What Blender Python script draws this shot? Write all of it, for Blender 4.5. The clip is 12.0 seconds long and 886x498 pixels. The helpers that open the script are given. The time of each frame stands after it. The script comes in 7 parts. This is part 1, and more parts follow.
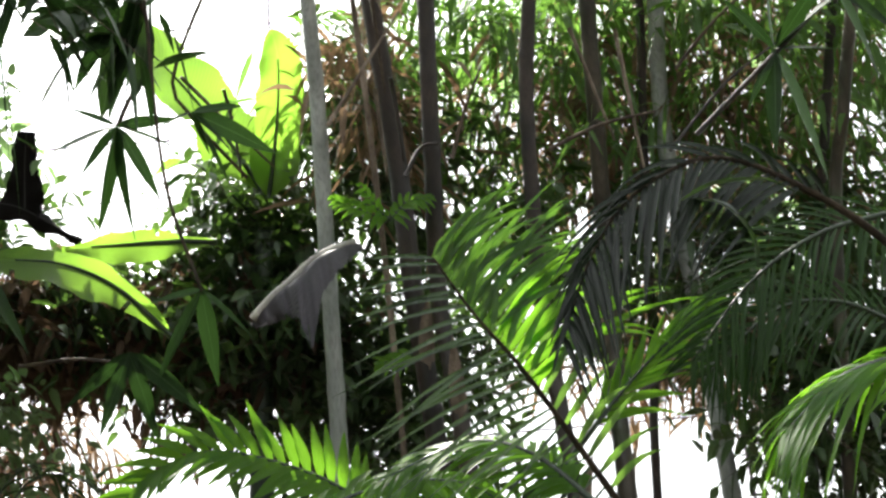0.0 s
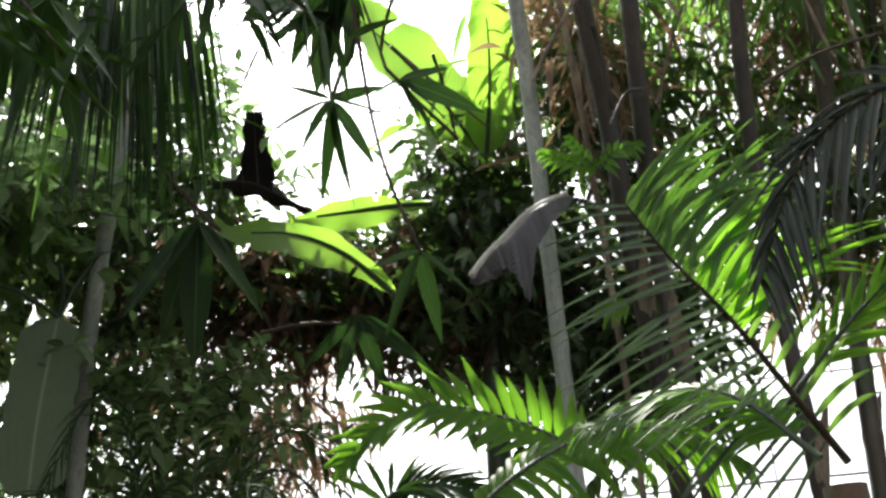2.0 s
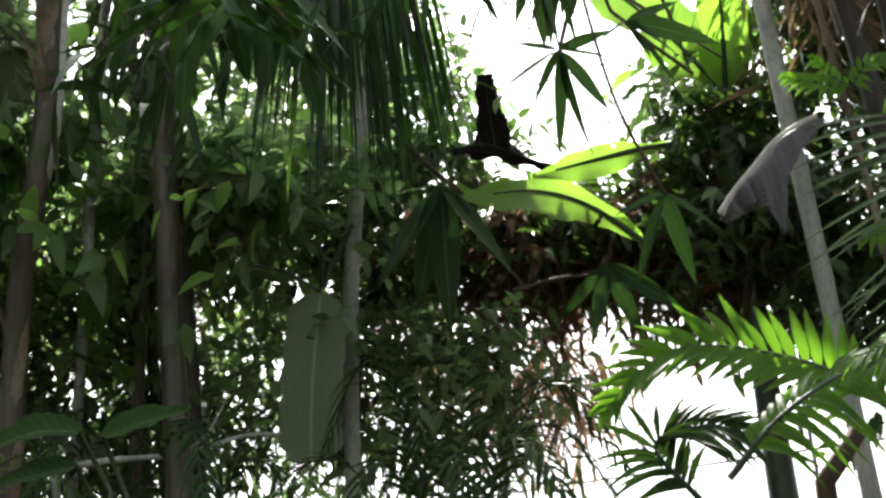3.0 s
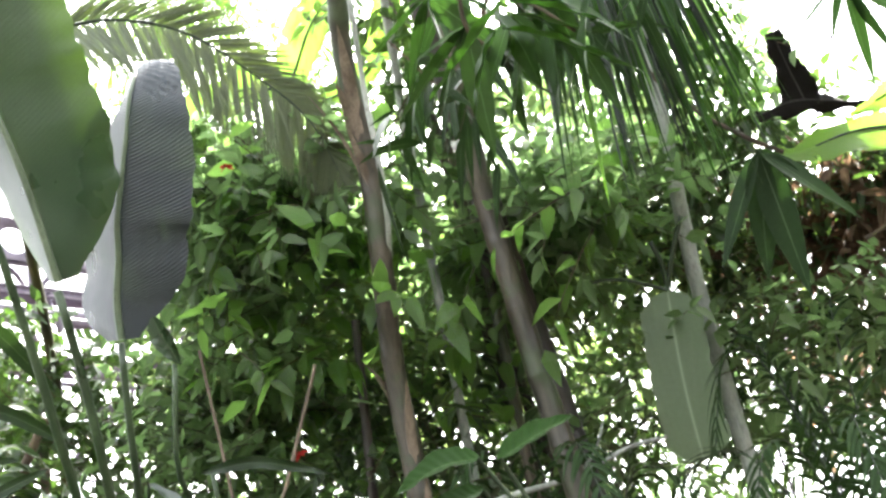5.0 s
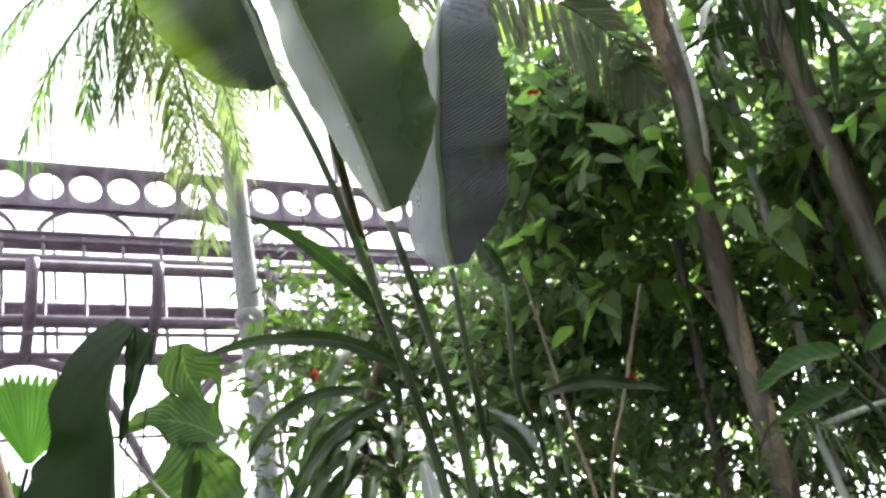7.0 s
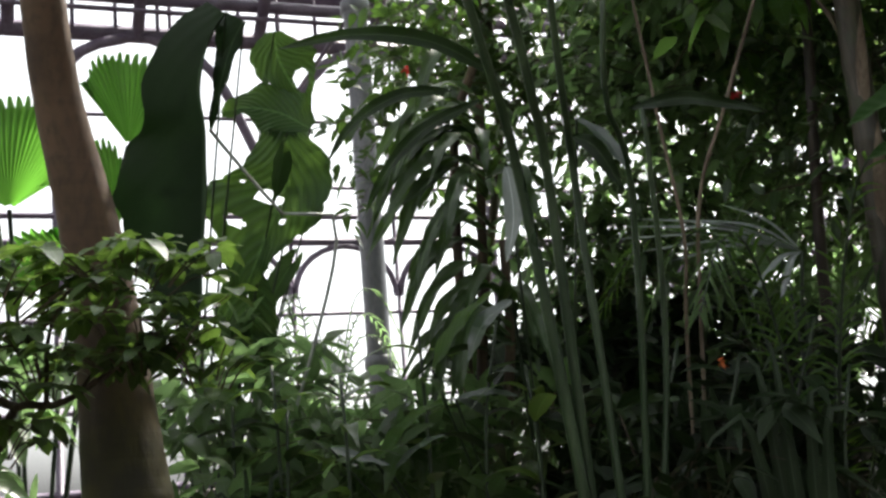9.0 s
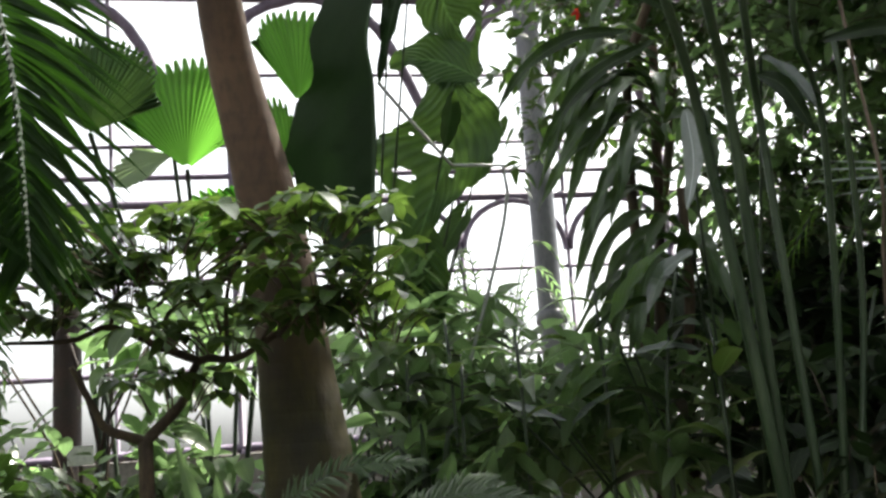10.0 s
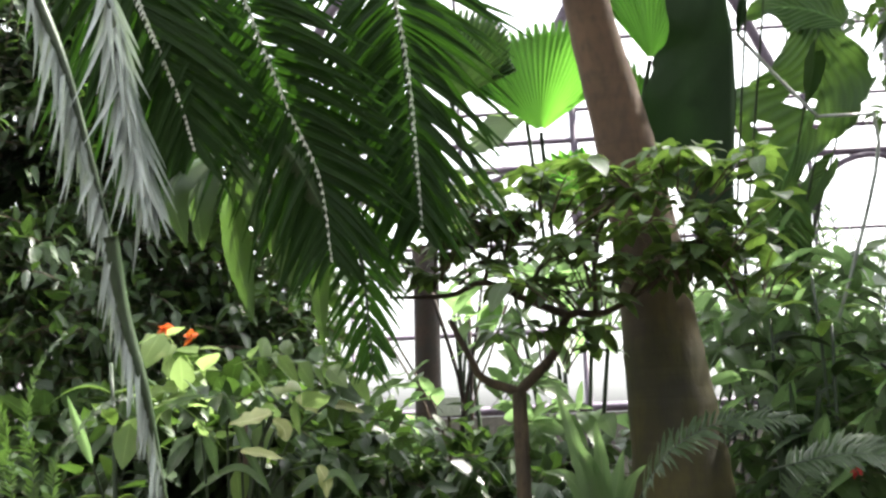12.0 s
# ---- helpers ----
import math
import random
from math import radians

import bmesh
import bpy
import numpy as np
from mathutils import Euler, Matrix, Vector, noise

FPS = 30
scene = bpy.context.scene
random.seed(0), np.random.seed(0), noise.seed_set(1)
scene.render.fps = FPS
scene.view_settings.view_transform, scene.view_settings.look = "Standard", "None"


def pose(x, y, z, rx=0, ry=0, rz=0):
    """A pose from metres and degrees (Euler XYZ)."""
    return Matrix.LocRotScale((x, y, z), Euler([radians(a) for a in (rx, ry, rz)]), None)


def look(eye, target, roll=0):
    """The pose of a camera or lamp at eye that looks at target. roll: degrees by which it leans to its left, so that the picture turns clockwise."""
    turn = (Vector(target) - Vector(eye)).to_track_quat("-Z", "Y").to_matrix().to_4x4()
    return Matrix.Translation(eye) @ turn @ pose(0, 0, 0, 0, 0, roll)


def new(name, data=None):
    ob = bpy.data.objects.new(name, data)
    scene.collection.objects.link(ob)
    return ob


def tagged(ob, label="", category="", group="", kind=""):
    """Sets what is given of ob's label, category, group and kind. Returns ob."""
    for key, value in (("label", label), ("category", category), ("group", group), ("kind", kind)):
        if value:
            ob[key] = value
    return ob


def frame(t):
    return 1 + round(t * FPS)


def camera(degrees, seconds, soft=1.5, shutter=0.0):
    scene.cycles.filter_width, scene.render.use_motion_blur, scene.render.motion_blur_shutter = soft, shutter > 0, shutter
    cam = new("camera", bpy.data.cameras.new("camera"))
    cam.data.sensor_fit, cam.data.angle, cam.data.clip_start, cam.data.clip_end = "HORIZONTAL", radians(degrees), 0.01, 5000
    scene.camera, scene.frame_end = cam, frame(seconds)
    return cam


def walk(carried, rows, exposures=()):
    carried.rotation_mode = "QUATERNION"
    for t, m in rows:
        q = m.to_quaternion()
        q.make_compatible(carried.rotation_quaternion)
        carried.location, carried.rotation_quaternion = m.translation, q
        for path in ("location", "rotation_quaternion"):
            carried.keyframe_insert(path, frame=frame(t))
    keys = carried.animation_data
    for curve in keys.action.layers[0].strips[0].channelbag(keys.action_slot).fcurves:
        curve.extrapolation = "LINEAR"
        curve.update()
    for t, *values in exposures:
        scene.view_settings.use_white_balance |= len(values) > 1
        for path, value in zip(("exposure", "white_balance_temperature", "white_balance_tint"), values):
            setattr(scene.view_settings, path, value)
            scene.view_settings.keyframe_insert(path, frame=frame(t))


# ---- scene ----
cam = camera(43.5, 12.0, soft=2.7)
PATH = [
    (0.0, -0.049, -0.042, 1.658, 112.32, 5.03, -0.08),
    (0.5, -0.003, -0.100, 1.631, 115.33, 5.61, 0.29),
    (1.0, 0.020, -0.080, 1.650, 112.90, 4.83, 4.21),
    (1.5, 0.065, -0.050, 1.645, 111.55, 4.17, 9.16),
    (2.0, 0.108, -0.045, 1.636, 110.95, 3.63, 13.17),
    (2.5, 0.119, -0.045, 1.626, 109.95, 3.68, 20.63),
    (2.7, 0.086, -0.038, 1.620, 109.99, 3.93, 23.34),
    (4.3, 0.191, 0.085, 1.453, 112.66, 10.24, 41.76),
    (4.5, 0.131, 0.064, 1.452, 114.10, 11.50, 44.31),
    (5.0, 0.075, -0.037, 1.459, 115.25, 12.24, 48.73),
    (5.5, 0.028, -0.078, 1.470, 116.23, 11.71, 54.20),
    (6.0, -0.019, -0.069, 1.476, 117.35, 11.21, 57.95),
    (6.5, -0.076, -0.035, 1.439, 118.22, 11.23, 63.10),
    (7.0, -0.135, -0.065, 1.383, 116.09, 10.12, 64.55),
    (7.2, -0.160, -0.081, 1.374, 115.45, 8.99, 64.95),
    (8.8, -0.141, 0.102, 1.435, 102.34, 5.59, 67.86),
    (9.0, -0.161, 0.099, 1.426, 101.13, 4.72, 69.27),
    (9.5, -0.238, 0.098, 1.425, 99.25, 4.71, 74.04),
    (10.0, -0.284, 0.104, 1.429, 99.54, 4.18, 77.84),
    (10.5, -0.336, 0.118, 1.425, 99.14, 2.91, 82.89),
    (11.0, -0.365, 0.106, 1.419, 98.69, 3.62, 88.44),
    (11.5, -0.332, 0.036, 1.411, 98.96, 3.34, 91.91),
    (12.0, -0.252, -0.024, 1.399, 98.71, 2.32, 94.63),
]
EXPOSURES = [(0.0, 2.22), (0.5, 2.06), (1.0, 2.12), (2.7, 2.08), (4.3, 3.3), (5.5, 4.0), (7.2, 3.0), (8.8, 1.9), (10.0, 2.15), (11.0, 2.45), (12.0, 2.8)]
walk(cam, [(t, pose(x, y, z, rx, ry, rz)) for t, x, y, z, rx, ry, rz in PATH], EXPOSURES)

# ---- light ----
SUN_AZIMUTH, SUN_HEIGHT = radians(28), radians(52)
world = bpy.data.worlds.new("sky")
scene.world = world
world.use_nodes = True
wn, wl = world.node_tree.nodes, world.node_tree.links
sky = wn.new("ShaderNodeTexSky")
sky.sky_type, sky.sun_disc = "NISHITA", False
sky.sun_elevation, sky.sun_rotation = SUN_HEIGHT, -SUN_AZIMUTH
sky.air_density, sky.dust_density = 1.0, 4.0
haze = wn.new("ShaderNodeHueSaturation")
haze.inputs["Saturation"].default_value = 0.12
wl.new(sky.outputs["Color"], haze.inputs["Color"])
wl.new(haze.outputs["Color"], wn["Background"].inputs["Color"])
wn["Background"].inputs["Strength"].default_value = 0.11
sun = new("sun", bpy.data.lights.new("sun", "SUN"))
sun.data.energy, sun.data.angle, sun.data.color = 4.6, radians(1.0), (1.0, 0.95, 0.86)
sun_from = Vector((-math.sin(SUN_AZIMUTH) * math.cos(SUN_HEIGHT), math.cos(SUN_AZIMUTH) * math.cos(SUN_HEIGHT), math.sin(SUN_HEIGHT)))
sun.matrix_world = look(sun_from * 30, (0, 0, 0))

rng = np.random.default_rng(7)


# ---- materials ----
def material(name):
    m = bpy.data.materials.new(name)
    m.use_nodes = True
    return m, m.node_tree.nodes, m.node_tree.links, m.node_tree.nodes["Principled BSDF"]


def mix_colour(n, l, factor, a, b, blend="MIX"):
    """Mix of two colours (sockets or values)."""
    node = n.new("ShaderNodeMix")
    node.data_type, node.blend_type = "RGBA", blend
    for socket, value in ((node.inputs[0], factor), (node.inputs[6], a), (node.inputs[7], b)):
        if isinstance(value, bpy.types.NodeSocket):
            l.new(value, socket)
        else:
            socket.default_value = value if socket == node.inputs[0] else (*value, 1)
    return node.outputs[2]


def noise_tex(n, l, scale, detail=3.0, coords="Object", stretch=None):
    c = n.new("ShaderNodeTexCoord")
    t = n.new("ShaderNodeTexNoise")
    t.inputs["Scale"].default_value, t.inputs["Detail"].default_value = scale, detail
    if stretch:
        mp = n.new("ShaderNodeMapping")
        mp.inputs["Scale"].default_value = stretch
        l.new(c.outputs[coords], mp.inputs[0])
        l.new(mp.outputs[0], t.inputs["Vector"])
    else:
        l.new(c.outputs[coords], t.inputs["Vector"])
    return t.outputs["Fac"]


def ramp(n, l, fac, low, high, a=0.0, b=1.0):
    node = n.new("ShaderNodeMapRange")
    node.inputs["From Min"].default_value, node.inputs["From Max"].default_value = low, high
    node.inputs["To Min"].default_value, node.inputs["To Max"].default_value = a, b
    l.new(fac, node.inputs["Value"])
    return node.outputs["Result"]


def leaf_material(name, dark, light, through_colour, thin=0.45, rough=0.38, veins=0.0, vein_count=40.0, blotch=None, gloss=0.5, margin=0.0, slope=0.12, vein_dark=0.45):
    """Leaf: reflecting skin over a light-passing blade, with side veins along the blade's own length."""
    m, n, l, bsdf = material(name)
    geo = n.new("ShaderNodeNewGeometry")
    big = noise_tex(n, l, 3.0, 4)
    fine = noise_tex(n, l, 60.0, 2)
    vary = n.new("ShaderNodeMath")
    vary.operation = "MULTIPLY_ADD"
    l.new(geo.outputs["Random Per Island"], vary.inputs[0])
    vary.inputs[1].default_value = 0.6
    l.new(ramp(n, l, big, 0.3, 0.7, 0.0, 0.4), vary.inputs[2])
    colour = mix_colour(n, l, vary.outputs[0], dark, light)
    colour = mix_colour(n, l, ramp(n, l, fine, 0.35, 0.7, 0.0, 0.25), colour, tuple(c * 0.6 for c in dark))
    if blotch:
        colour = mix_colour(n, l, ramp(n, l, noise_tex(n, l, 9.0, 5), 0.6, 0.72), colour, blotch)
    uv = n.new("ShaderNodeTexCoord")
    split = n.new("ShaderNodeSeparateXYZ")
    l.new(uv.outputs["UV"], split.inputs[0])
    across = n.new("ShaderNodeMath")
    across.operation = "ABSOLUTE"
    l.new(split.outputs[0], across.inputs[0])
    rib = ramp(n, l, across.outputs[0], 0.02, 0.06, 1.0, 0.0)
    colour = mix_colour(n, l, rib, colour, tuple(min(1.0, c * 1.7 + 0.02) for c in light))
    tint = through_colour
    if veins:
        phase = n.new("ShaderNodeMath")
        phase.operation = "MULTIPLY_ADD"
        l.new(across.outputs[0], phase.inputs[0])
        phase.inputs[1].default_value = -slope
        l.new(split.outputs[1], phase.inputs[2])
        wave = n.new("ShaderNodeMath")
        wave.operation = "MULTIPLY"
        l.new(phase.outputs[0], wave.inputs[0])
        wave.inputs[1].default_value = vein_count * 6.283
        sine = n.new("ShaderNodeMath")
        sine.operation = "SINE"
        l.new(wave.outputs[0], sine.inputs[0])
        height = ramp(n, l, sine.outputs[0], -1, 1)
        bump = n.new("ShaderNodeBump")
        bump.inputs["Strength"].default_value, bump.inputs["Distance"].default_value = veins, 0.006
        l.new(height, bump.inputs["Height"])
        l.new(bump.outputs[0], bsdf.inputs["Normal"])
        colour = mix_colour(n, l, ramp(n, l, sine.outputs[0], 0.2, 1.0, 0.0, 0.25), colour, light)
        tint = mix_colour(n, l, ramp(n, l, sine.outputs[0], 0.0, 1.0, 0.0, vein_dark), through_colour, tuple(c * 0.55 for c in through_colour))
    l.new(colour, bsdf.inputs["Base Color"])
    l.new(ramp(n, l, big, 0.3, 0.7, rough - 0.08, rough + 0.15), bsdf.inputs["Roughness"])
    bsdf.inputs["Specular IOR Level"].default_value = gloss
    trans = n.new("ShaderNodeBsdfTranslucent")
    if isinstance(tint, bpy.types.NodeSocket):
        l.new(tint, trans.inputs[0])
    else:
        l.new(mix_colour(n, l, geo.outputs["Random Per Island"], tint, tuple(c * 0.6 for c in tint)), trans.inputs[0])
    mixer = n.new("ShaderNodeMixShader")
    if margin:
        l.new(ramp(n, l, across.outputs[0], 0.6, 1.0, thin, thin + margin), mixer.inputs[0])
    else:
        mixer.inputs[0].default_value = thin
    l.new(bsdf.outputs[0], mixer.inputs[1])
    l.new(trans.outputs[0], mixer.inputs[2])
    l.new(mixer.outputs[0], n["Material Output"].inputs[0])
    return m


def rough_material(name, dark, light, scale, stretch=(1, 1, 1), rough=0.8, bump=0.4, rings=0.0, metal=0.0, spot=None):
    """Bark, soil, stone, painted iron: two scales of stain with relief."""
    m, n, l, bsdf = material(name)
    big = noise_tex(n, l, scale, 6, stretch=stretch)
    fine = noise_tex(n, l, scale * 9, 4, stretch=stretch)
    colour = mix_colour(n, l, ramp(n, l, big, 0.35, 0.65), dark, light)
    colour = mix_colour(n, l, ramp(n, l, fine, 0.45, 0.75, 0.0, 0.6), colour, tuple(c * 0.5 for c in dark))
    if spot:
        colour = mix_colour(n, l, ramp(n, l, noise_tex(n, l, scale * 0.6, 3), 0.52, 0.66), colour, spot)
    l.new(colour, bsdf.inputs["Base Color"])
    l.new(ramp(n, l, big, 0.3, 0.7, max(0.05, rough - 0.12), min(1.0, rough + 0.1)), bsdf.inputs["Roughness"])
    bsdf.inputs["Metallic"].default_value = metal
    b = n.new("ShaderNodeBump")
    b.inputs["Strength"].default_value, b.inputs["Distance"].default_value = bump, 0.01
    total = n.new("ShaderNodeMath")
    total.operation = "ADD"
    l.new(big, total.inputs[0])
    l.new(fine, total.inputs[1])
    l.new(total.outputs[0], b.inputs["Height"])
    l.new(b.outputs[0], bsdf.inputs["Normal"])
    return m


LEAF = leaf_material("leaf_mid_green", (0.042, 0.076, 0.03), (0.1, 0.15, 0.062), (0.28, 0.46, 0.17), thin=0.55, rough=0.28)
LEAF_FRESH = leaf_material("fresh_climber_leaf", (0.026, 0.06, 0.013), (0.055, 0.11, 0.026), (0.27, 0.5, 0.1), thin=0.58, rough=0.28, gloss=0.55, veins=0.25, vein_count=9, slope=0.3)
LEAF_DARK = leaf_material("leaf_dark", (0.018, 0.036, 0.014), (0.045, 0.08, 0.03), (0.1, 0.2, 0.03), thin=0.28, rough=0.35)
# Greyed base colour paints sky sheen on top of the gloss.
LEAF_SHEEN = leaf_material("sheen_grey_leaf", (0.05, 0.066, 0.056), (0.11, 0.135, 0.12), (0.1, 0.2, 0.06), thin=0.15, rough=0.25, gloss=0.7)
# Near-black base colour puts deep shade into the leaf itself.
LEAF_SHADE_DARK = leaf_material("shade_darkened_leaf", (0.008, 0.017, 0.007), (0.022, 0.04, 0.016), (0.04, 0.09, 0.015), thin=0.15, rough=0.4, gloss=0.25)
LEAF_DRY = leaf_material("leaf_dry_brown", (0.09, 0.06, 0.04), (0.26, 0.18, 0.11), (0.28, 0.18, 0.1), thin=0.35, rough=0.7)
LEAF_YELLOW = leaf_material("leaf_yellow_green", (0.08, 0.135, 0.04), (0.18, 0.25, 0.085), (0.3, 0.44, 0.14), thin=0.58, blotch=(0.32, 0.35, 0.17))
BAMBOO_LEAF = leaf_material("bamboo_leaf", (0.024, 0.056, 0.016), (0.06, 0.115, 0.034), (0.2, 0.4, 0.06), thin=0.45, rough=0.4, gloss=0.35)
# Very pale leaf colour that imitates leaves hit by the sun.
LEAF_SUN_PATCH = leaf_material("sun_patch_leaf", (0.34, 0.38, 0.15), (0.6, 0.62, 0.34), (0.5, 0.55, 0.2), thin=0.4, rough=0.4, gloss=0.4)
PALM_LEAF = leaf_material("palm_leaflet", (0.03, 0.058, 0.022), (0.062, 0.112, 0.04), (0.22, 0.43, 0.06), thin=0.42, rough=0.4, gloss=0.3)
# Sunlit copy of the leaflet: sunlight is put into the colour.
PALM_SUN_TONE = leaf_material("palm_leaflet_sun_tone", (0.03, 0.075, 0.012), (0.055, 0.125, 0.022), (0.24, 0.56, 0.03), thin=0.55, rough=0.45, gloss=0.2)
PALM_GLOSS = leaf_material("palm_leaflet_glossy", (0.018, 0.034, 0.018), (0.04, 0.066, 0.036), (0.08, 0.16, 0.03), thin=0.15, rough=0.28, gloss=0.6)
# Blackish copy of the leaflet, for fronds painted as shaded.
PALM_BLACK = leaf_material("palm_leaflet_shade_black", (0.004, 0.008, 0.004), (0.01, 0.018, 0.009), (0.02, 0.05, 0.008), thin=0.05, rough=0.3, gloss=0.3)
PALM_HIGH = leaf_material("high_palm_leaflet", (0.05, 0.075, 0.035), (0.1, 0.135, 0.065), (0.2, 0.29, 0.09), thin=0.35, rough=0.45, gloss=0.3)
PALM_DARK = leaf_material("palm_leaflet_dark", (0.013, 0.028, 0.012), (0.03, 0.058, 0.02), (0.07, 0.16, 0.02), thin=0.16, rough=0.45, gloss=0.12)
PALM_OLIVE = leaf_material("olive_palm_leaflet", (0.04, 0.06, 0.025), (0.085, 0.11, 0.045), (0.13, 0.2, 0.03), thin=0.16, rough=0.4)
PALM_MID = leaf_material("palm_leaflet_mid", (0.022, 0.05, 0.015), (0.05, 0.1, 0.028), (0.17, 0.4, 0.03), thin=0.34, rough=0.36, gloss=0.3)
PALM_GREY = leaf_material("palm_leaflet_silver", (0.17, 0.2, 0.19), (0.36, 0.4, 0.39), (0.2, 0.28, 0.14), thin=0.15, rough=0.35)
BANANA = leaf_material("banana_leaf", (0.05, 0.11, 0.02), (0.11, 0.2, 0.04), (0.26, 0.5, 0.05), thin=0.5, veins=0.4, vein_count=60)
PADDLE = leaf_material("paddle_leaf", (0.014, 0.034, 0.015), (0.026, 0.056, 0.025), (0.18, 0.34, 0.03), thin=0.006, rough=0.3, veins=0.05, vein_count=85, gloss=0.65, margin=0.045)
HANGING = leaf_material("pale_banana_underside", (0.15, 0.205, 0.145), (0.23, 0.29, 0.205), (0.19, 0.28, 0.11), thin=0.4, rough=0.5, veins=0.4, vein_count=60)
DEAD_GREY = leaf_material("withered_grey_leaf", (0.03, 0.028, 0.035), (0.15, 0.14, 0.16), (0.12, 0.12, 0.13), thin=0.12, rough=0.55, veins=0.6, vein_count=34, slope=0.3)
FAN = leaf_material("fan_leaf", (0.045, 0.11, 0.02), (0.09, 0.18, 0.04), (0.15, 0.42, 0.045), thin=0.55, rough=0.42, veins=0.8, vein_count=32, slope=0.0, gloss=0.3, vein_dark=0.8)
# EAR's near-black carries a backlit leaf's shade; EAR_LIT is the lit tone.
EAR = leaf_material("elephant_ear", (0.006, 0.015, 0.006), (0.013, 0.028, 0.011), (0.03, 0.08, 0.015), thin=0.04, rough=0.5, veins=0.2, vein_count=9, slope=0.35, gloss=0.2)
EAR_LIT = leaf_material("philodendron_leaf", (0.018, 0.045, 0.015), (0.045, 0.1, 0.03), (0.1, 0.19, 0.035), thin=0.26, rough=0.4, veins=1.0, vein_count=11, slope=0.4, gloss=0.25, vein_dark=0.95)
THATCH = leaf_material("dead_leaf_mat", (0.05, 0.034, 0.024), (0.14, 0.095, 0.066), (0.16, 0.1, 0.06), thin=0.3, rough=0.8, gloss=0.2)
# Near-white colour for highlights where frond ribs catch the light.
RIB_GLINT = leaf_material("rib_glint_tone", (0.55, 0.58, 0.5), (0.78, 0.8, 0.72), (0.3, 0.34, 0.2), thin=0.1, rough=0.4)
SHRUB_LEAF = leaf_material("glossy_shrub_leaf", (0.03, 0.056, 0.02), (0.066, 0.106, 0.04), (0.18, 0.31, 0.05), thin=0.36, rough=0.3, gloss=0.5)
# Darker copy of the bamboo leaf, with its shade put into the colour.
NEAR_LEAF = leaf_material("bamboo_leaf_shade_tone", (0.009, 0.02, 0.008), (0.024, 0.045, 0.018), (0.06, 0.15, 0.025), thin=0.1, rough=0.45, gloss=0.12)
LEAF_BROAD = leaf_material("broad_fresh_leaf", (0.009, 0.026, 0.005), (0.02, 0.05, 0.01), (0.1, 0.25, 0.04), thin=0.12, rough=0.6, gloss=0.06, veins=0.3, vein_count=10)
# Lighter copy of NEAR_LEAF, its light painted into the colour.
NEAR_LIT = leaf_material("bamboo_leaf_lit_tone", (0.015, 0.036, 0.009), (0.036, 0.074, 0.02), (0.06, 0.16, 0.02), thin=0.14, rough=0.42, gloss=0.2)
PADDLE_BLUE = leaf_material("bluish_paddle_underside", (0.016, 0.022, 0.03), (0.03, 0.039, 0.053), (0.1, 0.16, 0.06), thin=0.02, rough=0.32, veins=0.45, vein_count=95, gloss=0.45)
PADDLE_EDGE = leaf_material("sunlit_paddle_leaf", (0.012, 0.024, 0.016), (0.024, 0.042, 0.028), (0.26, 0.46, 0.03), thin=0.004, rough=0.4, veins=0.08, vein_count=85, gloss=0.4, margin=0.05)
# Shade-dark copy of the palm leaflet colour.
PALM_SHADE = leaf_material("palm_leaflet_shade_tone", (0.008, 0.022, 0.005), (0.02, 0.048, 0.01), (0.05, 0.15, 0.012), thin=0.14, rough=0.42, gloss=0.12)
CHARRED = leaf_material("blackened_leaf", (0.006, 0.005, 0.005), (0.013, 0.011, 0.01), (0.008, 0.007, 0.006), thin=0.01, rough=0.85, gloss=0.1)
PADDLE_RIB = rough_material("paddle_midrib", (0.07, 0.1, 0.06), (0.13, 0.17, 0.11), 12, (1, 1, 0.3), 0.4, 0.1)
STEM = rough_material("green_stem", (0.009, 0.02, 0.008), (0.027, 0.048, 0.019), 12, (1, 1, 0.2), 0.45, 0.15)
TWIG = rough_material("twig_bark", (0.03, 0.02, 0.012), (0.09, 0.065, 0.04), 14, (1, 1, 0.3), 0.85, 0.5)
CULM_DARK = rough_material("dark_bamboo_culm", (0.012, 0.01, 0.008), (0.045, 0.032, 0.024), 10, (1, 1, 0.15), 0.6, 0.25)
CULM_BROWN = rough_material("brown_bamboo_culm", (0.018, 0.016, 0.011), (0.08, 0.064, 0.044), 7, (1, 1, 0.12), 0.45, 0.5, spot=(0.035, 0.05, 0.02))
CULM_PALE = rough_material("pale_grey_culm", (0.2, 0.22, 0.2), (0.38, 0.4, 0.37), 9, (1, 1, 0.2), 0.45, 0.15)
SHEATH = rough_material("papery_sheath", (0.09, 0.065, 0.045), (0.27, 0.215, 0.165), 12, (1, 1, 0.2), 0.8, 0.4)
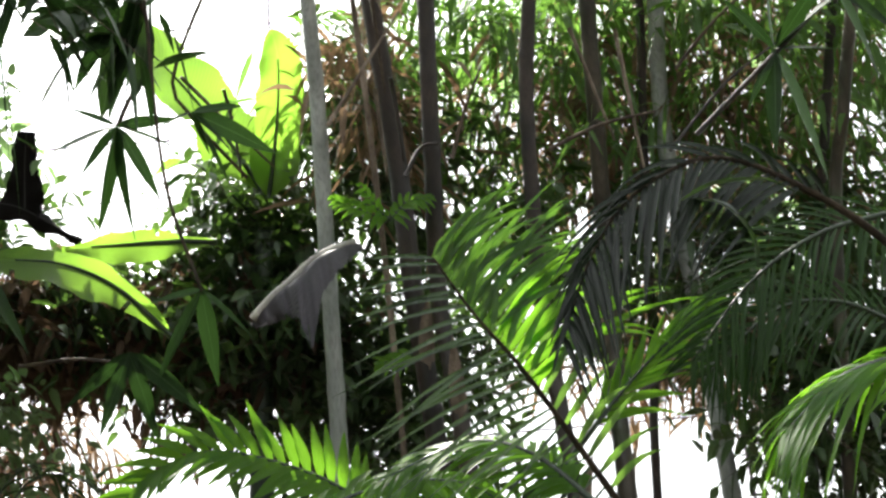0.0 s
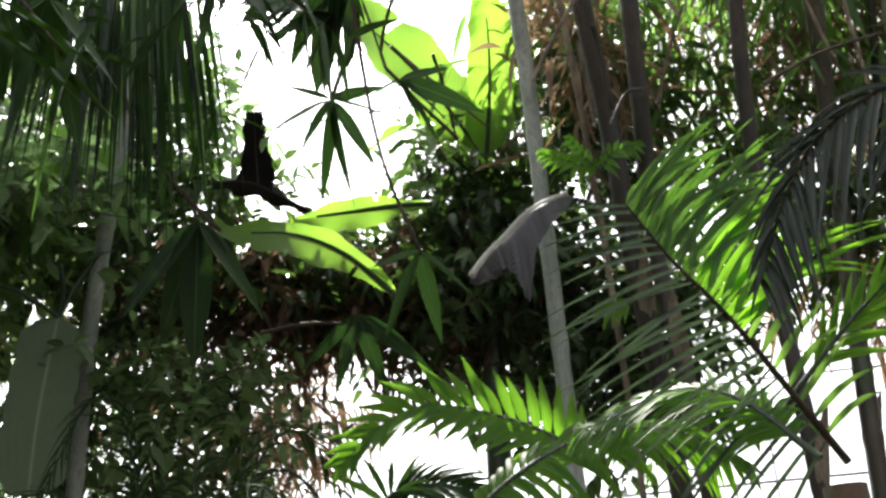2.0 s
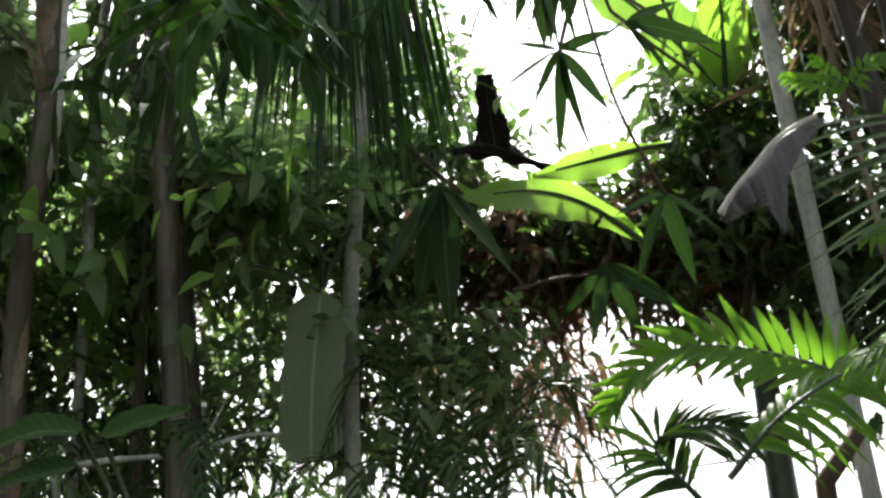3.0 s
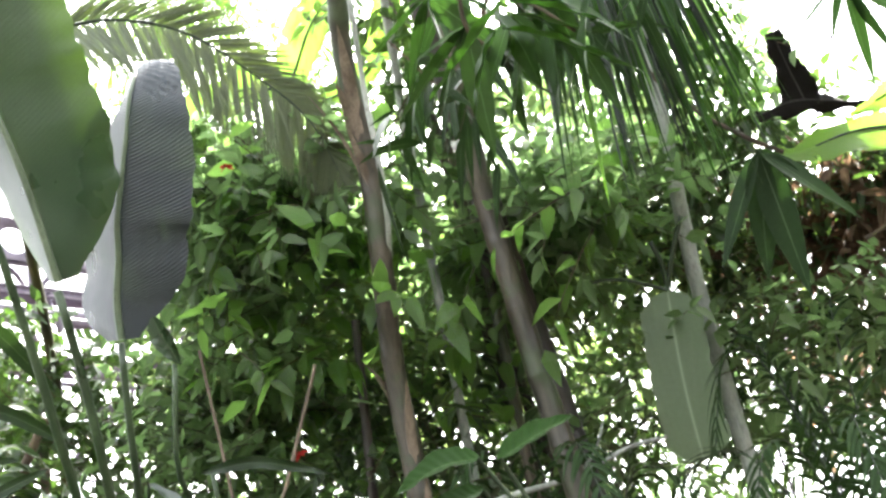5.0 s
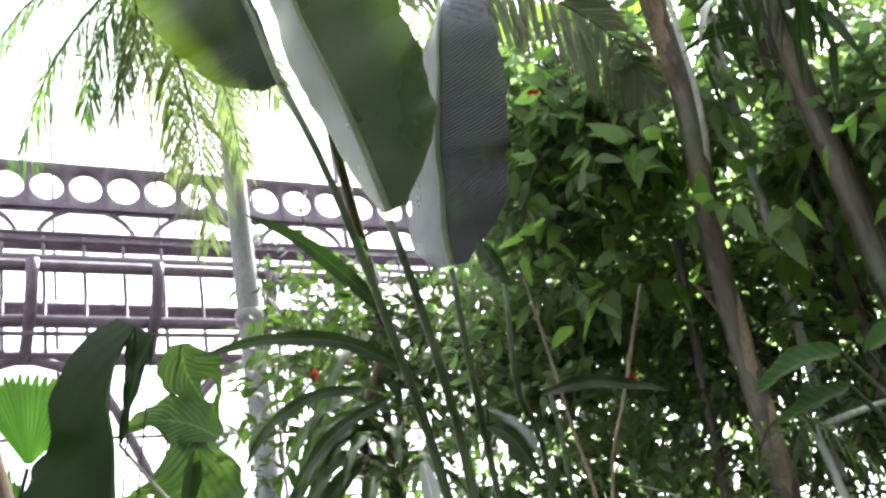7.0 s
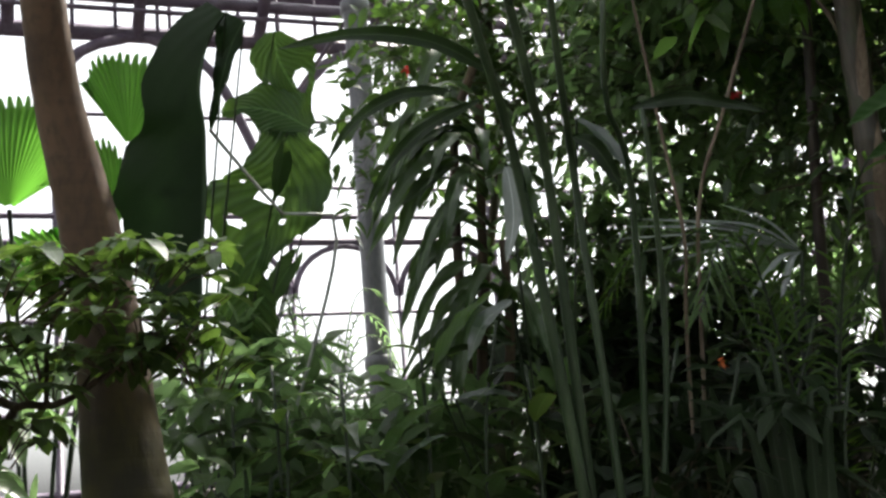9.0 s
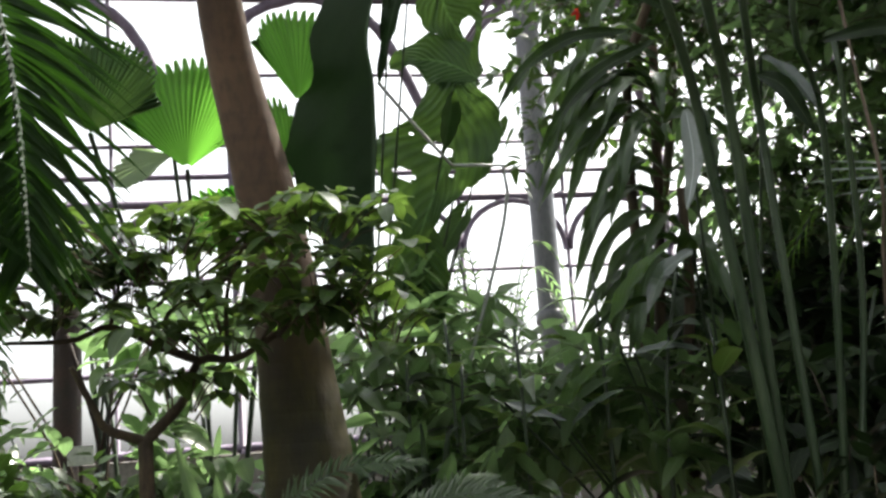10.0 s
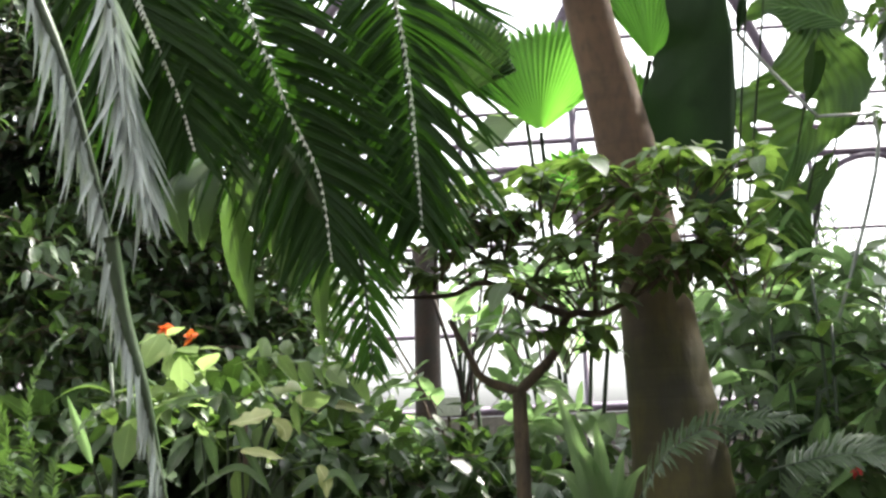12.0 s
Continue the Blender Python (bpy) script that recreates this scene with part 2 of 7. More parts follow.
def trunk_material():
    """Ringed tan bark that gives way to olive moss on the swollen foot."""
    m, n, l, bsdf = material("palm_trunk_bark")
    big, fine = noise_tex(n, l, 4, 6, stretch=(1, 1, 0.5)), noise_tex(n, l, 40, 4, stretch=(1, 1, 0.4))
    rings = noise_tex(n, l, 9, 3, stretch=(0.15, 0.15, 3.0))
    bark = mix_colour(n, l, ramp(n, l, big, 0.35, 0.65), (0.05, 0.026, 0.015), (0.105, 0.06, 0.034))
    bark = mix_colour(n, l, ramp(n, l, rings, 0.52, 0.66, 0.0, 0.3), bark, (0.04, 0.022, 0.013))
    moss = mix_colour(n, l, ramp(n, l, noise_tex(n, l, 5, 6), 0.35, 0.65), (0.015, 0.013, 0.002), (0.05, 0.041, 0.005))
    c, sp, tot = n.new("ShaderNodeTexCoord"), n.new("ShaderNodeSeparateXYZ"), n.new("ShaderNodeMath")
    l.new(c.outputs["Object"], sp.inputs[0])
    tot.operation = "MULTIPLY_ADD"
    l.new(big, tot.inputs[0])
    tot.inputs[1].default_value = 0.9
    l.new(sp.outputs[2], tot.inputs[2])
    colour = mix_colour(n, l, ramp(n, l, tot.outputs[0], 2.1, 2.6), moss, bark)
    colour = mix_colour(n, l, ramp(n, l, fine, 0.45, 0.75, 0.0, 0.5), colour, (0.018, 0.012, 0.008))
    l.new(colour, bsdf.inputs["Base Color"])
    bsdf.inputs["Roughness"].default_value = 0.72
    b = n.new("ShaderNodeBump")
    b.inputs["Strength"].default_value, b.inputs["Distance"].default_value = 0.4, 0.008
    total = n.new("ShaderNodeMath")
    l.new(rings, total.inputs[0])
    l.new(fine, total.inputs[1])
    l.new(total.outputs[0], b.inputs["Height"])
    l.new(b.outputs[0], bsdf.inputs["Normal"])
    return m


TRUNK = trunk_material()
# Pale tone that puts sunlight into the dead midrib's colour.
SUNLIT_RIB = rough_material("sunlit_rib_tone", (0.4, 0.38, 0.34), (0.62, 0.6, 0.55), 14, (1, 1, 0.2), 0.6, 0.2)
STALK = rough_material("green_leaf_stalk", (0.016, 0.034, 0.014), (0.045, 0.075, 0.033), 12, (1, 1, 0.15), 0.38, 0.15)
POST = rough_material("grey_painted_steel", (0.12, 0.122, 0.14), (0.19, 0.192, 0.215), 6, (1, 1, 0.4), 0.4, 0.08)
IRON = rough_material("old_iron_frame", (0.085, 0.062, 0.1), (0.15, 0.122, 0.175), 6, (1, 1, 1), 0.6, 0.2)
RUST = rough_material("rusty_iron", (0.014, 0.009, 0.007), (0.04, 0.024, 0.018), 8, (1, 1, 1), 0.85, 0.4)
SOIL = rough_material("dark_soil", (0.02, 0.014, 0.009), (0.06, 0.042, 0.028), 5, (1, 1, 1), 0.95, 0.9)
PLASTER = rough_material("low_wall_plaster", (0.1, 0.095, 0.085), (0.2, 0.19, 0.17), 3, (1, 1, 1), 0.85, 0.3)
FLOWER = leaf_material("red_flower", (0.28, 0.012, 0.01), (0.45, 0.03, 0.02), (0.5, 0.03, 0.015), thin=0.3, rough=0.5)
ORANGE = leaf_material("orange_bract", (0.6, 0.08, 0.02), (0.8, 0.22, 0.05), (0.8, 0.2, 0.04), thin=0.35, rough=0.5)
PAPER = rough_material("plant_tag_card", (0.6, 0.6, 0.56), (0.75, 0.74, 0.7), 8, (1, 1, 1), 0.7, 0.05)

m, n, l, bsdf = material("window_glass")
clear = n.new("ShaderNodeBsdfTransparent")
clear.inputs[0].default_value = (0.93, 0.95, 0.95, 1)
shine = n.new("ShaderNodeBsdfGlossy")
shine.inputs["Roughness"].default_value = 0.08
mixer = n.new("ShaderNodeMixShader")
fres = n.new("ShaderNodeFresnel")
l.new(fres.outputs[0], mixer.inputs[0])
l.new(clear.outputs[0], mixer.inputs[1])
l.new(shine.outputs[0], mixer.inputs[2])
l.new(mixer.outputs[0], n["Material Output"].inputs[0])
GLASS = m


# ---- mesh tools ----
class Buf:
    """Gathers quads with a UV per corner point."""

    def __init__(self):
        self.v, self.f, self.u, self.count = [], [], [], 0

    def add(self, v, f, u):
        v = np.asarray(v, float).reshape(-1, 3)
        self.v.append(v)
        self.f.append(np.asarray(f, np.int64).reshape(-1, 4) + self.count)
        self.u.append(np.asarray(u, float).reshape(-1, 2))
        self.count += len(v)
        return self

    def mesh(self, name, mat, shift=(0, 0, 0)):
        v, f, u = np.concatenate(self.v) - np.array(shift), np.concatenate(self.f), np.concatenate(self.u)
        me = bpy.data.meshes.new(name)
        me.vertices.add(len(v))
        me.vertices.foreach_set("co", v.ravel())
        me.loops.add(f.size)
        me.loops.foreach_set("vertex_index", f.ravel().astype(np.int32))
        me.polygons.add(len(f))
        me.polygons.foreach_set("loop_start", np.arange(0, f.size, 4, dtype=np.int32))
        me.polygons.foreach_set("use_smooth", np.ones(len(f), bool))
        me.uv_layers.new(name="UVMap").data.foreach_set("uv", u[f.ravel()].ravel())
        me.update(calc_edges=True)
        me.validate()
        me.materials.append(mat)
        return me


def thing(name, base, label, category, group="", kind=""):
    ob = new(name)
    ob.location = base
    ob.empty_display_size = 0.1
    return tagged(ob, label, category, group, kind)


def part(name, buf, mat, parent, label="", kind=""):
    """One mesh under a thing or a part; built in world metres."""
    base = np.zeros(3)
    p = parent
    while p is not None:
        base = base + np.array(p.location)
        p = p.parent
    ob = new(name, buf.mesh(name, mat, base))
    ob.parent = parent
    return tagged(ob, label, kind=kind)


def solo(name, buf, mat, label, category, group="", kind=""):
    """A thing that is one mesh; its origin lies at the mesh's foot."""
    v = np.concatenate(buf.v)
    foot = np.array([*v.mean(0)[:2], v[:, 2].min()])
    ob = new(name, buf.mesh(name, mat, foot))
    ob.location = foot
    return tagged(ob, label, category, group, kind)


def unit(a):
    a = np.asarray(a, float)
    return a / np.maximum(np.linalg.norm(a, axis=-1, keepdims=True), 1e-9)


def smooth_line(points, count):
    """A Catmull-Rom line through the points, at even steps."""
    p = np.asarray(points, float)
    if len(p) == 2:
        p = np.array([p[0], p[0] * 2 / 3 + p[1] / 3, p[0] / 3 + p[1] * 2 / 3, p[1]])
    q = np.vstack([2 * p[0] - p[1], p, 2 * p[-1] - p[-2]])
    out = []
    for i in range(len(p) - 1):
        a, b, c, d = q[i:i + 4]
        t = np.linspace(0, 1, 24, endpoint=False)[:, None]
        out.append(0.5 * (2 * b + (c - a) * t + (2 * a - 5 * b + 4 * c - d) * t * t + (3 * b - a - 3 * c + d) * t ** 3))
    line = np.vstack(out + [p[-1:]])
    step = np.r_[0, np.cumsum(np.linalg.norm(np.diff(line, axis=0), axis=1))]
    s = np.linspace(0, step[-1], count)
    return np.stack([np.interp(s, step, line[:, k]) for k in range(3)], 1)


def tube(buf, line, radii, sides=8, closed=True):
    """A round rod along a line, closed at both ends as a rule."""
    line = np.asarray(line, float)
    r = np.broadcast_to(np.asarray(radii, float), (len(line),))
    t = unit(np.gradient(line, axis=0))
    ref = np.array([0.31, 0.95, 0.02]) if abs(t[:, 2]).mean() > 0.6 else np.array([0.0, 0.0, 1.0])
    a = unit(np.cross(t, ref))
    b = np.cross(t, a)
    ang = np.linspace(0, 2 * np.pi, sides, endpoint=False)
    ring = line[:, None] + r[:, None, None] * (np.cos(ang)[None, :, None] * a[:, None] + np.sin(ang)[None, :, None] * b[:, None])
    n_ring = len(line)
    i, j = np.meshgrid(np.arange(n_ring - 1), np.arange(sides), indexing="ij")
    k = (j + 1) % sides
    quads = np.stack([i * sides + j, i * sides + k, (i + 1) * sides + k, (i + 1) * sides + j], -1).reshape(-1, 4)
    ends = []
    for base in (0, (n_ring - 1) * sides) if closed else ():
        for c in range(1, sides - 2, 2):
            ends.append([base, base + c, base + c + 1, base + min(c + 2, sides - 1)])
    uv = np.stack([np.broadcast_to(np.linspace(0.2, 0.8, sides), (n_ring, sides)), np.broadcast_to(np.linspace(0, 1, n_ring)[:, None], (n_ring, sides))], -1)
    buf.add(ring, np.vstack([quads, ends]) if ends else quads, uv)
    return buf


SHAPES = {
    "lance": lambda s: np.sin(np.pi * np.clip(s, 0, 1) ** 0.7) ** 0.9 * 1.0,
    "ovate": lambda s: np.sin(np.pi * s ** 0.62) ** 0.75,
    "strap": lambda s: np.minimum(1, s * 7 + 0.35) * np.clip((1 - s) * 2.6, 0, 1) ** 0.7,
    "obovate": lambda s: np.sin(np.pi * np.clip(s, 0, 1) ** 1.25) ** 0.7,
    "leaflet": lambda s: np.minimum(1, s * 5 + 0.45) * np.clip((1 - s) * 1.7, 0, 1) ** 0.8,
}


def strips(buf, base, way, normal, length, width, bend, k=6, shape="lance", fold=0.18, twist=None):
    """Many narrow leaves at once: each runs from its base along way, folded at the rib; bend is what it sags by at its tip (metres)."""
    base, way, normal = (np.atleast_2d(np.asarray(x, float)) for x in (base, way, normal))
    count = len(base)
    length = np.broadcast_to(np.asarray(length, float), (count,))
    width = np.broadcast_to(np.asarray(width, float), (count,))
    bend = np.broadcast_to(np.asarray(bend, float), (count, 3))
    way = unit(way)
    side = unit(np.cross(way, normal))
    normal = np.cross(side, way)
    s = np.linspace(0, 1, k)
    w = np.maximum(SHAPES[shape](s), 0.02)
    mid = base[:, None] + way[:, None] * (s[None, :, None] * length[:, None, None]) + bend[:, None] * (s ** 2)[None, :, None]
    half = 0.5 * width[:, None] * w[None]
    side_k = np.broadcast_to(side[:, None], (count, k, 3))
    norm_k = np.broadcast_to(normal[:, None], (count, k, 3))
    if twist is not None:
        ang = np.broadcast_to(np.asarray(twist, float), (count,))[:, None, None] * s[None, :, None]
        side_k, norm_k = side_k * np.cos(ang) + norm_k * np.sin(ang), norm_k * np.cos(ang) - side_k * np.sin(ang)
    lift = norm_k * (fold * 2 * half)[..., None]
    v = np.stack([mid - side_k * half[..., None] + lift, mid, mid + side_k * half[..., None] + lift], 2)
    i, j = np.meshgrid(np.arange(k - 1), np.arange(2), indexing="ij")
    one = np.stack([i * 3 + j, i * 3 + j + 1, (i + 1) * 3 + j + 1, (i + 1) * 3 + j], -1).reshape(-1, 4)
    f = (np.arange(count) * 3 * k)[:, None, None] + one[None]
    u = np.broadcast_to(np.stack(np.meshgrid(s, [-1, 0, 1], indexing="ij")[::-1], -1)[None], (count, k, 3, 2))
    buf.add(v, f, u)
    return buf


# ---- plant makers ----
def pinnate(leaf_buf, rib_buf, line, leaflet, count, width, angle=60, lift=0.15, sag=0.35, thick=0.012, up=(0, 0, 1), start=0.12, seed=1, ragged=0.06, taper=0.35, one_side=0, k=6, end=0.995):
    """A feather frond: a tapered rib with leaflets down both sides."""
    r = np.random.default_rng(seed)
    p = smooth_line(line, 40)
    tube(rib_buf, p, np.linspace(thick, thick * 0.25, 40), 6)
    t = unit(np.gradient(p, axis=0))
    for sgn in (-1, 1):
        if one_side and sgn != one_side:
            continue
        s = np.clip(np.linspace(start, end, count) + r.normal(0, 0.003, count), 0, 1)
        at = np.stack([np.interp(s, np.linspace(0, 1, 40), p[:, c]) for c in range(3)], 1)
        tt = unit(np.stack([np.interp(s, np.linspace(0, 1, 40), t[:, c]) for c in range(3)], 1))
        side = unit(np.cross(tt, np.asarray(up, float)))
        norm = np.cross(side, tt)
        a = np.radians(angle * (1 - 0.45 * s) + r.normal(0, 4, count))
        way = tt * np.cos(a)[:, None] + sgn * side * np.sin(a)[:, None] + norm * (lift + r.normal(0, ragged, count))[:, None]
        size = leaflet * (np.sin(np.pi * np.clip(s * 0.86 + 0.12, 0, 1)) ** 0.6 * (1 - taper) + taper * (1 - s * 0.6)) * (1 + r.normal(0, ragged, count))
        drop = np.zeros((count, 3))
        drop[:, 2] = -sag * size * (1 + r.normal(0, 0.25, count))
        drop[:, :2] += r.normal(0, ragged * 0.5, (count, 2)) * size[:, None]
        strips(leaf_buf, at, way, norm, size, width, drop, k, "leaflet", 0.22)


def frond(parent, line, leaflet, count, width, mat=None, rib_mat=None, label="", singly=False, **more):
    """One feather frond as a part, with its rib under it, or with each leaflet under its rib."""
    leaf_buf, rib_buf = Buf(), Buf()
    pinnate(leaf_buf, rib_buf, line, leaflet, count, width, **more)
    if singly:
        ob = part("frond", rib_buf, rib_mat or STEM, parent, label)
        v, u, k = np.concatenate(leaf_buf.v), np.concatenate(leaf_buf.u), more.get("k", 6)
        one = leaf_buf.f[0][:2 * (k - 1)]
        for a in range(0, len(v), 3 * k):
            part("leaflet", Buf().add(v[a:a + 3 * k], one, u[a:a + 3 * k]), mat or PALM_LEAF, ob)
        return ob
    ob = part("frond", leaf_buf, mat or PALM_LEAF, parent, label, kind="stuff")
    part("rachis", rib_buf, rib_mat or STEM, ob)
    return ob


def blade(buf, line, width, face, cup=0.12, wave=0.02, ripples=0, shape="paddle", rows=44, cols=12, left=1.0, right=1.0, tears=0, seed=3, holes=(), fold_left=0.0, profile=None):
    """A broad leaf along a rib line. face: the way its upper side looks. left, right: width of each half. cup: how far the halves rise."""
    r = np.random.default_rng(seed)
    p = smooth_line(line, rows)
    t = unit(np.gradient(p, axis=0))
    side = unit(np.cross(t, np.asarray(face, float)))
    norm = np.cross(side, t)
    s = np.linspace(0, 1, rows)
    if shape == "paddle":
        w = np.minimum(1, (s * 5.5) ** 0.55) * np.clip((1 - s) * 4.2, 0, 1) ** 0.5
    elif shape == "heart":
        w = np.minimum(1, (s * 4.0 + 0.02) ** 0.45) * np.clip(1.08 - s, 0, 1) ** 0.75 * np.clip((1 - s) * 6, 0, 1) ** 0.6
    elif shape == "limp":
        w = np.minimum(1, (s * 9) ** 0.5) * np.clip((1 - s) * 9, 0, 1) ** 0.45 * (0.92 + 0.08 * s)
    else:
        w = np.sin(np.pi * s ** 0.75) ** 0.8
    u = np.linspace(-1, 1, cols * 2 + 1)
    half = np.where(u < 0, left, right)[None] * 0.5 * width * w[:, None]
    if profile:
        # the half widths of both sides at even steps from stalk to tip
        lw, rw = (np.maximum(0.003, np.interp(s, np.linspace(0, 1, len(q)), q)) for q in profile)
        soft = np.ones(5) / 5
        lw, rw = (np.convolve(np.pad(q, 2, mode="edge"), soft, "valid") for q in (lw, rw))
        half = np.where(u[None] < 0, lw[:, None], rw[:, None])
    ph = r.uniform(0, 6.28, 4)
    edge = 1 + 0.03 * np.sin(s * 37 + ph[0])[:, None] * np.abs(u)[None] + 0.02 * np.sin(s * 71 + ph[1])[:, None] * np.abs(u)[None]
    h = cup * width * (np.abs(u) ** 1.4)[None] * w[:, None] + wave * width * np.sin(s * 19 + ph[2])[:, None] * (u ** 2)[None] * np.sign(u + 1e-9)[None]
    if fold_left:
        h = h - fold_left * width * np.where(u < 0, -u, 0)[None] * w[:, None]
    if ripples:
        h = h + 0.0014 * np.sin((s[:, None] - 0.1 * np.abs(u)[None]) * ripples * 6.283) * np.minimum(1, np.abs(u) * 3)[None]
    v = p[:, None] + side[:, None] * (u[None] * half * edge)[..., None] + norm[:, None] * h[..., None]
    if shape == "heart":
        v = v - t[0][None, None] * (0.5 * width * np.clip(1 - s * 4, 0, 1)[:, None] * (np.abs(u) ** 1.5)[None])[..., None]
    c = len(u)
    i, j = np.meshgrid(np.arange(rows - 1), np.arange(c - 1), indexing="ij")
    keep = np.ones(i.shape, bool)
    for q in range(tears):
        row = r.integers(int(rows * 0.2), int(rows * 0.9))
        sgn = r.integers(0, 2)
        depth = r.integers(cols // 3, cols)
        keep[row, (c - 1 - depth):] &= sgn == 0
        keep[row, :depth] &= sgn == 1
    for hs, hu, hr_s, hr_u in holes:
        keep &= ((s[i] - hs) / hr_s) ** 2 + ((u[j] - hu) / hr_u) ** 2 > 1
    quads = np.stack([i * c + j, i * c + j + 1, (i + 1) * c + j + 1, (i + 1) * c + j], -1)[keep]
    uv = np.stack(np.meshgrid(s, u, indexing="ij")[::-1], -1)
    buf.add(v, quads, uv)
    return p


def culm(name, points, width, mat, label, category="bamboo", spacing=0.32, group="bamboo culms", rise=1.5, sheaths=0, seed=0):
    """A bamboo stem with nodes, from the ground past the highest point given."""
    r = np.random.default_rng(seed)
    p = [np.asarray(q, float) for q in points]
    if p[0][2] < p[-1][2]:
        p = p[::-1]
    top_way = unit(p[0] - p[1])
    p.insert(0, p[0] + top_way * rise)
    low_way = unit(p[-1] - p[-2])
    low_way = unit(low_way + np.array([0, 0, -0.6]))
    p.append(p[-1] + low_way * (p[-1][2] / max(0.2, -low_way[2])))
    length = sum(np.linalg.norm(b - a) for a, b in zip(p, p[1:]))
    nodes = max(6, int(length / spacing))
    line = smooth_line(p, nodes * 6 + 1)
    s = np.arange(len(line))
    rad = np.full(len(line), width * 0.5) * np.linspace(0.85, 1.08, len(line))
    rad = np.where(s % 6 == 0, rad * 1.07, np.where(s % 6 == 1, rad * 0.98, rad))
    base = line[-1]
    ob = thing(name, base, label, category, group)
    for q in range(nodes):
        cut = slice(q * 6, q * 6 + 7)
        part("internode", tube(Buf(), line[cut], rad[cut], 12, False), mat, ob)
    for q in range(sheaths):
        i = int(r.uniform(0.05, 0.75) * len(line))
        t = unit(line[min(i + 1, len(line) - 1)] - line[i])
        out = unit(np.cross(t, r.normal(0, 1, 3)))
        b = Buf()
        strips(b, line[i] + out * width * 0.45, -t + out * r.uniform(0.05, 0.35), out, r.uniform(0.2, 0.45), r.uniform(0.04, 0.09), out * r.uniform(0, 0.12), 7, "ovate", -0.3)
        part("sheath", b, SHEATH, ob, "dry papery sheath")
    return ob


def twig_cloud(leaf_buf, twig_buf, centre, radii, twigs, leaves, length, width, seed, rise=0.2, sag=0.25, shape="ovate", twig_len=0.45, k=5, spread=1.0, flat=0.4, hollow=0.0):
    """Leafy twigs filling an ellipsoid: every leaf sits on a twig."""
    r = np.random.default_rng(seed)
    d = unit(r.normal(0, 1, (twigs, 3))) * (hollow + (1 - hollow) * r.random((twigs, 1)) ** (1 / 2.2))
    start = np.asarray(centre, float) + d * np.asarray(radii, float)
    way = unit(r.normal(0, 1, (twigs, 3)) * np.array([1, 1, 0.5]) + np.array([0, 0, rise]) + d * 0.6)
    size = twig_len * r.uniform(0.6, 1.3, twigs)
    bow = np.zeros((twigs, 3))
    bow[:, 2] = -0.25 * size
    if twig_buf is not None:
        strips(twig_buf, start, way, r.normal(0, 1, (twigs, 3)), size, 0.007, bow, 4, "strap", 0.4)
    s = np.tile(np.linspace(0.15, 1.0, leaves), twigs) + r.normal(0, 0.02, twigs * leaves)
    q = np.repeat(np.arange(twigs), leaves)
    at = start[q] + way[q] * (s * size[q])[:, None] + bow[q] * (s ** 2)[:, None]
    turn = unit(r.normal(0, 1, (len(q), 3)))
    out = unit(np.cross(way[q], turn))
    lw = unit(way[q] * 0.55 + out * spread + np.array([0, 0, -0.15]))
    nrm = unit(np.array([0, 0, 1.0]) + r.normal(0, flat, (len(q), 3)))
    ln = length * r.uniform(0.55, 1.2, len(q))
    drop = np.zeros((len(q), 3))
    drop[:, 2] = -sag * ln * r.uniform(0.3, 1.6, len(q))
    strips(leaf_buf, at, lw, nrm, ln, ln * width / length * r.uniform(0.8, 1.15, len(q)), drop, k, shape, 0.12)


def thicket(name, clumps, mat, label, category="foliage", length=0.12, width=0.05, seed=1, density=60, twig_mat=None, singly=False, **more):
    """Undergrowth nobody could count: one mass of leafy twigs."""
    leaf_buf, twig_buf = Buf(), Buf()
    for i, (centre, radii, amount) in enumerate(clumps):
        twig_cloud(leaf_buf, twig_buf, centre, radii, int(density * amount), more.get("leaves", 9), length, width, seed + i * 17, **{a: b for a, b in more.items() if a != "leaves"})
    if singly:
        v, u = np.concatenate(leaf_buf.v), np.concatenate(leaf_buf.u)
        ob = thing(name, v.mean(0), label, category)
        one = leaf_buf.f[0][:8]
        for a in range(0, len(v), 15):
            part("leaf", Buf().add(v[a:a + 15], one, u[a:a + 15]), mat, ob)
        tv, tu = np.concatenate(twig_buf.v), np.concatenate(twig_buf.u)
        for a in range(0, len(tv), 12):
            part("twig", Buf().add(tv[a:a + 12], twig_buf.f[0][:6], tu[a:a + 12]), twig_mat or TWIG, ob)
        return ob
    ob = solo(name, leaf_buf, mat, label, category, kind="stuff")
    tw = part("twigs", twig_buf, twig_mat or TWIG, ob, kind="stuff")
    return ob


def spray(parent, centre, tips, mat, width=0.2, seed=1, sag=0.05):
    """A whorl of hanging leaves, each to its own tip."""
    r = np.random.default_rng(seed)
    c = np.asarray(centre, float)
    for tip in tips:
        t = np.asarray(tip, float)
        ln = np.linalg.norm(t - c)
        b = Buf()
        nrm = unit(np.array([0.1, -0.7, 0.5]) + r.normal(0, 0.4, 3))
        drop = np.array([0, 0, -sag * ln])
        strips(b, c, t - c - drop, nrm, ln, ln * width * r.uniform(0.85, 1.15), drop, 9, "lance", 0.12, r.normal(0, 0.3))
        part("leaf", b, mat, parent)


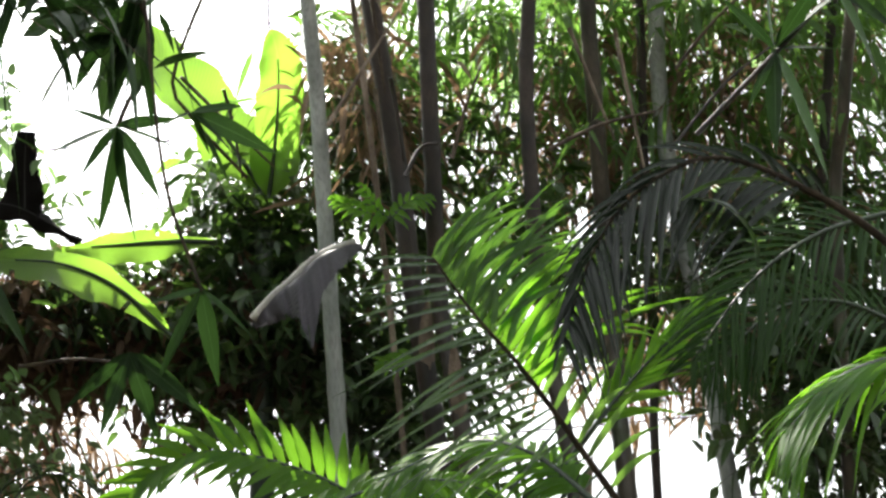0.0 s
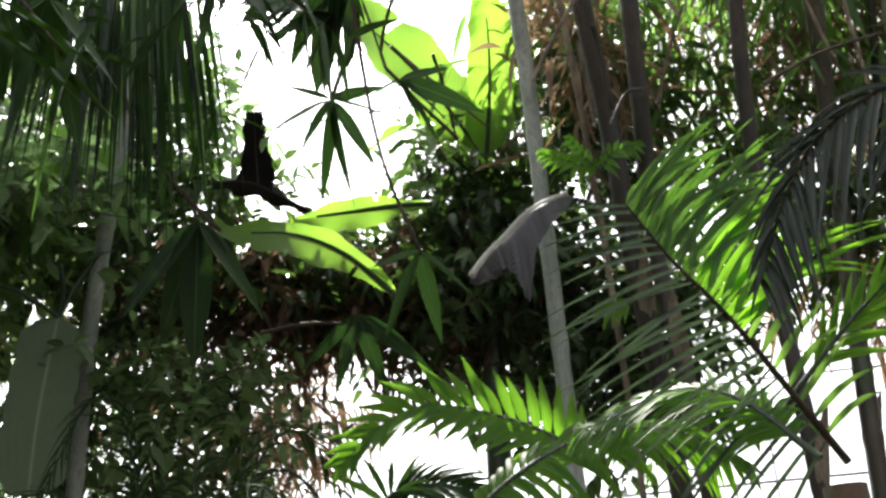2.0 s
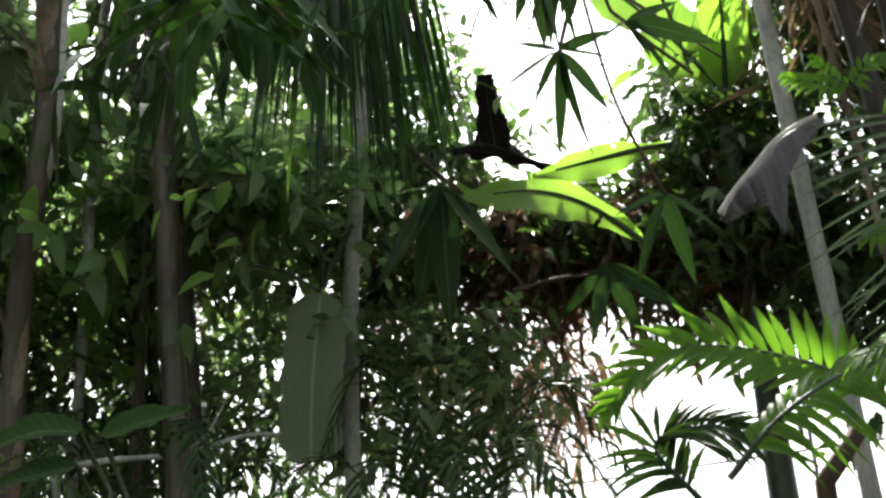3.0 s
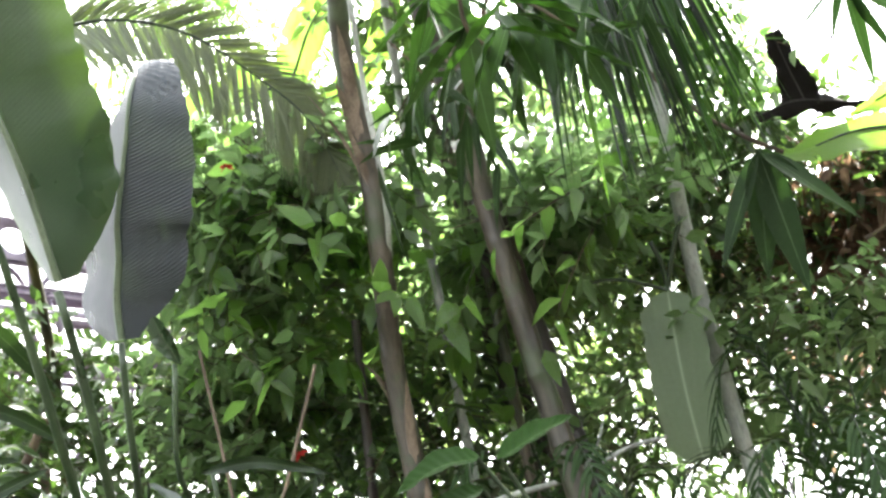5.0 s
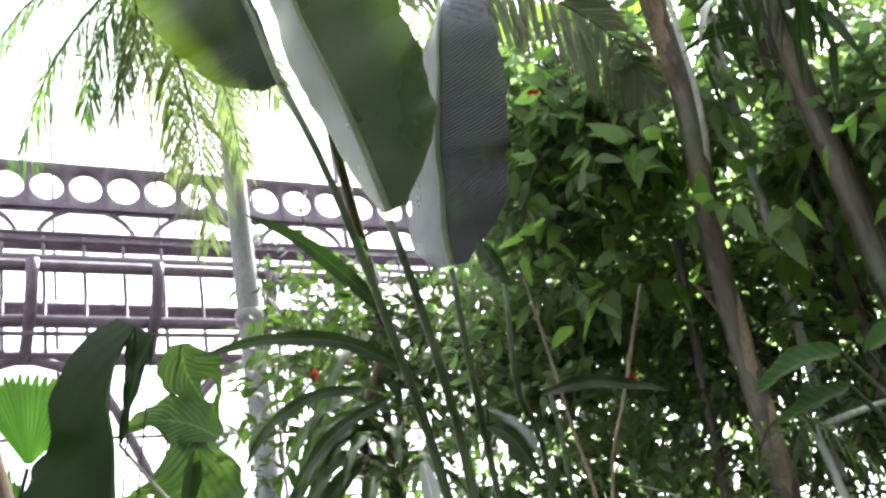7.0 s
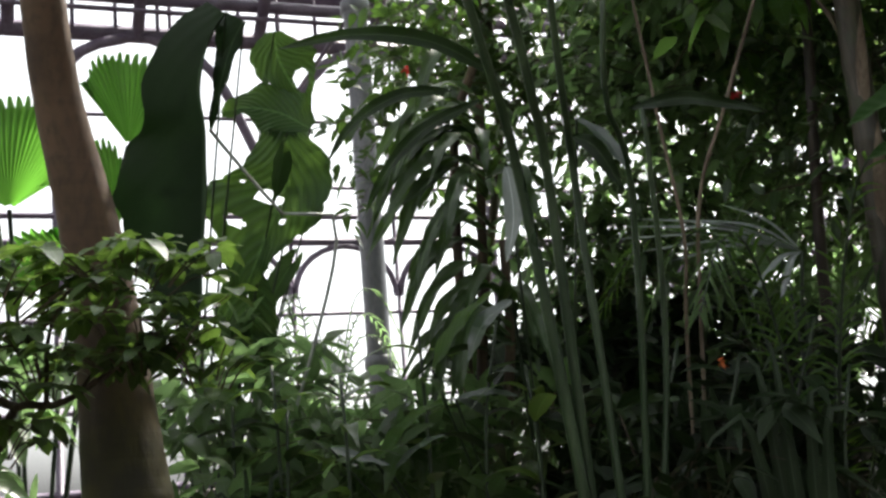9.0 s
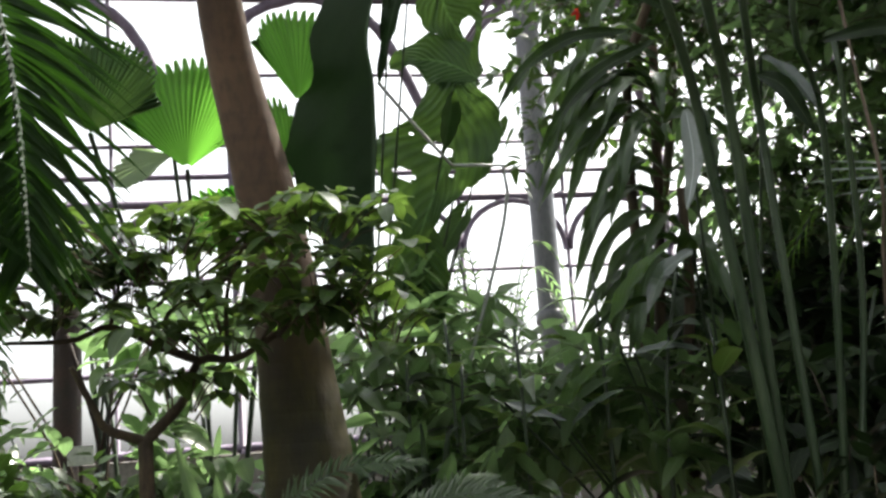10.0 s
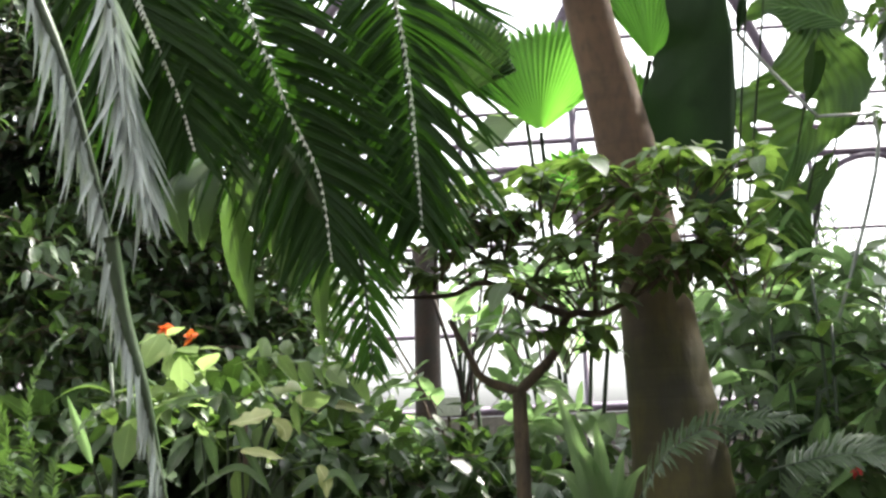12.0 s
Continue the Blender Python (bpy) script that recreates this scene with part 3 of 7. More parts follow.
def block(buf, low, high):
    """A box between two corners."""
    a, b = np.minimum(low, high), np.maximum(low, high)
    v = np.array([[x, y, z] for x in (a[0], b[0]) for y in (a[1], b[1]) for z in (a[2], b[2])])
    f = [[0, 1, 3, 2], [4, 6, 7, 5], [0, 4, 5, 1], [2, 3, 7, 6], [0, 2, 6, 4], [1, 5, 7, 3]]
    # own corners for each face keep the edges crisp
    buf.add(v[np.array(f).ravel()], np.arange(24).reshape(6, 4), np.tile([[0.3, 0], [0.3, 1], [0.7, 1], [0.7, 0]], (6, 1)))
    return buf


# ---- the glasshouse ----
def ground_sheet():
    g = np.concatenate([-np.geomspace(1500, 14, 8), np.linspace(-12, 12, 61), np.geomspace(14, 1500, 8)])
    x, y = np.meshgrid(g, g, indexing="ij")
    z = 0.05 * np.sin(x * 1.3 + 0.4) * np.cos(y * 1.1) + 0.03 * np.sin(x * 3.1 + y * 2.3)
    z = np.where(np.hypot(x, y) < 1.2, z * 0.2, z)
    c = len(g)
    i, j = np.meshgrid(np.arange(c - 1), np.arange(c - 1), indexing="ij")
    f = np.stack([i * c + j, (i + 1) * c + j, (i + 1) * c + j + 1, i * c + j + 1], -1)
    b = Buf().add(np.stack([x, y, z], -1), f, np.stack([x, y], -1))
    ob = new("ground", b.mesh("ground", SOIL))
    return tagged(ob, "dark damp soil of the planting beds", "ground", kind="structure")


ground_sheet()

XW, YN, XE, YS = -10.0, 10.0, 9.0, -8.0
low = Buf()
for a, b in (((XW - 0.35, YS, -0.3), (XW, YN, 1.4)), ((XW, YN, -0.3), (XE, YN + 0.35, 1.4)), ((XE, YS, -0.3), (XE + 0.35, YN, 1.4)), ((XW, YS - 0.35, -0.3), (XE, YS, 1.4))):
    block(low, a, b)
tagged(new("low_wall", low.mesh("low_wall", PLASTER)), "low plastered wall under the glasshouse windows", "wall", kind="structure")


def bar(buf, a, b, w):
    """A square iron bar between two points."""
    a, b = np.asarray(a, float), np.asarray(b, float)
    tube(buf, np.stack([a + (b - a) * q for q in (0, 0.5, 1)]), w * 0.4, 4)


def wall_frame(name, at, axis, low_end, high_end, rails, step, top, label, heavy=(0.09, 0.05)):
    """Glazing frame of one wall: posts and rails of iron, each a part."""
    base = (at, 0, 1.4) if axis == 0 else (0, at, 1.4)
    ob = thing(name, base, label, "window", kind="structure")
    place = (lambda s, z: (at, s, z)) if axis == 0 else (lambda s, z: (s, at, z))
    for i, s in enumerate(np.arange(low_end + 0.3, high_end, step)):
        thick = heavy[0] if i % 4 == 0 else heavy[1]
        b = Buf()
        bar(b, place(s, 1.4), place(s, top), thick)
        part("mullion", b, IRON, ob)
    for z, thick in rails:
        b = Buf()
        bar(b, place(low_end, z), place(high_end, z), thick)
        part("transom", b, IRON, ob)
    b = Buf()
    p = [place(low_end, 1.4), place(high_end, 1.4), place(high_end, top), place(low_end, top)]
    b.add(p, [[0, 1, 2, 3]], [[0, 0], [1, 0], [1, 1], [0, 1]])
    pane = part("pane", b, GLASS, ob, "clear sunlit window glass")
    pane.visible_shadow = False
    return ob


west = wall_frame("window_west", XW, 0, YS, YN, ((1.45, 0.1), (2.12, 0.06), (2.9, 0.05), (3.58, 0.1), (3.82, 0.07), (4.1, 0.05), (4.75, 0.05)), 1.02, 9.0, "tall iron-framed glasshouse window wall with arched lights")
wall_frame("window_north", YN, 1, XW, XE, ((1.45, 0.1), (3.0, 0.03), (3.9, 0.025), (4.7, 0.025), (5.6, 0.03), (6.55, 0.03), (7.2, 0.035), (7.9, 0.025), (8.52, 0.035), (9.0, 0.05)), 1.05, 9.0, "iron-framed glass end wall with thin glazing bars", (0.05, 0.022))
wall_frame("window_east", XE, 0, YS, YN, ((1.45, 0.1), (3.58, 0.1), (5.5, 0.07), (9.0, 0.12)), 1.5, 9.0, "iron-framed glass side wall")
wall_frame("window_south", YS, 1, XW, XE, ((1.45, 0.1), (3.58, 0.1), (5.5, 0.07), (9.0, 0.12)), 1.5, 9.0, "iron-framed glass end wall behind the path")

# arched heads of the lights
for yc in np.arange(-7.2, 9.5, 1.02):
    a = np.linspace(0, np.pi, 15)
    b = Buf()
    tube(b, np.stack([np.full(15, XW + 0.03), yc + 0.49 * np.cos(a), 3.05 + 0.48 * np.sin(a)], 1), 0.03, 5)
    part("arch_bar", b, IRON, west)

# the gallery girder: rails, brackets, big half rings and a pierced plate of round holes
girder = thing("gallery_girder", (XW + 0.25, 0, 5.4), "riveted iron girder with pierced round holes and half rings under the roof", "girder", kind="structure")
GX = XW + 0.25
for z, x, w in ((5.42, 0.0, 0.2), (5.66, 0.25, 0.16), (5.9, 0.0, 0.22), (6.08, 0.5, 0.16), (6.28, 0.2, 0.2), (6.6, 0.0, 0.26), (7.44, 0.0, 0.09), (6.93, 0.0, 0.06)):
    b = Buf()
    bar(b, (GX + x, YS, z), (GX + x, YN, z), w)
    part("rail", b, IRON, girder)
for yc in np.arange(-6.9, 9.5, 1.08):
    for q in (-0.36, 0.0, 0.36):
        # a square of plate round each hole
        a = np.linspace(0, 2 * np.pi, 25)[:-1]
        rim = np.stack([np.full(24, GX), yc + q + 0.155 * np.cos(a), 7.18 + 0.155 * np.sin(a)], 1)
        k = np.maximum(np.abs(np.cos(a)), np.abs(np.sin(a)))
        edge = np.stack([np.full(24, GX), yc + q + 0.18 * np.cos(a) / k, 7.18 + 0.24 * np.sin(a) / k], 1)
        back = np.array([0.05, 0, 0])
        v = np.concatenate([rim, edge, rim + back, edge + back])
        i = np.arange(24)
        j = (i + 1) % 24
        f = np.concatenate([np.stack([i, j, j + 24, i + 24], 1), np.stack([i + 48, j + 48, j + 72, i + 72], 1), np.stack([i, j, j + 48, i + 48], 1)])
        part("pierced_plate", Buf().add(v, f, np.full((96, 2), 0.4)), IRON, girder)
    a = np.linspace(0, np.pi, 17)
    b = Buf()
    tube(b, np.stack([np.full(17, GX), yc + 0.46 * np.cos(a), 6.6 + 0.36 * np.sin(a)], 1), 0.028, 5)
    part("half_ring", b, IRON, girder)
    b = Buf()
    tube(b, smooth_line([(GX, yc + 0.5, 5.4), (GX + 0.45, yc + 0.5, 5.75), (GX + 0.6, yc + 0.5, 6.1)], 8), 0.06, 6)
    part("bracket", b, IRON, girder)
for yc in np.arange(-3.0, 7.0, 0.36):
    b = Buf()
    bar(b, (GX + 0.12, yc, 5.42), (GX + 0.12, yc, 6.6), 0.045)
    part("stanchion", b, IRON, girder)
for z in (5.52, 6.18, 6.44, 6.52):
    b = Buf()
    bar(b, (GX + 0.3, YS, z), (GX + 0.3, YN, z), 0.06)
    part("rail", b, IRON, girder)
for yc in np.arange(-6.4, 9.5, 2.16):
    b = Buf()
    tube(b, smooth_line([(GX, yc, 4.2), (GX + 0.15, yc + 0.5, 5.1), (GX, yc + 1.08, 5.42)], 10), 0.05, 6)
    tube(b, smooth_line([(GX, yc, 4.2), (GX + 0.15, yc - 0.5, 5.1), (GX, yc - 1.08, 5.42)], 10), 0.05, 6)
    part("spandrel", b, IRON, girder)

# the pitched roof of bars and panes
roof = thing("roof", (0, 0, 9.0), "pitched glass roof on thin iron bars", "roof", kind="structure")
RIDGE = (-0.5, 13.0)
for yc in np.arange(YS, YN + 0.1, 1.05):
    for x in (XW, XE):
        b = Buf()
        bar(b, (x, yc, 9.0), (RIDGE[0], yc, RIDGE[1]), 0.03)
        part("rafter", b, IRON, roof)
for x in (XW, XE):
    for q in (0.0, 0.2, 0.4, 0.6, 0.8, 1.0):
        b = Buf()
        p = (x + (RIDGE[0] - x) * q, 9.0 + (RIDGE[1] - 9.0) * q)
        bar(b, (p[0], YS, p[1]), (p[0], YN, p[1]), 0.03)
        part("purlin", b, IRON, roof)
    b = Buf().add([(x, YS, 9.02), (x, YN, 9.02), (RIDGE[0], YN, RIDGE[1] + 0.02), (RIDGE[0], YS, RIDGE[1] + 0.02)], [[0, 1, 2, 3]], [[0, 0], [1, 0], [1, 1], [0, 1]])
    part("pane", b, GLASS, roof, "sunlit roof glass").visible_shadow = False
for y in (YS, YN):
    b = Buf().add([(XW, y, 9.0), (XE, y, 9.0), (RIDGE[0] + 0.01, y, RIDGE[1]), (RIDGE[0] - 0.01, y, RIDGE[1])], [[0, 1, 2, 3]], [[0, 0], [1, 0], [1, 1], [0, 1]])
    part("pane", b, GLASS, roof, "gable glass").visible_shadow = False

# steel post with its clamp ring
post = thing("steel_post", (-7.33, 2.42, 0.0), "round grey painted steel post with clamp rings", "post")
b = Buf()
tube(b, [(-7.33, 2.42, z) for z in np.linspace(-0.1, 10.0, 12)], 0.085, 24)
part("shaft", b, POST, post)
for z in (4.72, 2.15):
    b = Buf()
    tube(b, [(-7.33, 2.42, z + q) for q in (-0.05, -0.04, 0.04, 0.05)], [0.09, 0.105, 0.105, 0.09], 24)
    part("clamp_ring", b, POST, post)
b = Buf()
bar(b, (-10, 2.42, 4.72), (-7.33, 2.42, 4.72), 0.05)
part("tie_bar", b, IRON, post)

# rusty post by the low wall
rp = thing("iron_pillar", (-8.26, -0.77, 1.32), "rusty dark iron pillar before the window wall", "pillar")
b = Buf()
tube(b, [(-8.20, -0.80, 0.43), (-8.26, -0.77, 1.56), (-8.21, -0.75, 2.36), (-8.17, -0.75, 2.65)], 0.095, 12)
part("shaft", b, RUST, rp)

# ---- north side: bamboo, banana and palms ----
culm("bamboo", [(-0.43, 4.48, 5.09), (-0.42, 4.78, 4.44), (-0.43, 5.03, 3.66), (-0.43, 5.20, 2.70)], 0.085, CULM_PALE, "smooth pale grey bamboo stem", seed=1, spacing=0.5)
culm("bamboo", [(-0.13, 4.18, 4.84), (-0.05, 4.57, 4.00), (-0.02, 4.74, 3.35), (0.03, 4.92, 2.66)], 0.1, CULM_DARK, "thick dark brown bamboo stem with dry sheaths", seed=2, sheaths=5)
culm("bamboo", [(0.14, 4.03, 4.71), (0.11, 4.35, 3.99), (0.09, 4.65, 3.31), (0.15, 4.73, 2.57)], 0.085, CULM_DARK, "dark bamboo stem with dry sheaths", seed=3, sheaths=3)
culm("bamboo", [(0.66, 4.34, 4.89), (0.59, 4.62, 4.27), (0.58, 4.91, 3.35), (0.61, 4.90, 2.56)], 0.08, CULM_DARK, "dark bamboo stem with dry sheaths", seed=4, sheaths=3)
culm("bamboo", [(-0.20, 4.01, 4.73), (-0.17, 4.32, 4.26), (-0.15, 4.57, 3.78), (-0.13, 4.84, 3.02)], 0.03, SHEATH, "thin reddish brown bamboo shoot", seed=5)
culm("bamboo", [(1.48, 5.15, 5.42), (1.50, 5.64, 4.61), (1.58, 5.92, 3.60), (1.61, 6.02, 2.64)], 0.1, CULM_PALE, "pale grey bamboo stem in the thicket", seed=6)
culm("bamboo", [(1.03, 5.06, 4.81), (1.04, 5.46, 4.01), (1.01, 5.60, 3.30), (0.98, 5.65, 2.60)], 0.1, CULM_BROWN, "brown-green bamboo stem among dark ones", seed=7, sheaths=2)
culm("bamboo", [(1.40, 5.44, 5.02), (1.37, 5.88, 4.16), (1.34, 6.14, 3.39), (1.27, 6.30, 2.69)], 0.055, CULM_DARK, "thin dark bamboo stem", seed=8)
culm("bamboo", [(2.39, 5.16, 4.90), (2.29, 5.66, 3.98), (2.18, 5.94, 3.23), (2.09, 6.10, 2.58)], 0.06, CULM_DARK, "thin dark bamboo stem", seed=9)
culm("bamboo", [(2.31, 4.58, 4.86), (2.25, 4.94, 4.30), (2.17, 5.31, 3.53)], 0.07, CULM_BROWN, "pale brown bamboo stem", seed=10)
culm("bamboo", [(-2.92, 3.46, 4.62), (-3.12, 3.84, 3.58), (-3.18, 4.06, 2.41)], 0.12, CULM_DARK, "thick dark bamboo stem in shade", seed=11, sheaths=2)
culm("bamboo", [(-2.44, 4.42, 3.88), (-2.59, 4.56, 3.41), (-2.70, 4.69, 2.92), (-2.78, 4.79, 2.32)], 0.085, CULM_PALE, "pale jointed bamboo stem", seed=12, spacing=0.2)
culm("bamboo", [(-2.71, 3.35, 4.69), (-2.97, 3.59, 3.96), (-3.03, 3.69, 3.47), (-3.06, 3.75, 3.03), (-3.07, 3.82, 2.40)], 0.115, CULM_BROWN, "brown-green leaning bamboo stem", seed=13, sheaths=2)
culm("bamboo", [(-3.52, 4.06, 4.09), (-3.71, 4.22, 3.52), (-3.78, 4.33, 3.11), (-3.82, 4.45, 2.63)], 0.085, CULM_BROWN, "brown bamboo stem behind the shrubs", seed=14)
culm("bamboo", [(-2.97, 2.92, 4.83), (-3.12, 3.02, 4.60), (-3.28, 3.18, 4.08), (-3.39, 3.24, 3.63), (-3.56, 3.34, 3.20), (-3.63, 3.40, 2.50)], 0.11, CULM_BROWN, "thick bamboo stem shedding papery sheaths", seed=15, sheaths=9)
# Added slim stem that stands for the bright edge of the thick one.
culm("bamboo", [(-2.83, 2.86, 4.69), (-3.01, 3.00, 4.30), (-3.21, 3.17, 3.80), (-3.83, 3.59, 3.33), (-3.99, 3.73, 2.61)], 0.03, CULM_PALE, "slim pale stem added as the thick bamboo's light edge", seed=19, spacing=0.6, rise=0.0)
culm("bamboo", [(-3.01, 3.27, 4.96), (-3.20, 3.44, 4.61), (-3.40, 3.61, 4.19)], 0.05, CULM_PALE, "thin pale green bamboo stem", seed=16)
culm("bamboo", [(-2.94, 3.63, 4.98), (-3.15, 3.77, 4.64), (-3.29, 3.88, 4.15)], 0.06, CULM_BROWN, "thin brown bamboo stem", seed=17)
culm("bamboo", [(-3.85, 2.55, 2.71), (-3.91, 2.64, 2.24), (-4.00, 2.65, 1.81)], 0.016, SHEATH, "thin tan dry bamboo shoot", seed=21, rise=0.6)
culm("bamboo", [(-3.83, 2.85, 2.77), (-3.93, 2.76, 2.45), (-4.04, 2.76, 1.95)], 0.018, SHEATH, "thin tan dry bamboo shoot", seed=22, rise=0.5)
culm("bamboo", [(-4.02, 3.47, 2.80), (-4.11, 3.49, 2.30), (-4.19, 3.53, 1.85)], 0.055, CULM_DARK, "dark bamboo stem behind the leafy canes", seed=23, rise=0.8)
culm("bamboo", [(-3.60, 4.14, 4.10), (-3.75, 4.41, 3.27), (-3.79, 4.60, 2.48)], 0.07, CULM_DARK, "dark bamboo stem in deep shade", seed=18)

# slanting side branches among the stems
snag = thing("bamboo_branch", (-0.31, 5.31, 2.66), "thin bare bamboo side branches leaning among the stems", "bamboo")
snag.location.z = 0
for i, (a, c) in enumerate((((-0.34, 4.22, 4.02), (0.01, 4.07, 4.48)), ((0.18, 4.13, 3.77), (0.34, 4.03, 4.15)), ((-0.02, 4.16, 3.72), (0.13, 4.10, 3.83)), ((1.00, 4.32, 4.47), (1.10, 4.62, 3.87)), ((0.64, 4.45, 3.94), (1.16, 4.48, 4.11)), ((1.29, 4.82, 4.07), (1.94, 4.67, 4.59)), ((0.86, 4.67, 4.72), (1.05, 4.92, 4.20)), ((1.41, 4.87, 4.56), (1.79, 4.57, 4.83)), ((0.83, 4.81, 2.82), (1.63, 4.98, 3.06)), ((1.41, 5.23, 3.15), (1.62, 5.25, 2.83)), ((-1.88, 4.95, 3.28), (-1.36, 4.92, 3.24)), ((-0.88, 4.76, 4.57), (-0.83, 4.98, 4.18)), ((-1.04, 4.52, 4.51), (-0.67, 4.98, 4.23)), ((-0.11, 4.09, 4.63), (-0.08, 4.34, 4.23)), ((-0.05, 4.22, 4.24), (-0.02, 4.40, 3.91)), ((-0.12, 4.24, 4.20), (-0.10, 4.43, 3.85)))):
    b = Buf()
    m2 = (np.array(a) + np.array(c)) / 2 + np.array([0.0, 0.0, 0.03 * (i % 3)])
    tube(b, smooth_line([a, m2, c], 10), np.linspace(0.011, 0.006, 10), 6)
    part("branch", b, (SHEATH, TWIG, CULM_DARK)[i % 3], snag)

bare = thing("fallen_branch", (-3.29, 3.66, 0.0), "bare grey crooked branch low in the thicket", "branch")
for line, r0 in (([(-3.45, 3.48, 2.46), (-3.28, 3.65, 2.49), (-3.08, 3.86, 2.51), (-2.92, 4.07, 2.59), (-2.82, 4.24, 2.61)], 0.016), ([(-3.08, 3.86, 2.51), (-2.98, 3.91, 2.60), (-2.92, 3.96, 2.74)], 0.008)):
    b = Buf()
    tube(b, smooth_line(line, 20), np.linspace(r0, r0 * 0.5, 20), 8)
    part("branch", b, CULM_PALE, bare)
b = Buf()
tube(b, smooth_line([tuple(bare.location), (-3.45, 3.48, 2.46)], 8), 0.018, 8)
part("branch", b, CULM_PALE, bare)

# banana plant whose leaves glow against the glass
ban = thing("banana_plant", (-1.01, 6.21, 2.93), "banana plant with broad backlit yellow-green leaves", "banana plant")
ban.location.z = 0
b = Buf()
tube(b, smooth_line([(ban.location.x, ban.location.y, 0), (-0.92, 6.11, 3.42), (-0.84, 5.83, 4.26)], 14), np.linspace(0.11, 0.05, 14), 12)
part("stem", b, STEM, ban)


def banana_leaf(line, w, face, more):
    """One banana leaf with its midrib."""
    b = Buf()
    p = blade(b, line, w, face, cup=0.08, wave=0.05, seed=len(bpy.data.meshes), **more)
    leaf = part("leaf", b, BANANA, ban)
    b = Buf()
    tube(b, p[:36], np.linspace(0.016, 0.005, 36), 6)
    part("midrib", b, STEM, leaf)


banana_leaf([(-0.84, 5.73, 4.47), (-1.07, 5.61, 4.85), (-1.41, 5.42, 5.25), (-1.63, 5.29, 5.34)], 0.55, (0.3, -0.8, 0.6), dict(tears=3))
banana_leaf([(-0.79, 5.66, 4.39), (-0.71, 5.49, 4.76), (-0.67, 5.32, 5.05), (-0.69, 5.21, 5.22)], 0.3, (0.5, -0.8, 0.2), dict(tears=1))
banana_leaf([(-1.18, 5.03, 3.38), (-1.41, 4.88, 3.60), (-1.64, 4.76, 3.70), (-1.91, 4.65, 3.71), (-1.97, 4.60, 3.77)], 0.3, (0.1, -0.9, 0.4), dict(tears=2, profile=((0.01, 0.05, 0.13, 0.17, 0.17, 0.12, 0.02), (0.01, 0.04, 0.06, 0.07, 0.07, 0.05, 0.01))))
banana_leaf([(-0.87, 4.48, 3.63), (-1.05, 4.47, 3.64), (-1.28, 4.46, 3.64), (-1.54, 4.45, 3.64)], 0.3, (0.0, -1.0, -0.1), dict(tears=1, profile=((0.003, 0.05, 0.08, 0.1, 0.09, 0.05, 0.01), (0.003, 0.015, 0.045, 0.065, 0.05, 0.025, 0.005))))
banana_leaf([(-0.91, 5.98, 4.40), (-1.25, 5.86, 4.74), (-1.56, 5.93, 4.69)], 0.3, (0.1, -0.5, 0.9), dict(tears=2))

# withered grey banana leaf folded down over its midrib
wither = thing("withered_leaf", (-0.46, 4.91, 3.17), "withered grey banana leaf folded down beside the bamboo", "dead leaf")
WITHER_RIB = smooth_line([(-0.26, 4.51, 3.58), (-0.33, 4.52, 3.57), (-0.40, 4.53, 3.55), (-0.48, 4.55, 3.51), (-0.56, 4.58, 3.45), (-0.66, 4.61, 3.38), (-0.76, 4.65, 3.29)], 80)


def hanging_half(buf, rib, drops, out, over, seed):
    """One half of a folded leaf: it rolls over the rib towards out, then hangs in creases to an uneven hem."""
    r = np.random.default_rng(seed)
    s, v = np.linspace(0, 1, len(rib)), np.linspace(0, 1, 25)
    fall = np.interp(s, np.linspace(0, 1, len(drops)), drops)
    fall = fall * (1 + 0.06 * np.sin(s * 31 + seed) + 0.04 * np.sin(s * 83))
    crease = np.sin(s * 95 + 1.2 * np.sin(s * 17)) * 0.004 + np.sin(s * 37) * 0.012
    roll = over * (1 - np.exp(-v * 9))
    depth = roll[None] * np.minimum(1, fall / 0.15)[:, None] + crease[:, None] * v[None] ** 0.7
    down = fall[:, None] * (0.25 * v + 0.75 * v ** 1.5)[None]
    lean = np.array([0.03, 0.0, 0.0])[None, None] * v[None, :, None]
    pts3 = rib[:, None] + np.asarray(out, float)[None, None] * depth[..., None] - np.array([0, 0, 1.0])[None, None] * down[..., None] + lean
    c = len(v)
    i, j = np.meshgrid(np.arange(len(s) - 1), np.arange(c - 1), indexing="ij")
    keep = np.ones(i.shape, bool)
    for q in range(3):
        a = r.integers(8, len(s) - 9)
        keep[a, r.integers(17, 22):] = False
    quads = np.stack([i * c + j, i * c + j + 1, (i + 1) * c + j + 1, (i + 1) * c + j], -1)[keep]
    buf.add(pts3, quads, np.stack(np.meshgrid(s, v, indexing="ij")[::-1], -1))


b = Buf()
hanging_half(b, WITHER_RIB, (0.02, 0.08, 0.13, 0.16, 0.38, 0.24, 0.12, 0.08, 0.05, 0.02), (0.15, -0.95, 0.0), 0.075, 5)
part("front_half", b, DEAD_GREY, wither)
b = Buf()
hanging_half(b, WITHER_RIB, (0.01, 0.06, 0.1, 0.14, 0.12, 0.07, 0.02), (-0.15, 0.95, 0.0), 0.06, 8)
part("back_half", b, DEAD_GREY, wither)
# The midrib's pale colour paints the sun along the folded ridge.
b = Buf()
tube(b, WITHER_RIB[::4] + [0.0, -0.01, 0.004], np.linspace(0.016, 0.02, 20), 8)
part("midrib", b, SUNLIT_RIB, wither, "midrib paled for the sunlit ridge")

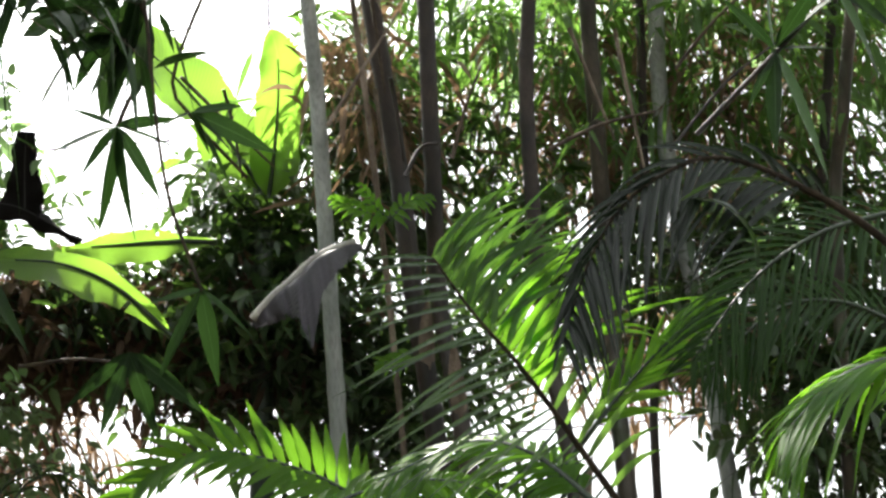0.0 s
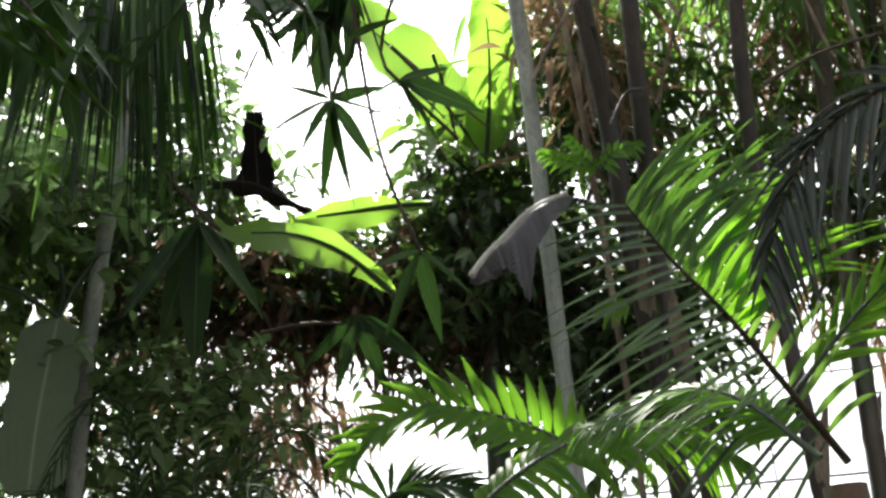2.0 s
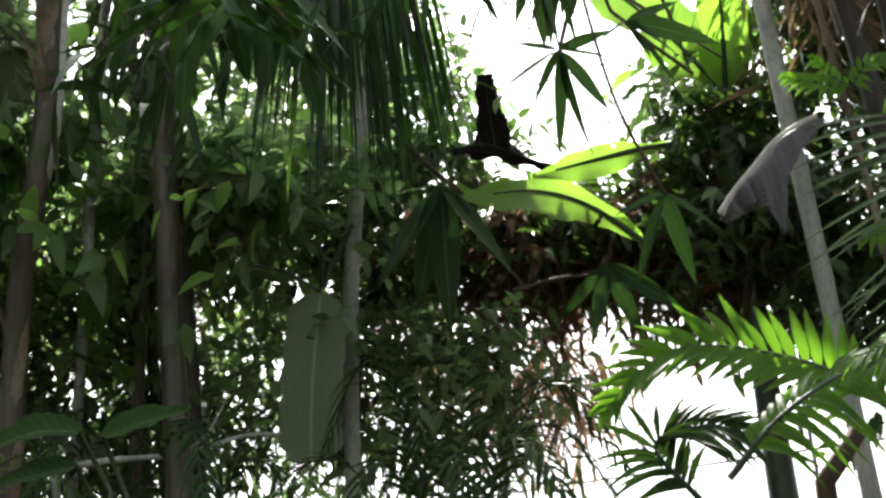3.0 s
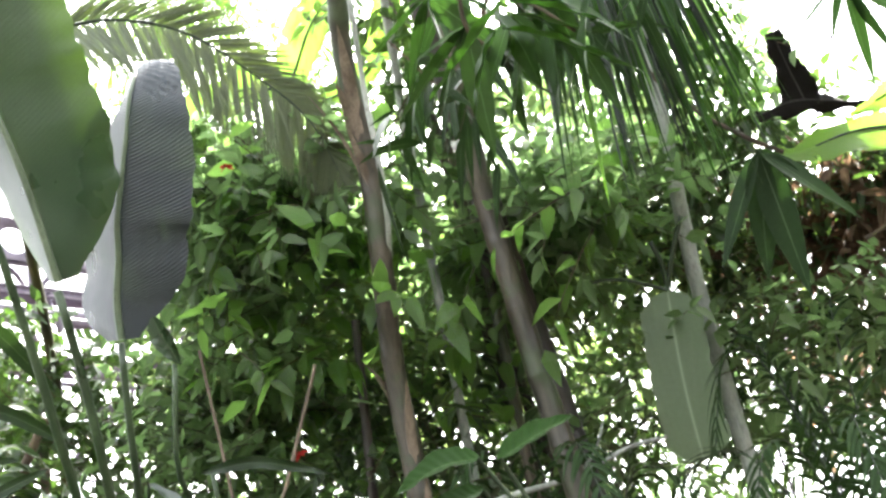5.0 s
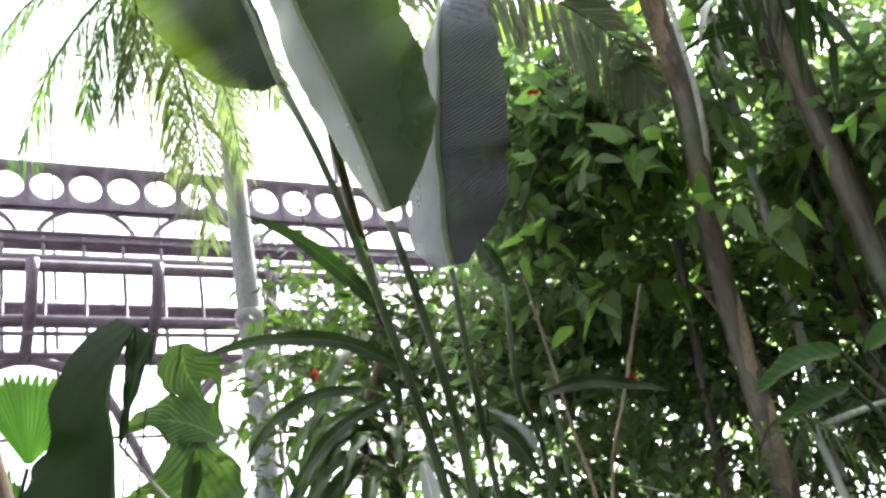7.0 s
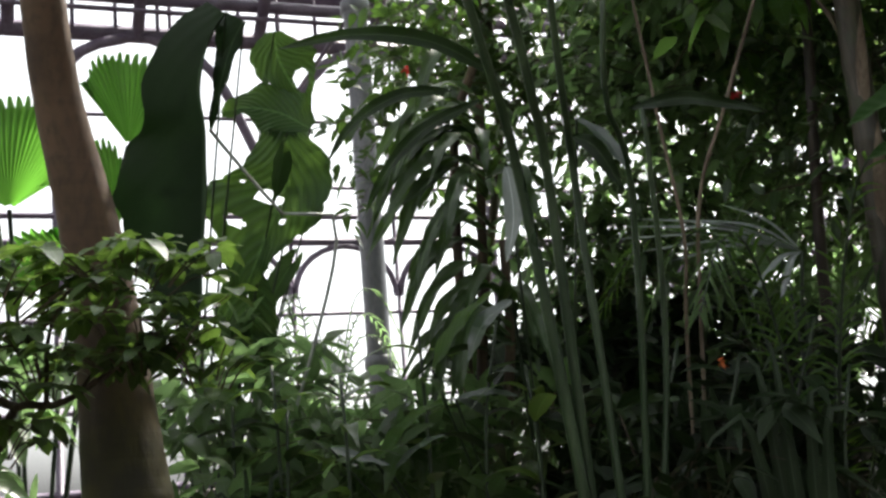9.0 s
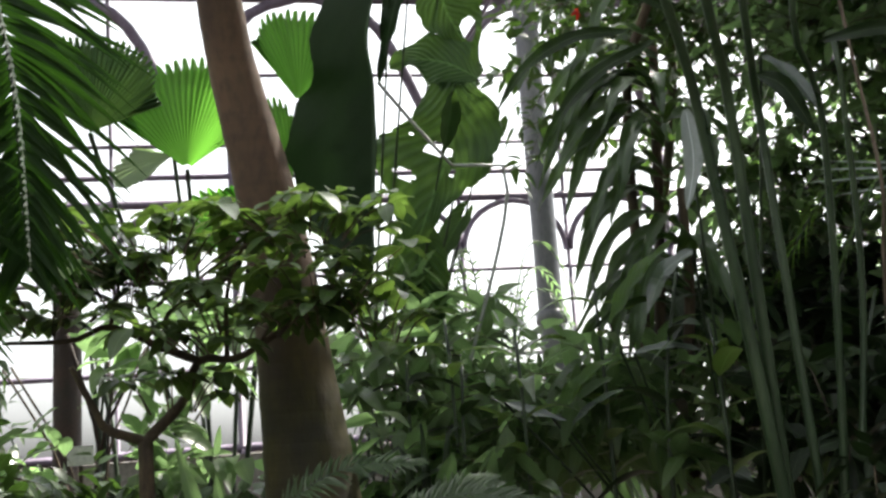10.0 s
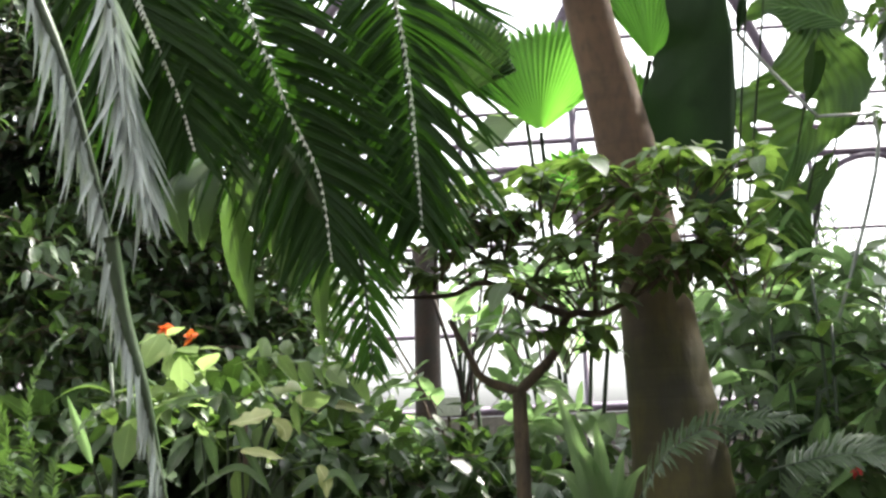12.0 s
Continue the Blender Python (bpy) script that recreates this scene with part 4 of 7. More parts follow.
# black drooping dead leaf before the glass
dead = thing("dead_leaf", (-1.93, 4.95, 4.06), "blackened dead leaf hooked over a branch", "dead leaf")
b = Buf()
blade(b, [(-1.85, 4.78, 4.43), (-1.88, 4.87, 4.26), (-1.90, 4.97, 4.04)], 0.3, (0.2, -1, 0.2), cup=0.1, wave=0.08, seed=9, tears=0, profile=((0.05, 0.06, 0.075, 0.1, 0.06), (0.045, 0.055, 0.06, 0.1, 0.15)))
part("blade", b, CHARRED, dead)
b = Buf()
blade(b, [(-2.11, 4.83, 4.09), (-1.92, 4.92, 4.09), (-1.65, 5.08, 3.95)], 0.2, (0.1, -0.9, 0.3), cup=-0.2, wave=0.1, seed=10, tears=0, profile=((0.03, 0.05, 0.06, 0.04, 0.01), (0.03, 0.06, 0.05, 0.03, 0.01)))
part("blade", b, CHARRED, dead)

# tall feather palm in front of the bamboo
palm = thing("feather_palm", (0.54, 3.12, 2.22), "feather palm with long arching glossy fronds", "palm")
palm.location.z = 0
b = Buf()
tube(b, smooth_line([tuple(palm.location), (0.50, 3.15, 2.04)], 8), np.linspace(0.09, 0.06, 8), 10)
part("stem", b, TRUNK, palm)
N1 = [(0.52, 3.14, 2.10), (0.43, 3.08, 2.24), (0.26, 3.00, 2.51), (0.13, 2.95, 2.68), (0.03, 2.90, 2.84)]
# Bright lower leaflets paint a sun patch; the rest use darker copies.
frond(palm, N1, 0.98, 13, 0.024, PALM_SUN_TONE, TWIG, up=(0.15, -1.0, 0.25), angle=104, lift=-0.05, sag=0.42, seed=21, start=0.49, end=0.69, one_side=1, taper=0.7, k=8, singly=True)
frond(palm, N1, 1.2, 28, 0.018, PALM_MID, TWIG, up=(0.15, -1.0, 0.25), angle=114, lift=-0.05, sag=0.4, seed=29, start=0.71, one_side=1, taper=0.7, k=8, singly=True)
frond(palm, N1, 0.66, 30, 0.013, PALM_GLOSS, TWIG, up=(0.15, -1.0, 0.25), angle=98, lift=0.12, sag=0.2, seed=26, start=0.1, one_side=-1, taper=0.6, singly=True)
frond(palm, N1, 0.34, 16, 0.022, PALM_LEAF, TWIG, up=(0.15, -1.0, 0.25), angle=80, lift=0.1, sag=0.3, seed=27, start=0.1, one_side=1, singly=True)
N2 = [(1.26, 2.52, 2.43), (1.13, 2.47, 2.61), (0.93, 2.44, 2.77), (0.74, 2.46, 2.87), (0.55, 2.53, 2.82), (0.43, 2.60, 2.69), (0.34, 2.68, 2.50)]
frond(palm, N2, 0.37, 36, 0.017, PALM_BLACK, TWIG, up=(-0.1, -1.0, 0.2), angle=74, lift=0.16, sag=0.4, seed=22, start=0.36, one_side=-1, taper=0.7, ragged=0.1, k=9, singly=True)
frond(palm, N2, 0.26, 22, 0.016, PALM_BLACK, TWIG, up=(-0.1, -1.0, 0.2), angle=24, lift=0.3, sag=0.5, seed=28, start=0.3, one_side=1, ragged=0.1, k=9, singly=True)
frond(palm, [(1.12, 2.31, 2.18), (1.04, 2.32, 2.27), (0.91, 2.38, 2.26), (0.79, 2.44, 2.17)], 0.34, 34, 0.022, PALM_SUN_TONE, up=(0, -0.5, 1), angle=58, lift=0.05, sag=0.6, seed=23, start=0.05, singly=True)
frond(palm, [(0.35, 3.45, 2.26), (0.49, 3.40, 2.41), (0.68, 3.43, 2.60), (0.93, 3.42, 2.80)], 0.3, 18, 0.02, PALM_SUN_TONE, up=(0.2, -1, 0.4), angle=34, lift=0.1, sag=0.3, seed=24, start=0.3, singly=True)
frond(palm, [(0.43, 2.95, 2.09), (0.26, 3.04, 2.28), (0.08, 3.14, 2.35), (-0.18, 3.15, 2.26)], 0.28, 40, 0.022, PALM_SUN_TONE, up=(0.1, -0.6, 0.9), angle=62, lift=0.05, sag=0.5, seed=25, singly=True)

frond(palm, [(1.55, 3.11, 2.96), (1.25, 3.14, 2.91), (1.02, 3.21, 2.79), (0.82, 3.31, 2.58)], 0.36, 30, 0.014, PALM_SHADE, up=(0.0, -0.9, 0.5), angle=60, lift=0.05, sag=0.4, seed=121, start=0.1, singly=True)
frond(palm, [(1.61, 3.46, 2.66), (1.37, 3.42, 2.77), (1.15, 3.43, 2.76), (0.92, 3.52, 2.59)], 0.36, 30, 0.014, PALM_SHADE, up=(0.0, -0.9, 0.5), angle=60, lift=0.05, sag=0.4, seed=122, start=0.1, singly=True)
for line in ([(0.63, 2.42, 2.74), (0.71, 2.36, 2.75), (0.82, 2.34, 2.74), (0.90, 2.35, 2.70)], [(0.66, 2.43, 2.75), (0.72, 2.36, 2.69), (0.77, 2.37, 2.61), (0.78, 2.40, 2.54)]):
    b = Buf()
    blade(b, line, 0.045, (0.1, -0.35, 0.95), shape="ovate", cup=0.15, rows=26, cols=3, seed=8)
    part("leaflet", b, PALM_GLOSS, palm)

palm2 = thing("feather_palm", (-0.46, 3.82, 2.04), "young feather palm with fronds in a sunlit leaf colour", "palm")
palm2.location.z = 0
frond(palm2, [(-0.16, 3.83, 2.24), (-0.40, 3.77, 2.41), (-0.71, 3.69, 2.51), (-0.89, 3.65, 2.47), (-1.06, 3.63, 2.33)], 0.28, 22, 0.044, PALM_SUN_TONE, up=(0.0, -0.8, 0.6), angle=66, lift=0.25, sag=0.15, seed=31, singly=True)
frond(palm2, [(-0.63, 3.38, 2.02), (-0.45, 3.39, 2.18), (-0.21, 3.41, 2.29), (0.06, 3.42, 2.29), (0.27, 3.45, 2.16)], 0.24, 34, 0.03, PALM_SUN_TONE, up=(0.1, -0.7, 0.7), angle=66, lift=0.0, sag=0.5, seed=32, singly=True)
frond(palm2, [(-0.81, 3.76, 2.00), (-0.93, 3.70, 2.20), (-0.77, 3.73, 2.25), (-0.62, 3.77, 2.21)], 0.3, 26, 0.025, PALM_DARK, up=(0.1, -0.7, 0.7), angle=60, seed=33, singly=True)
b = Buf()
tube(b, smooth_line([tuple(palm2.location), (-0.42, 3.83, 2.04), (-0.28, 3.83, 2.18)], 8), np.linspace(0.06, 0.03, 8), 10)
part("stem", b, TRUNK, palm2)

# The tuft takes the sunlit leaflet colour to look brightly lit.
fern = thing("fern_tuft", (-0.1, 4.4, 3.63), "small bright fern tuft growing on a bamboo stem", "fern")
frond(fern, [(-0.10, 4.40, 3.63), (-0.21, 4.36, 3.66), (-0.34, 4.33, 3.72)], 0.13, 9, 0.03, PALM_SUN_TONE, up=(0.1, -0.9, 0.5), angle=72, thick=0.005, seed=34, singly=True)
frond(fern, [(-0.10, 4.40, 3.63), (-0.16, 4.36, 3.68), (-0.22, 4.32, 3.77)], 0.09, 7, 0.026, PALM_SUN_TONE, up=(0.1, -0.9, 0.5), angle=70, thick=0.005, seed=35, singly=True)
frond(fern, [(-0.10, 4.40, 3.63), (-0.02, 4.36, 3.69), (0.08, 4.36, 3.70)], 0.11, 8, 0.026, PALM_SUN_TONE, up=(0.1, -0.9, 0.5), angle=70, thick=0.005, seed=36, singly=True)
frond(fern, [(-0.05, 4.63, 3.09), (-0.13, 4.62, 3.06), (-0.20, 4.62, 3.05)], 0.11, 6, 0.028, PALM_SUN_TONE, up=(0.1, -0.9, 0.5), angle=70, thick=0.005, seed=37, singly=True)

# near bamboo twig with long hanging leaves
near = thing("bamboo_twig", (-0.89, 4.17, 4.37), "overhanging bamboo twig with long dark pointed leaves", "bamboo")
b = Buf()
tube(b, smooth_line([(-1.30, 3.63, 4.93), (-1.08, 4.05, 4.48), (-1.25, 4.23, 4.10)], 20), 0.011, 6)
part("twig", b, TWIG, near)
b = Buf()
tube(b, smooth_line([(-0.58, 3.85, 5.05), (-1.00, 4.24, 4.40), (-0.97, 4.36, 4.22), (-0.74, 4.54, 3.96)], 20), 0.009, 6)
part("twig", b, TWIG, near)
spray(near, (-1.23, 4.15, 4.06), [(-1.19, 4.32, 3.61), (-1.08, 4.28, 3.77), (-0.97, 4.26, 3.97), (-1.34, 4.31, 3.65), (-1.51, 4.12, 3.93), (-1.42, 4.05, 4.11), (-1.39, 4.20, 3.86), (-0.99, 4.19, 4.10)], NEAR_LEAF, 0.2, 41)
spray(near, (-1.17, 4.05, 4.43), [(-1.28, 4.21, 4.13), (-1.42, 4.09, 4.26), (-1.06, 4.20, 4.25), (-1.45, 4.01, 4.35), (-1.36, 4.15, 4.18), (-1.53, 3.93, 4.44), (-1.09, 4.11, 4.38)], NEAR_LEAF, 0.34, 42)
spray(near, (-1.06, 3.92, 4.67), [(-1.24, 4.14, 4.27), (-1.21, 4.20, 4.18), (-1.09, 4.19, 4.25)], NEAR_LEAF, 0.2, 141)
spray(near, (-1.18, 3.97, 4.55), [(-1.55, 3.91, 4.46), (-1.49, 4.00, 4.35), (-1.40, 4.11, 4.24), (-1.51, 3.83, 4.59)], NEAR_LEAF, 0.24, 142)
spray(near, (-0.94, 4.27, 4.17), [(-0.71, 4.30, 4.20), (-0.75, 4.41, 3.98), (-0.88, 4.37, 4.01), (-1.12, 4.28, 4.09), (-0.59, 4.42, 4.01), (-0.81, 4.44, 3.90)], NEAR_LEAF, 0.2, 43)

for line, w in (([(-1.10, 3.97, 4.63), (-1.17, 4.05, 4.45), (-1.25, 4.11, 4.30), (-1.31, 4.19, 4.11)], 0.13), ([(-1.08, 4.02, 4.51), (-1.10, 4.08, 4.35), (-1.15, 4.15, 4.19)], 0.08), ([(-1.16, 4.03, 4.50), (-1.34, 4.10, 4.47), (-1.52, 4.18, 4.42)], 0.08), ([(-1.13, 3.97, 4.63), (-1.38, 4.06, 4.58), (-1.68, 4.14, 4.53)], 0.14)):
    b = Buf()
    blade(b, line, w, (0.2, -1, 0.1), shape="ovate", cup=0.2, wave=0.1, rows=24, cols=5, seed=7)
    part("leaf", b, LEAF_SHADE_DARK, near)

dark_twig = thing("bamboo_twig", (1.11, 2.82, 3.39), "leaning bamboo branch with large dark pointed leaves", "bamboo")
b = Buf()
tube(b, smooth_line([(0.87, 2.97, 3.20), (1.11, 2.83, 3.38), (1.31, 2.75, 3.55), (1.41, 2.68, 3.70)], 16), np.linspace(0.009, 0.006, 16), 7)
part("twig", b, CULM_DARK, dark_twig)
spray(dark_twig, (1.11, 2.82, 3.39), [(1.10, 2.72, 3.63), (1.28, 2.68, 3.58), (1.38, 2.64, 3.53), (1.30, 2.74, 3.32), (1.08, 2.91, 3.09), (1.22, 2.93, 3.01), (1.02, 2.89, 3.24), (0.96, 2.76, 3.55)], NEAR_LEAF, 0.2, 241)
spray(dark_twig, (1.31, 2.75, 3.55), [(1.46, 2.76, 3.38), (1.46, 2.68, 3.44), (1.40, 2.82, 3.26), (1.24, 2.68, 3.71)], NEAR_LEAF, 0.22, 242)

near2 = thing("bamboo_twig", (-1.76, 4.06, 3.58), "overhanging bamboo twig with broad green pointed leaves", "bamboo")
b = Buf()
tube(b, smooth_line([(-2.94, 3.55, 4.29), (-2.24, 3.41, 4.75), (-2.02, 3.87, 3.92), (-1.79, 4.07, 3.54), (-1.74, 4.12, 3.49)], 20), 0.011, 6)
part("twig", b, TWIG, near2)
b = Buf()
tube(b, smooth_line([(-1.05, 3.80, 4.63), (-1.06, 4.28, 3.88), (-0.93, 4.44, 3.38)], 20), 0.009, 6)
part("twig", b, TWIG, near2)
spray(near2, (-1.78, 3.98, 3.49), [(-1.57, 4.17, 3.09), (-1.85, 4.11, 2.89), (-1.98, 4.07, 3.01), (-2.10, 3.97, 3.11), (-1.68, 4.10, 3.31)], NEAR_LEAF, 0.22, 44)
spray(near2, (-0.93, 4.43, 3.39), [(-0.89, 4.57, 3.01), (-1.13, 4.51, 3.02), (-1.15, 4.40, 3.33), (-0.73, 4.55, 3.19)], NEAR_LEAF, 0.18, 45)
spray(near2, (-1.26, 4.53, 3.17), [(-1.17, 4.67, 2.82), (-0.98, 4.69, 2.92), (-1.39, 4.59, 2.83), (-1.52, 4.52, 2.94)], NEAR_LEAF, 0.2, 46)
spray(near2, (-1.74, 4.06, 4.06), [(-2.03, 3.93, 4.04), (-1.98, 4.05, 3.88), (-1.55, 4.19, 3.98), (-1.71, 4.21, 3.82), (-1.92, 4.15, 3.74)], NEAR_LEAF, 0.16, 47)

# limp pale banana leaf
limp = thing("hanging_leaf", (-2.71, 4.09, 2.42), "large limp pale green banana leaf hanging straight down", "banana leaf")
b = Buf()
p = blade(b, [(-2.61, 4.30, 3.27), (-2.69, 4.36, 3.05), (-2.77, 4.43, 2.80), (-2.86, 4.54, 2.51)], 0.31, (0.5, -0.8, 0.2), cup=0.06, wave=0.02, seed=12, ripples=40, shape="limp")
leaf = part("blade", b, HANGING, limp)
b = Buf()
tube(b, smooth_line([(-2.61, 4.30, 3.27), (-2.57, 4.26, 3.38), (-2.56, 4.21, 3.49)], 10), 0.012, 6)
tube(b, smooth_line([(-2.61, 4.30, 3.27), (-2.50, 4.29, 3.44), (-2.41, 4.30, 3.57)], 10), 0.012, 6)
tube(b, smooth_line([(-2.61, 4.30, 3.27), (-2.73, 4.13, 3.36), (-2.86, 4.00, 3.38)], 10), 0.009, 6)
part("stalk", b, STEM, limp)

# palm with limp straps overhead
over = thing("fan_palm", (-1.70, 3.07, 4.10), "overhead fan palm with long limp hanging strips", "palm")
r = np.random.default_rng(50)
c0 = np.array((-1.75, 3.27, 4.17))
for i in range(175):
    q = r.uniform(-1, 1, 3) * np.array([0.25, 0.32, 0.2])
    b = Buf()
    ln = r.uniform(0.35, 0.75)
    strips(b, c0 + q, (q[0] * 0.5, q[1] * 0.4, -0.8), r.normal(0, 1, 3) + np.array([0, -1.5, 0]), ln, r.uniform(0.014, 0.028), (0, 0, -0.15), 7, "leaflet", 0.15)
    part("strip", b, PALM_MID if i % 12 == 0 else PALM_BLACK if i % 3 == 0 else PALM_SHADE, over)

near3 = thing("bamboo_twig", (-1.43, 1.96, 3.21), "overhanging twig with broad dark green leaves", "bamboo")
b = Buf()
tube(b, smooth_line([(-1.31, 1.75, 3.63), (-1.41, 1.85, 3.33), (-1.47, 1.91, 3.22), (-1.46, 1.97, 3.16)], 16), 0.006, 6)
part("twig", b, TWIG, near3)
b = Buf()
tube(b, smooth_line([(-1.41, 1.85, 3.33), (-1.33, 2.00, 3.24), (-1.28, 2.12, 3.14)], 16), 0.005, 6)
part("twig", b, TWIG, near3)
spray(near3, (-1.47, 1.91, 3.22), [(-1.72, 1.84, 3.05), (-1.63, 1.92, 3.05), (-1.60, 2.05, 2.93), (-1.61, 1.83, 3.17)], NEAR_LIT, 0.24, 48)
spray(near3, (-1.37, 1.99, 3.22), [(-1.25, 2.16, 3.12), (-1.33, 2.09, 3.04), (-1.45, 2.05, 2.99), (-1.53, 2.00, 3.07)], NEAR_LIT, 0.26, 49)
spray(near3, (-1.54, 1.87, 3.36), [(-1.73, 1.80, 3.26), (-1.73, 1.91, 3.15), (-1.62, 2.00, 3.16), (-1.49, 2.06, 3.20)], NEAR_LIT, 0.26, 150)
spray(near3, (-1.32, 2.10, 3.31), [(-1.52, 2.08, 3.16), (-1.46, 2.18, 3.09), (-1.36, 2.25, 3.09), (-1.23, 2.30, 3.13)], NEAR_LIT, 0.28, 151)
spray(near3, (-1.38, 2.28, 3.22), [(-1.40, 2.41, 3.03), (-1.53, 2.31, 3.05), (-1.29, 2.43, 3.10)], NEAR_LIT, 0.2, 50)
for line, w in (
    ([(-1.15, 1.67, 2.99), (-1.27, 1.67, 2.95), (-1.43, 1.65, 2.88)], 0.085),
    ([(-1.21, 1.73, 3.05), (-1.14, 1.81, 3.01), (-1.06, 1.91, 2.94)], 0.07),
    ([(-1.26, 1.78, 3.02), (-1.19, 1.87, 2.97), (-1.12, 1.97, 2.89)], 0.08),
    ([(-1.30, 1.80, 3.05), (-1.36, 1.79, 2.97), (-1.43, 1.80, 2.87)], 0.08),
    ([(-1.28, 1.88, 3.05), (-1.33, 1.89, 2.96), (-1.40, 1.90, 2.86)], 0.08),
    ([(-1.25, 1.95, 3.10), (-1.29, 1.99, 2.96), (-1.36, 2.02, 2.82)], 0.07),
    ([(-1.31, 1.74, 3.14), (-1.27, 1.83, 3.03), (-1.28, 1.90, 2.89)], 0.08),
    ([(-1.14, 2.02, 3.14), (-1.21, 2.03, 3.01), (-1.27, 2.07, 2.87)], 0.075),
):
    b = Buf()
    blade(b, line, w, (0.1, -0.5, 0.8), shape="ovate", cup=0.15, wave=0.05, rows=20, cols=5, seed=len(bpy.data.meshes))
    part("leaf", b, PALM_SHADE, near3)


def palm_clump(base, count, reach, height, leaflet, mat, label, seed, width=0.024):
    """A clump of arching feather fronds from one foot."""
    r = np.random.default_rng(seed)
    foot = np.array([base[0], base[1], 0.0])
    ob = thing("feather_palm", foot, label, "palm", "clump palms")
    for i in range(count):
        az = 6.283 * (i + r.uniform(-0.3, 0.3)) / count
        out = np.array([math.cos(az), math.sin(az), 0]) * reach * r.uniform(0.7, 1.2)
        h = base[2] * r.uniform(0.75, 1.15) + height * r.uniform(0.5, 1.0)
        line = [foot, foot + out * 0.12 + [0, 0, h * 0.55], foot + out * 0.45 + [0, 0, h * 0.95], foot + out * 0.8 + [0, 0, h], foot + out * 1.15 + [0, 0, h * 0.86]]
        frond(ob, line, leaflet, 30, width, mat, up=(0, 0, 1), angle=60, lift=0.1, sag=0.5, seed=seed * 31 + i, start=0.42)
    return ob


palm_clump((-2.16, 4.60, 2.60), 11, 0.75, 0.3, 0.34, PALM_DARK, "clump palm with dark spiky fronds before the window", 5)
palm_clump((-3.39, 4.11, 2.60), 9, 0.8, 0.2, 0.34, PALM_DARK, "clump palm with dark spiky fronds under the bamboo", 6)
palm_clump((-3.82, 3.09, 2.23), 7, 0.7, 0.1, 0.3, PALM_LEAF, "clump palm with narrow pale fronds", 7, 0.014)

broad = thing("broad_leaf_plant", (-2.39, 2.31, 2.09), "plant with large smooth oval leaves near the path", "plant")
broad.location.z = 0
for line, w, face in (([(-2.17, 2.32, 2.26), (-2.26, 2.23, 2.26), (-2.38, 2.14, 2.21)], 0.15, (0.3, -0.6, 0.8)), ([(-2.19, 2.33, 2.17), (-2.27, 2.26, 2.15), (-2.37, 2.18, 2.12)], 0.12, (0.3, -0.6, 0.8)), ([(-2.14, 2.35, 2.24), (-2.04, 2.42, 2.28), (-1.93, 2.49, 2.31)], 0.14, (0.3, -0.6, 0.8))):
    b = Buf()
    p = blade(b, line, w, face, shape="ovate", cup=0.15, rows=24, cols=6, seed=len(bpy.data.meshes))
    leaf = part("leaf", b, LEAF_BROAD, broad)
    b = Buf()
    tube(b, smooth_line([p[1], p[0] + [0.05, 0.05, -0.3], tuple(broad.location)], 12), 0.007, 6)
    part("stalk", b, STEM, leaf)

# ---- west side: bird-of-paradise, posts, dracaena ----
strel = thing("bird_of_paradise_plant", (-3.82, 2.14, 1.42), "giant bird-of-paradise plant with tall stalks and paddle leaves", "plant")
strel.location.z = 0
FOOT = np.array(strel.location)


def stalk(points, r0=0.023, r1=0.014):
    pts = [tuple(FOOT + rng.normal(0, 0.06, 3) * [1, 1, 0])] + list(points)
    b = Buf()
    tube(b, smooth_line(pts, 30), np.linspace(r0, r1, 30), 10)
    return part("stalk", b, STALK, strel)


stalk([(-3.71, 1.85, 2.29), (-3.48, 1.63, 2.82), (-3.30, 1.42, 3.26), (-3.21, 1.31, 3.46), (-3.14, 1.18, 3.69)], 0.03, 0.013)
stalk([(-3.72, 1.96, 2.29), (-3.52, 1.82, 2.68), (-3.37, 1.68, 3.02), (-3.28, 1.58, 3.24)], 0.026, 0.016)
stalk([(-3.81, 2.12, 2.31), (-3.64, 2.01, 2.66), (-3.51, 1.93, 2.92), (-3.42, 1.88, 3.13)], 0.02, 0.013)
stalk([(-3.75, 2.27, 1.61), (-3.62, 2.24, 2.44), (-3.46, 2.08, 2.66), (-3.33, 2.04, 3.02)], 0.018, 0.01)
stalk([(-3.79, 2.39, 1.61), (-3.66, 2.36, 2.46), (-3.61, 2.32, 2.69)], 0.016, 0.01)
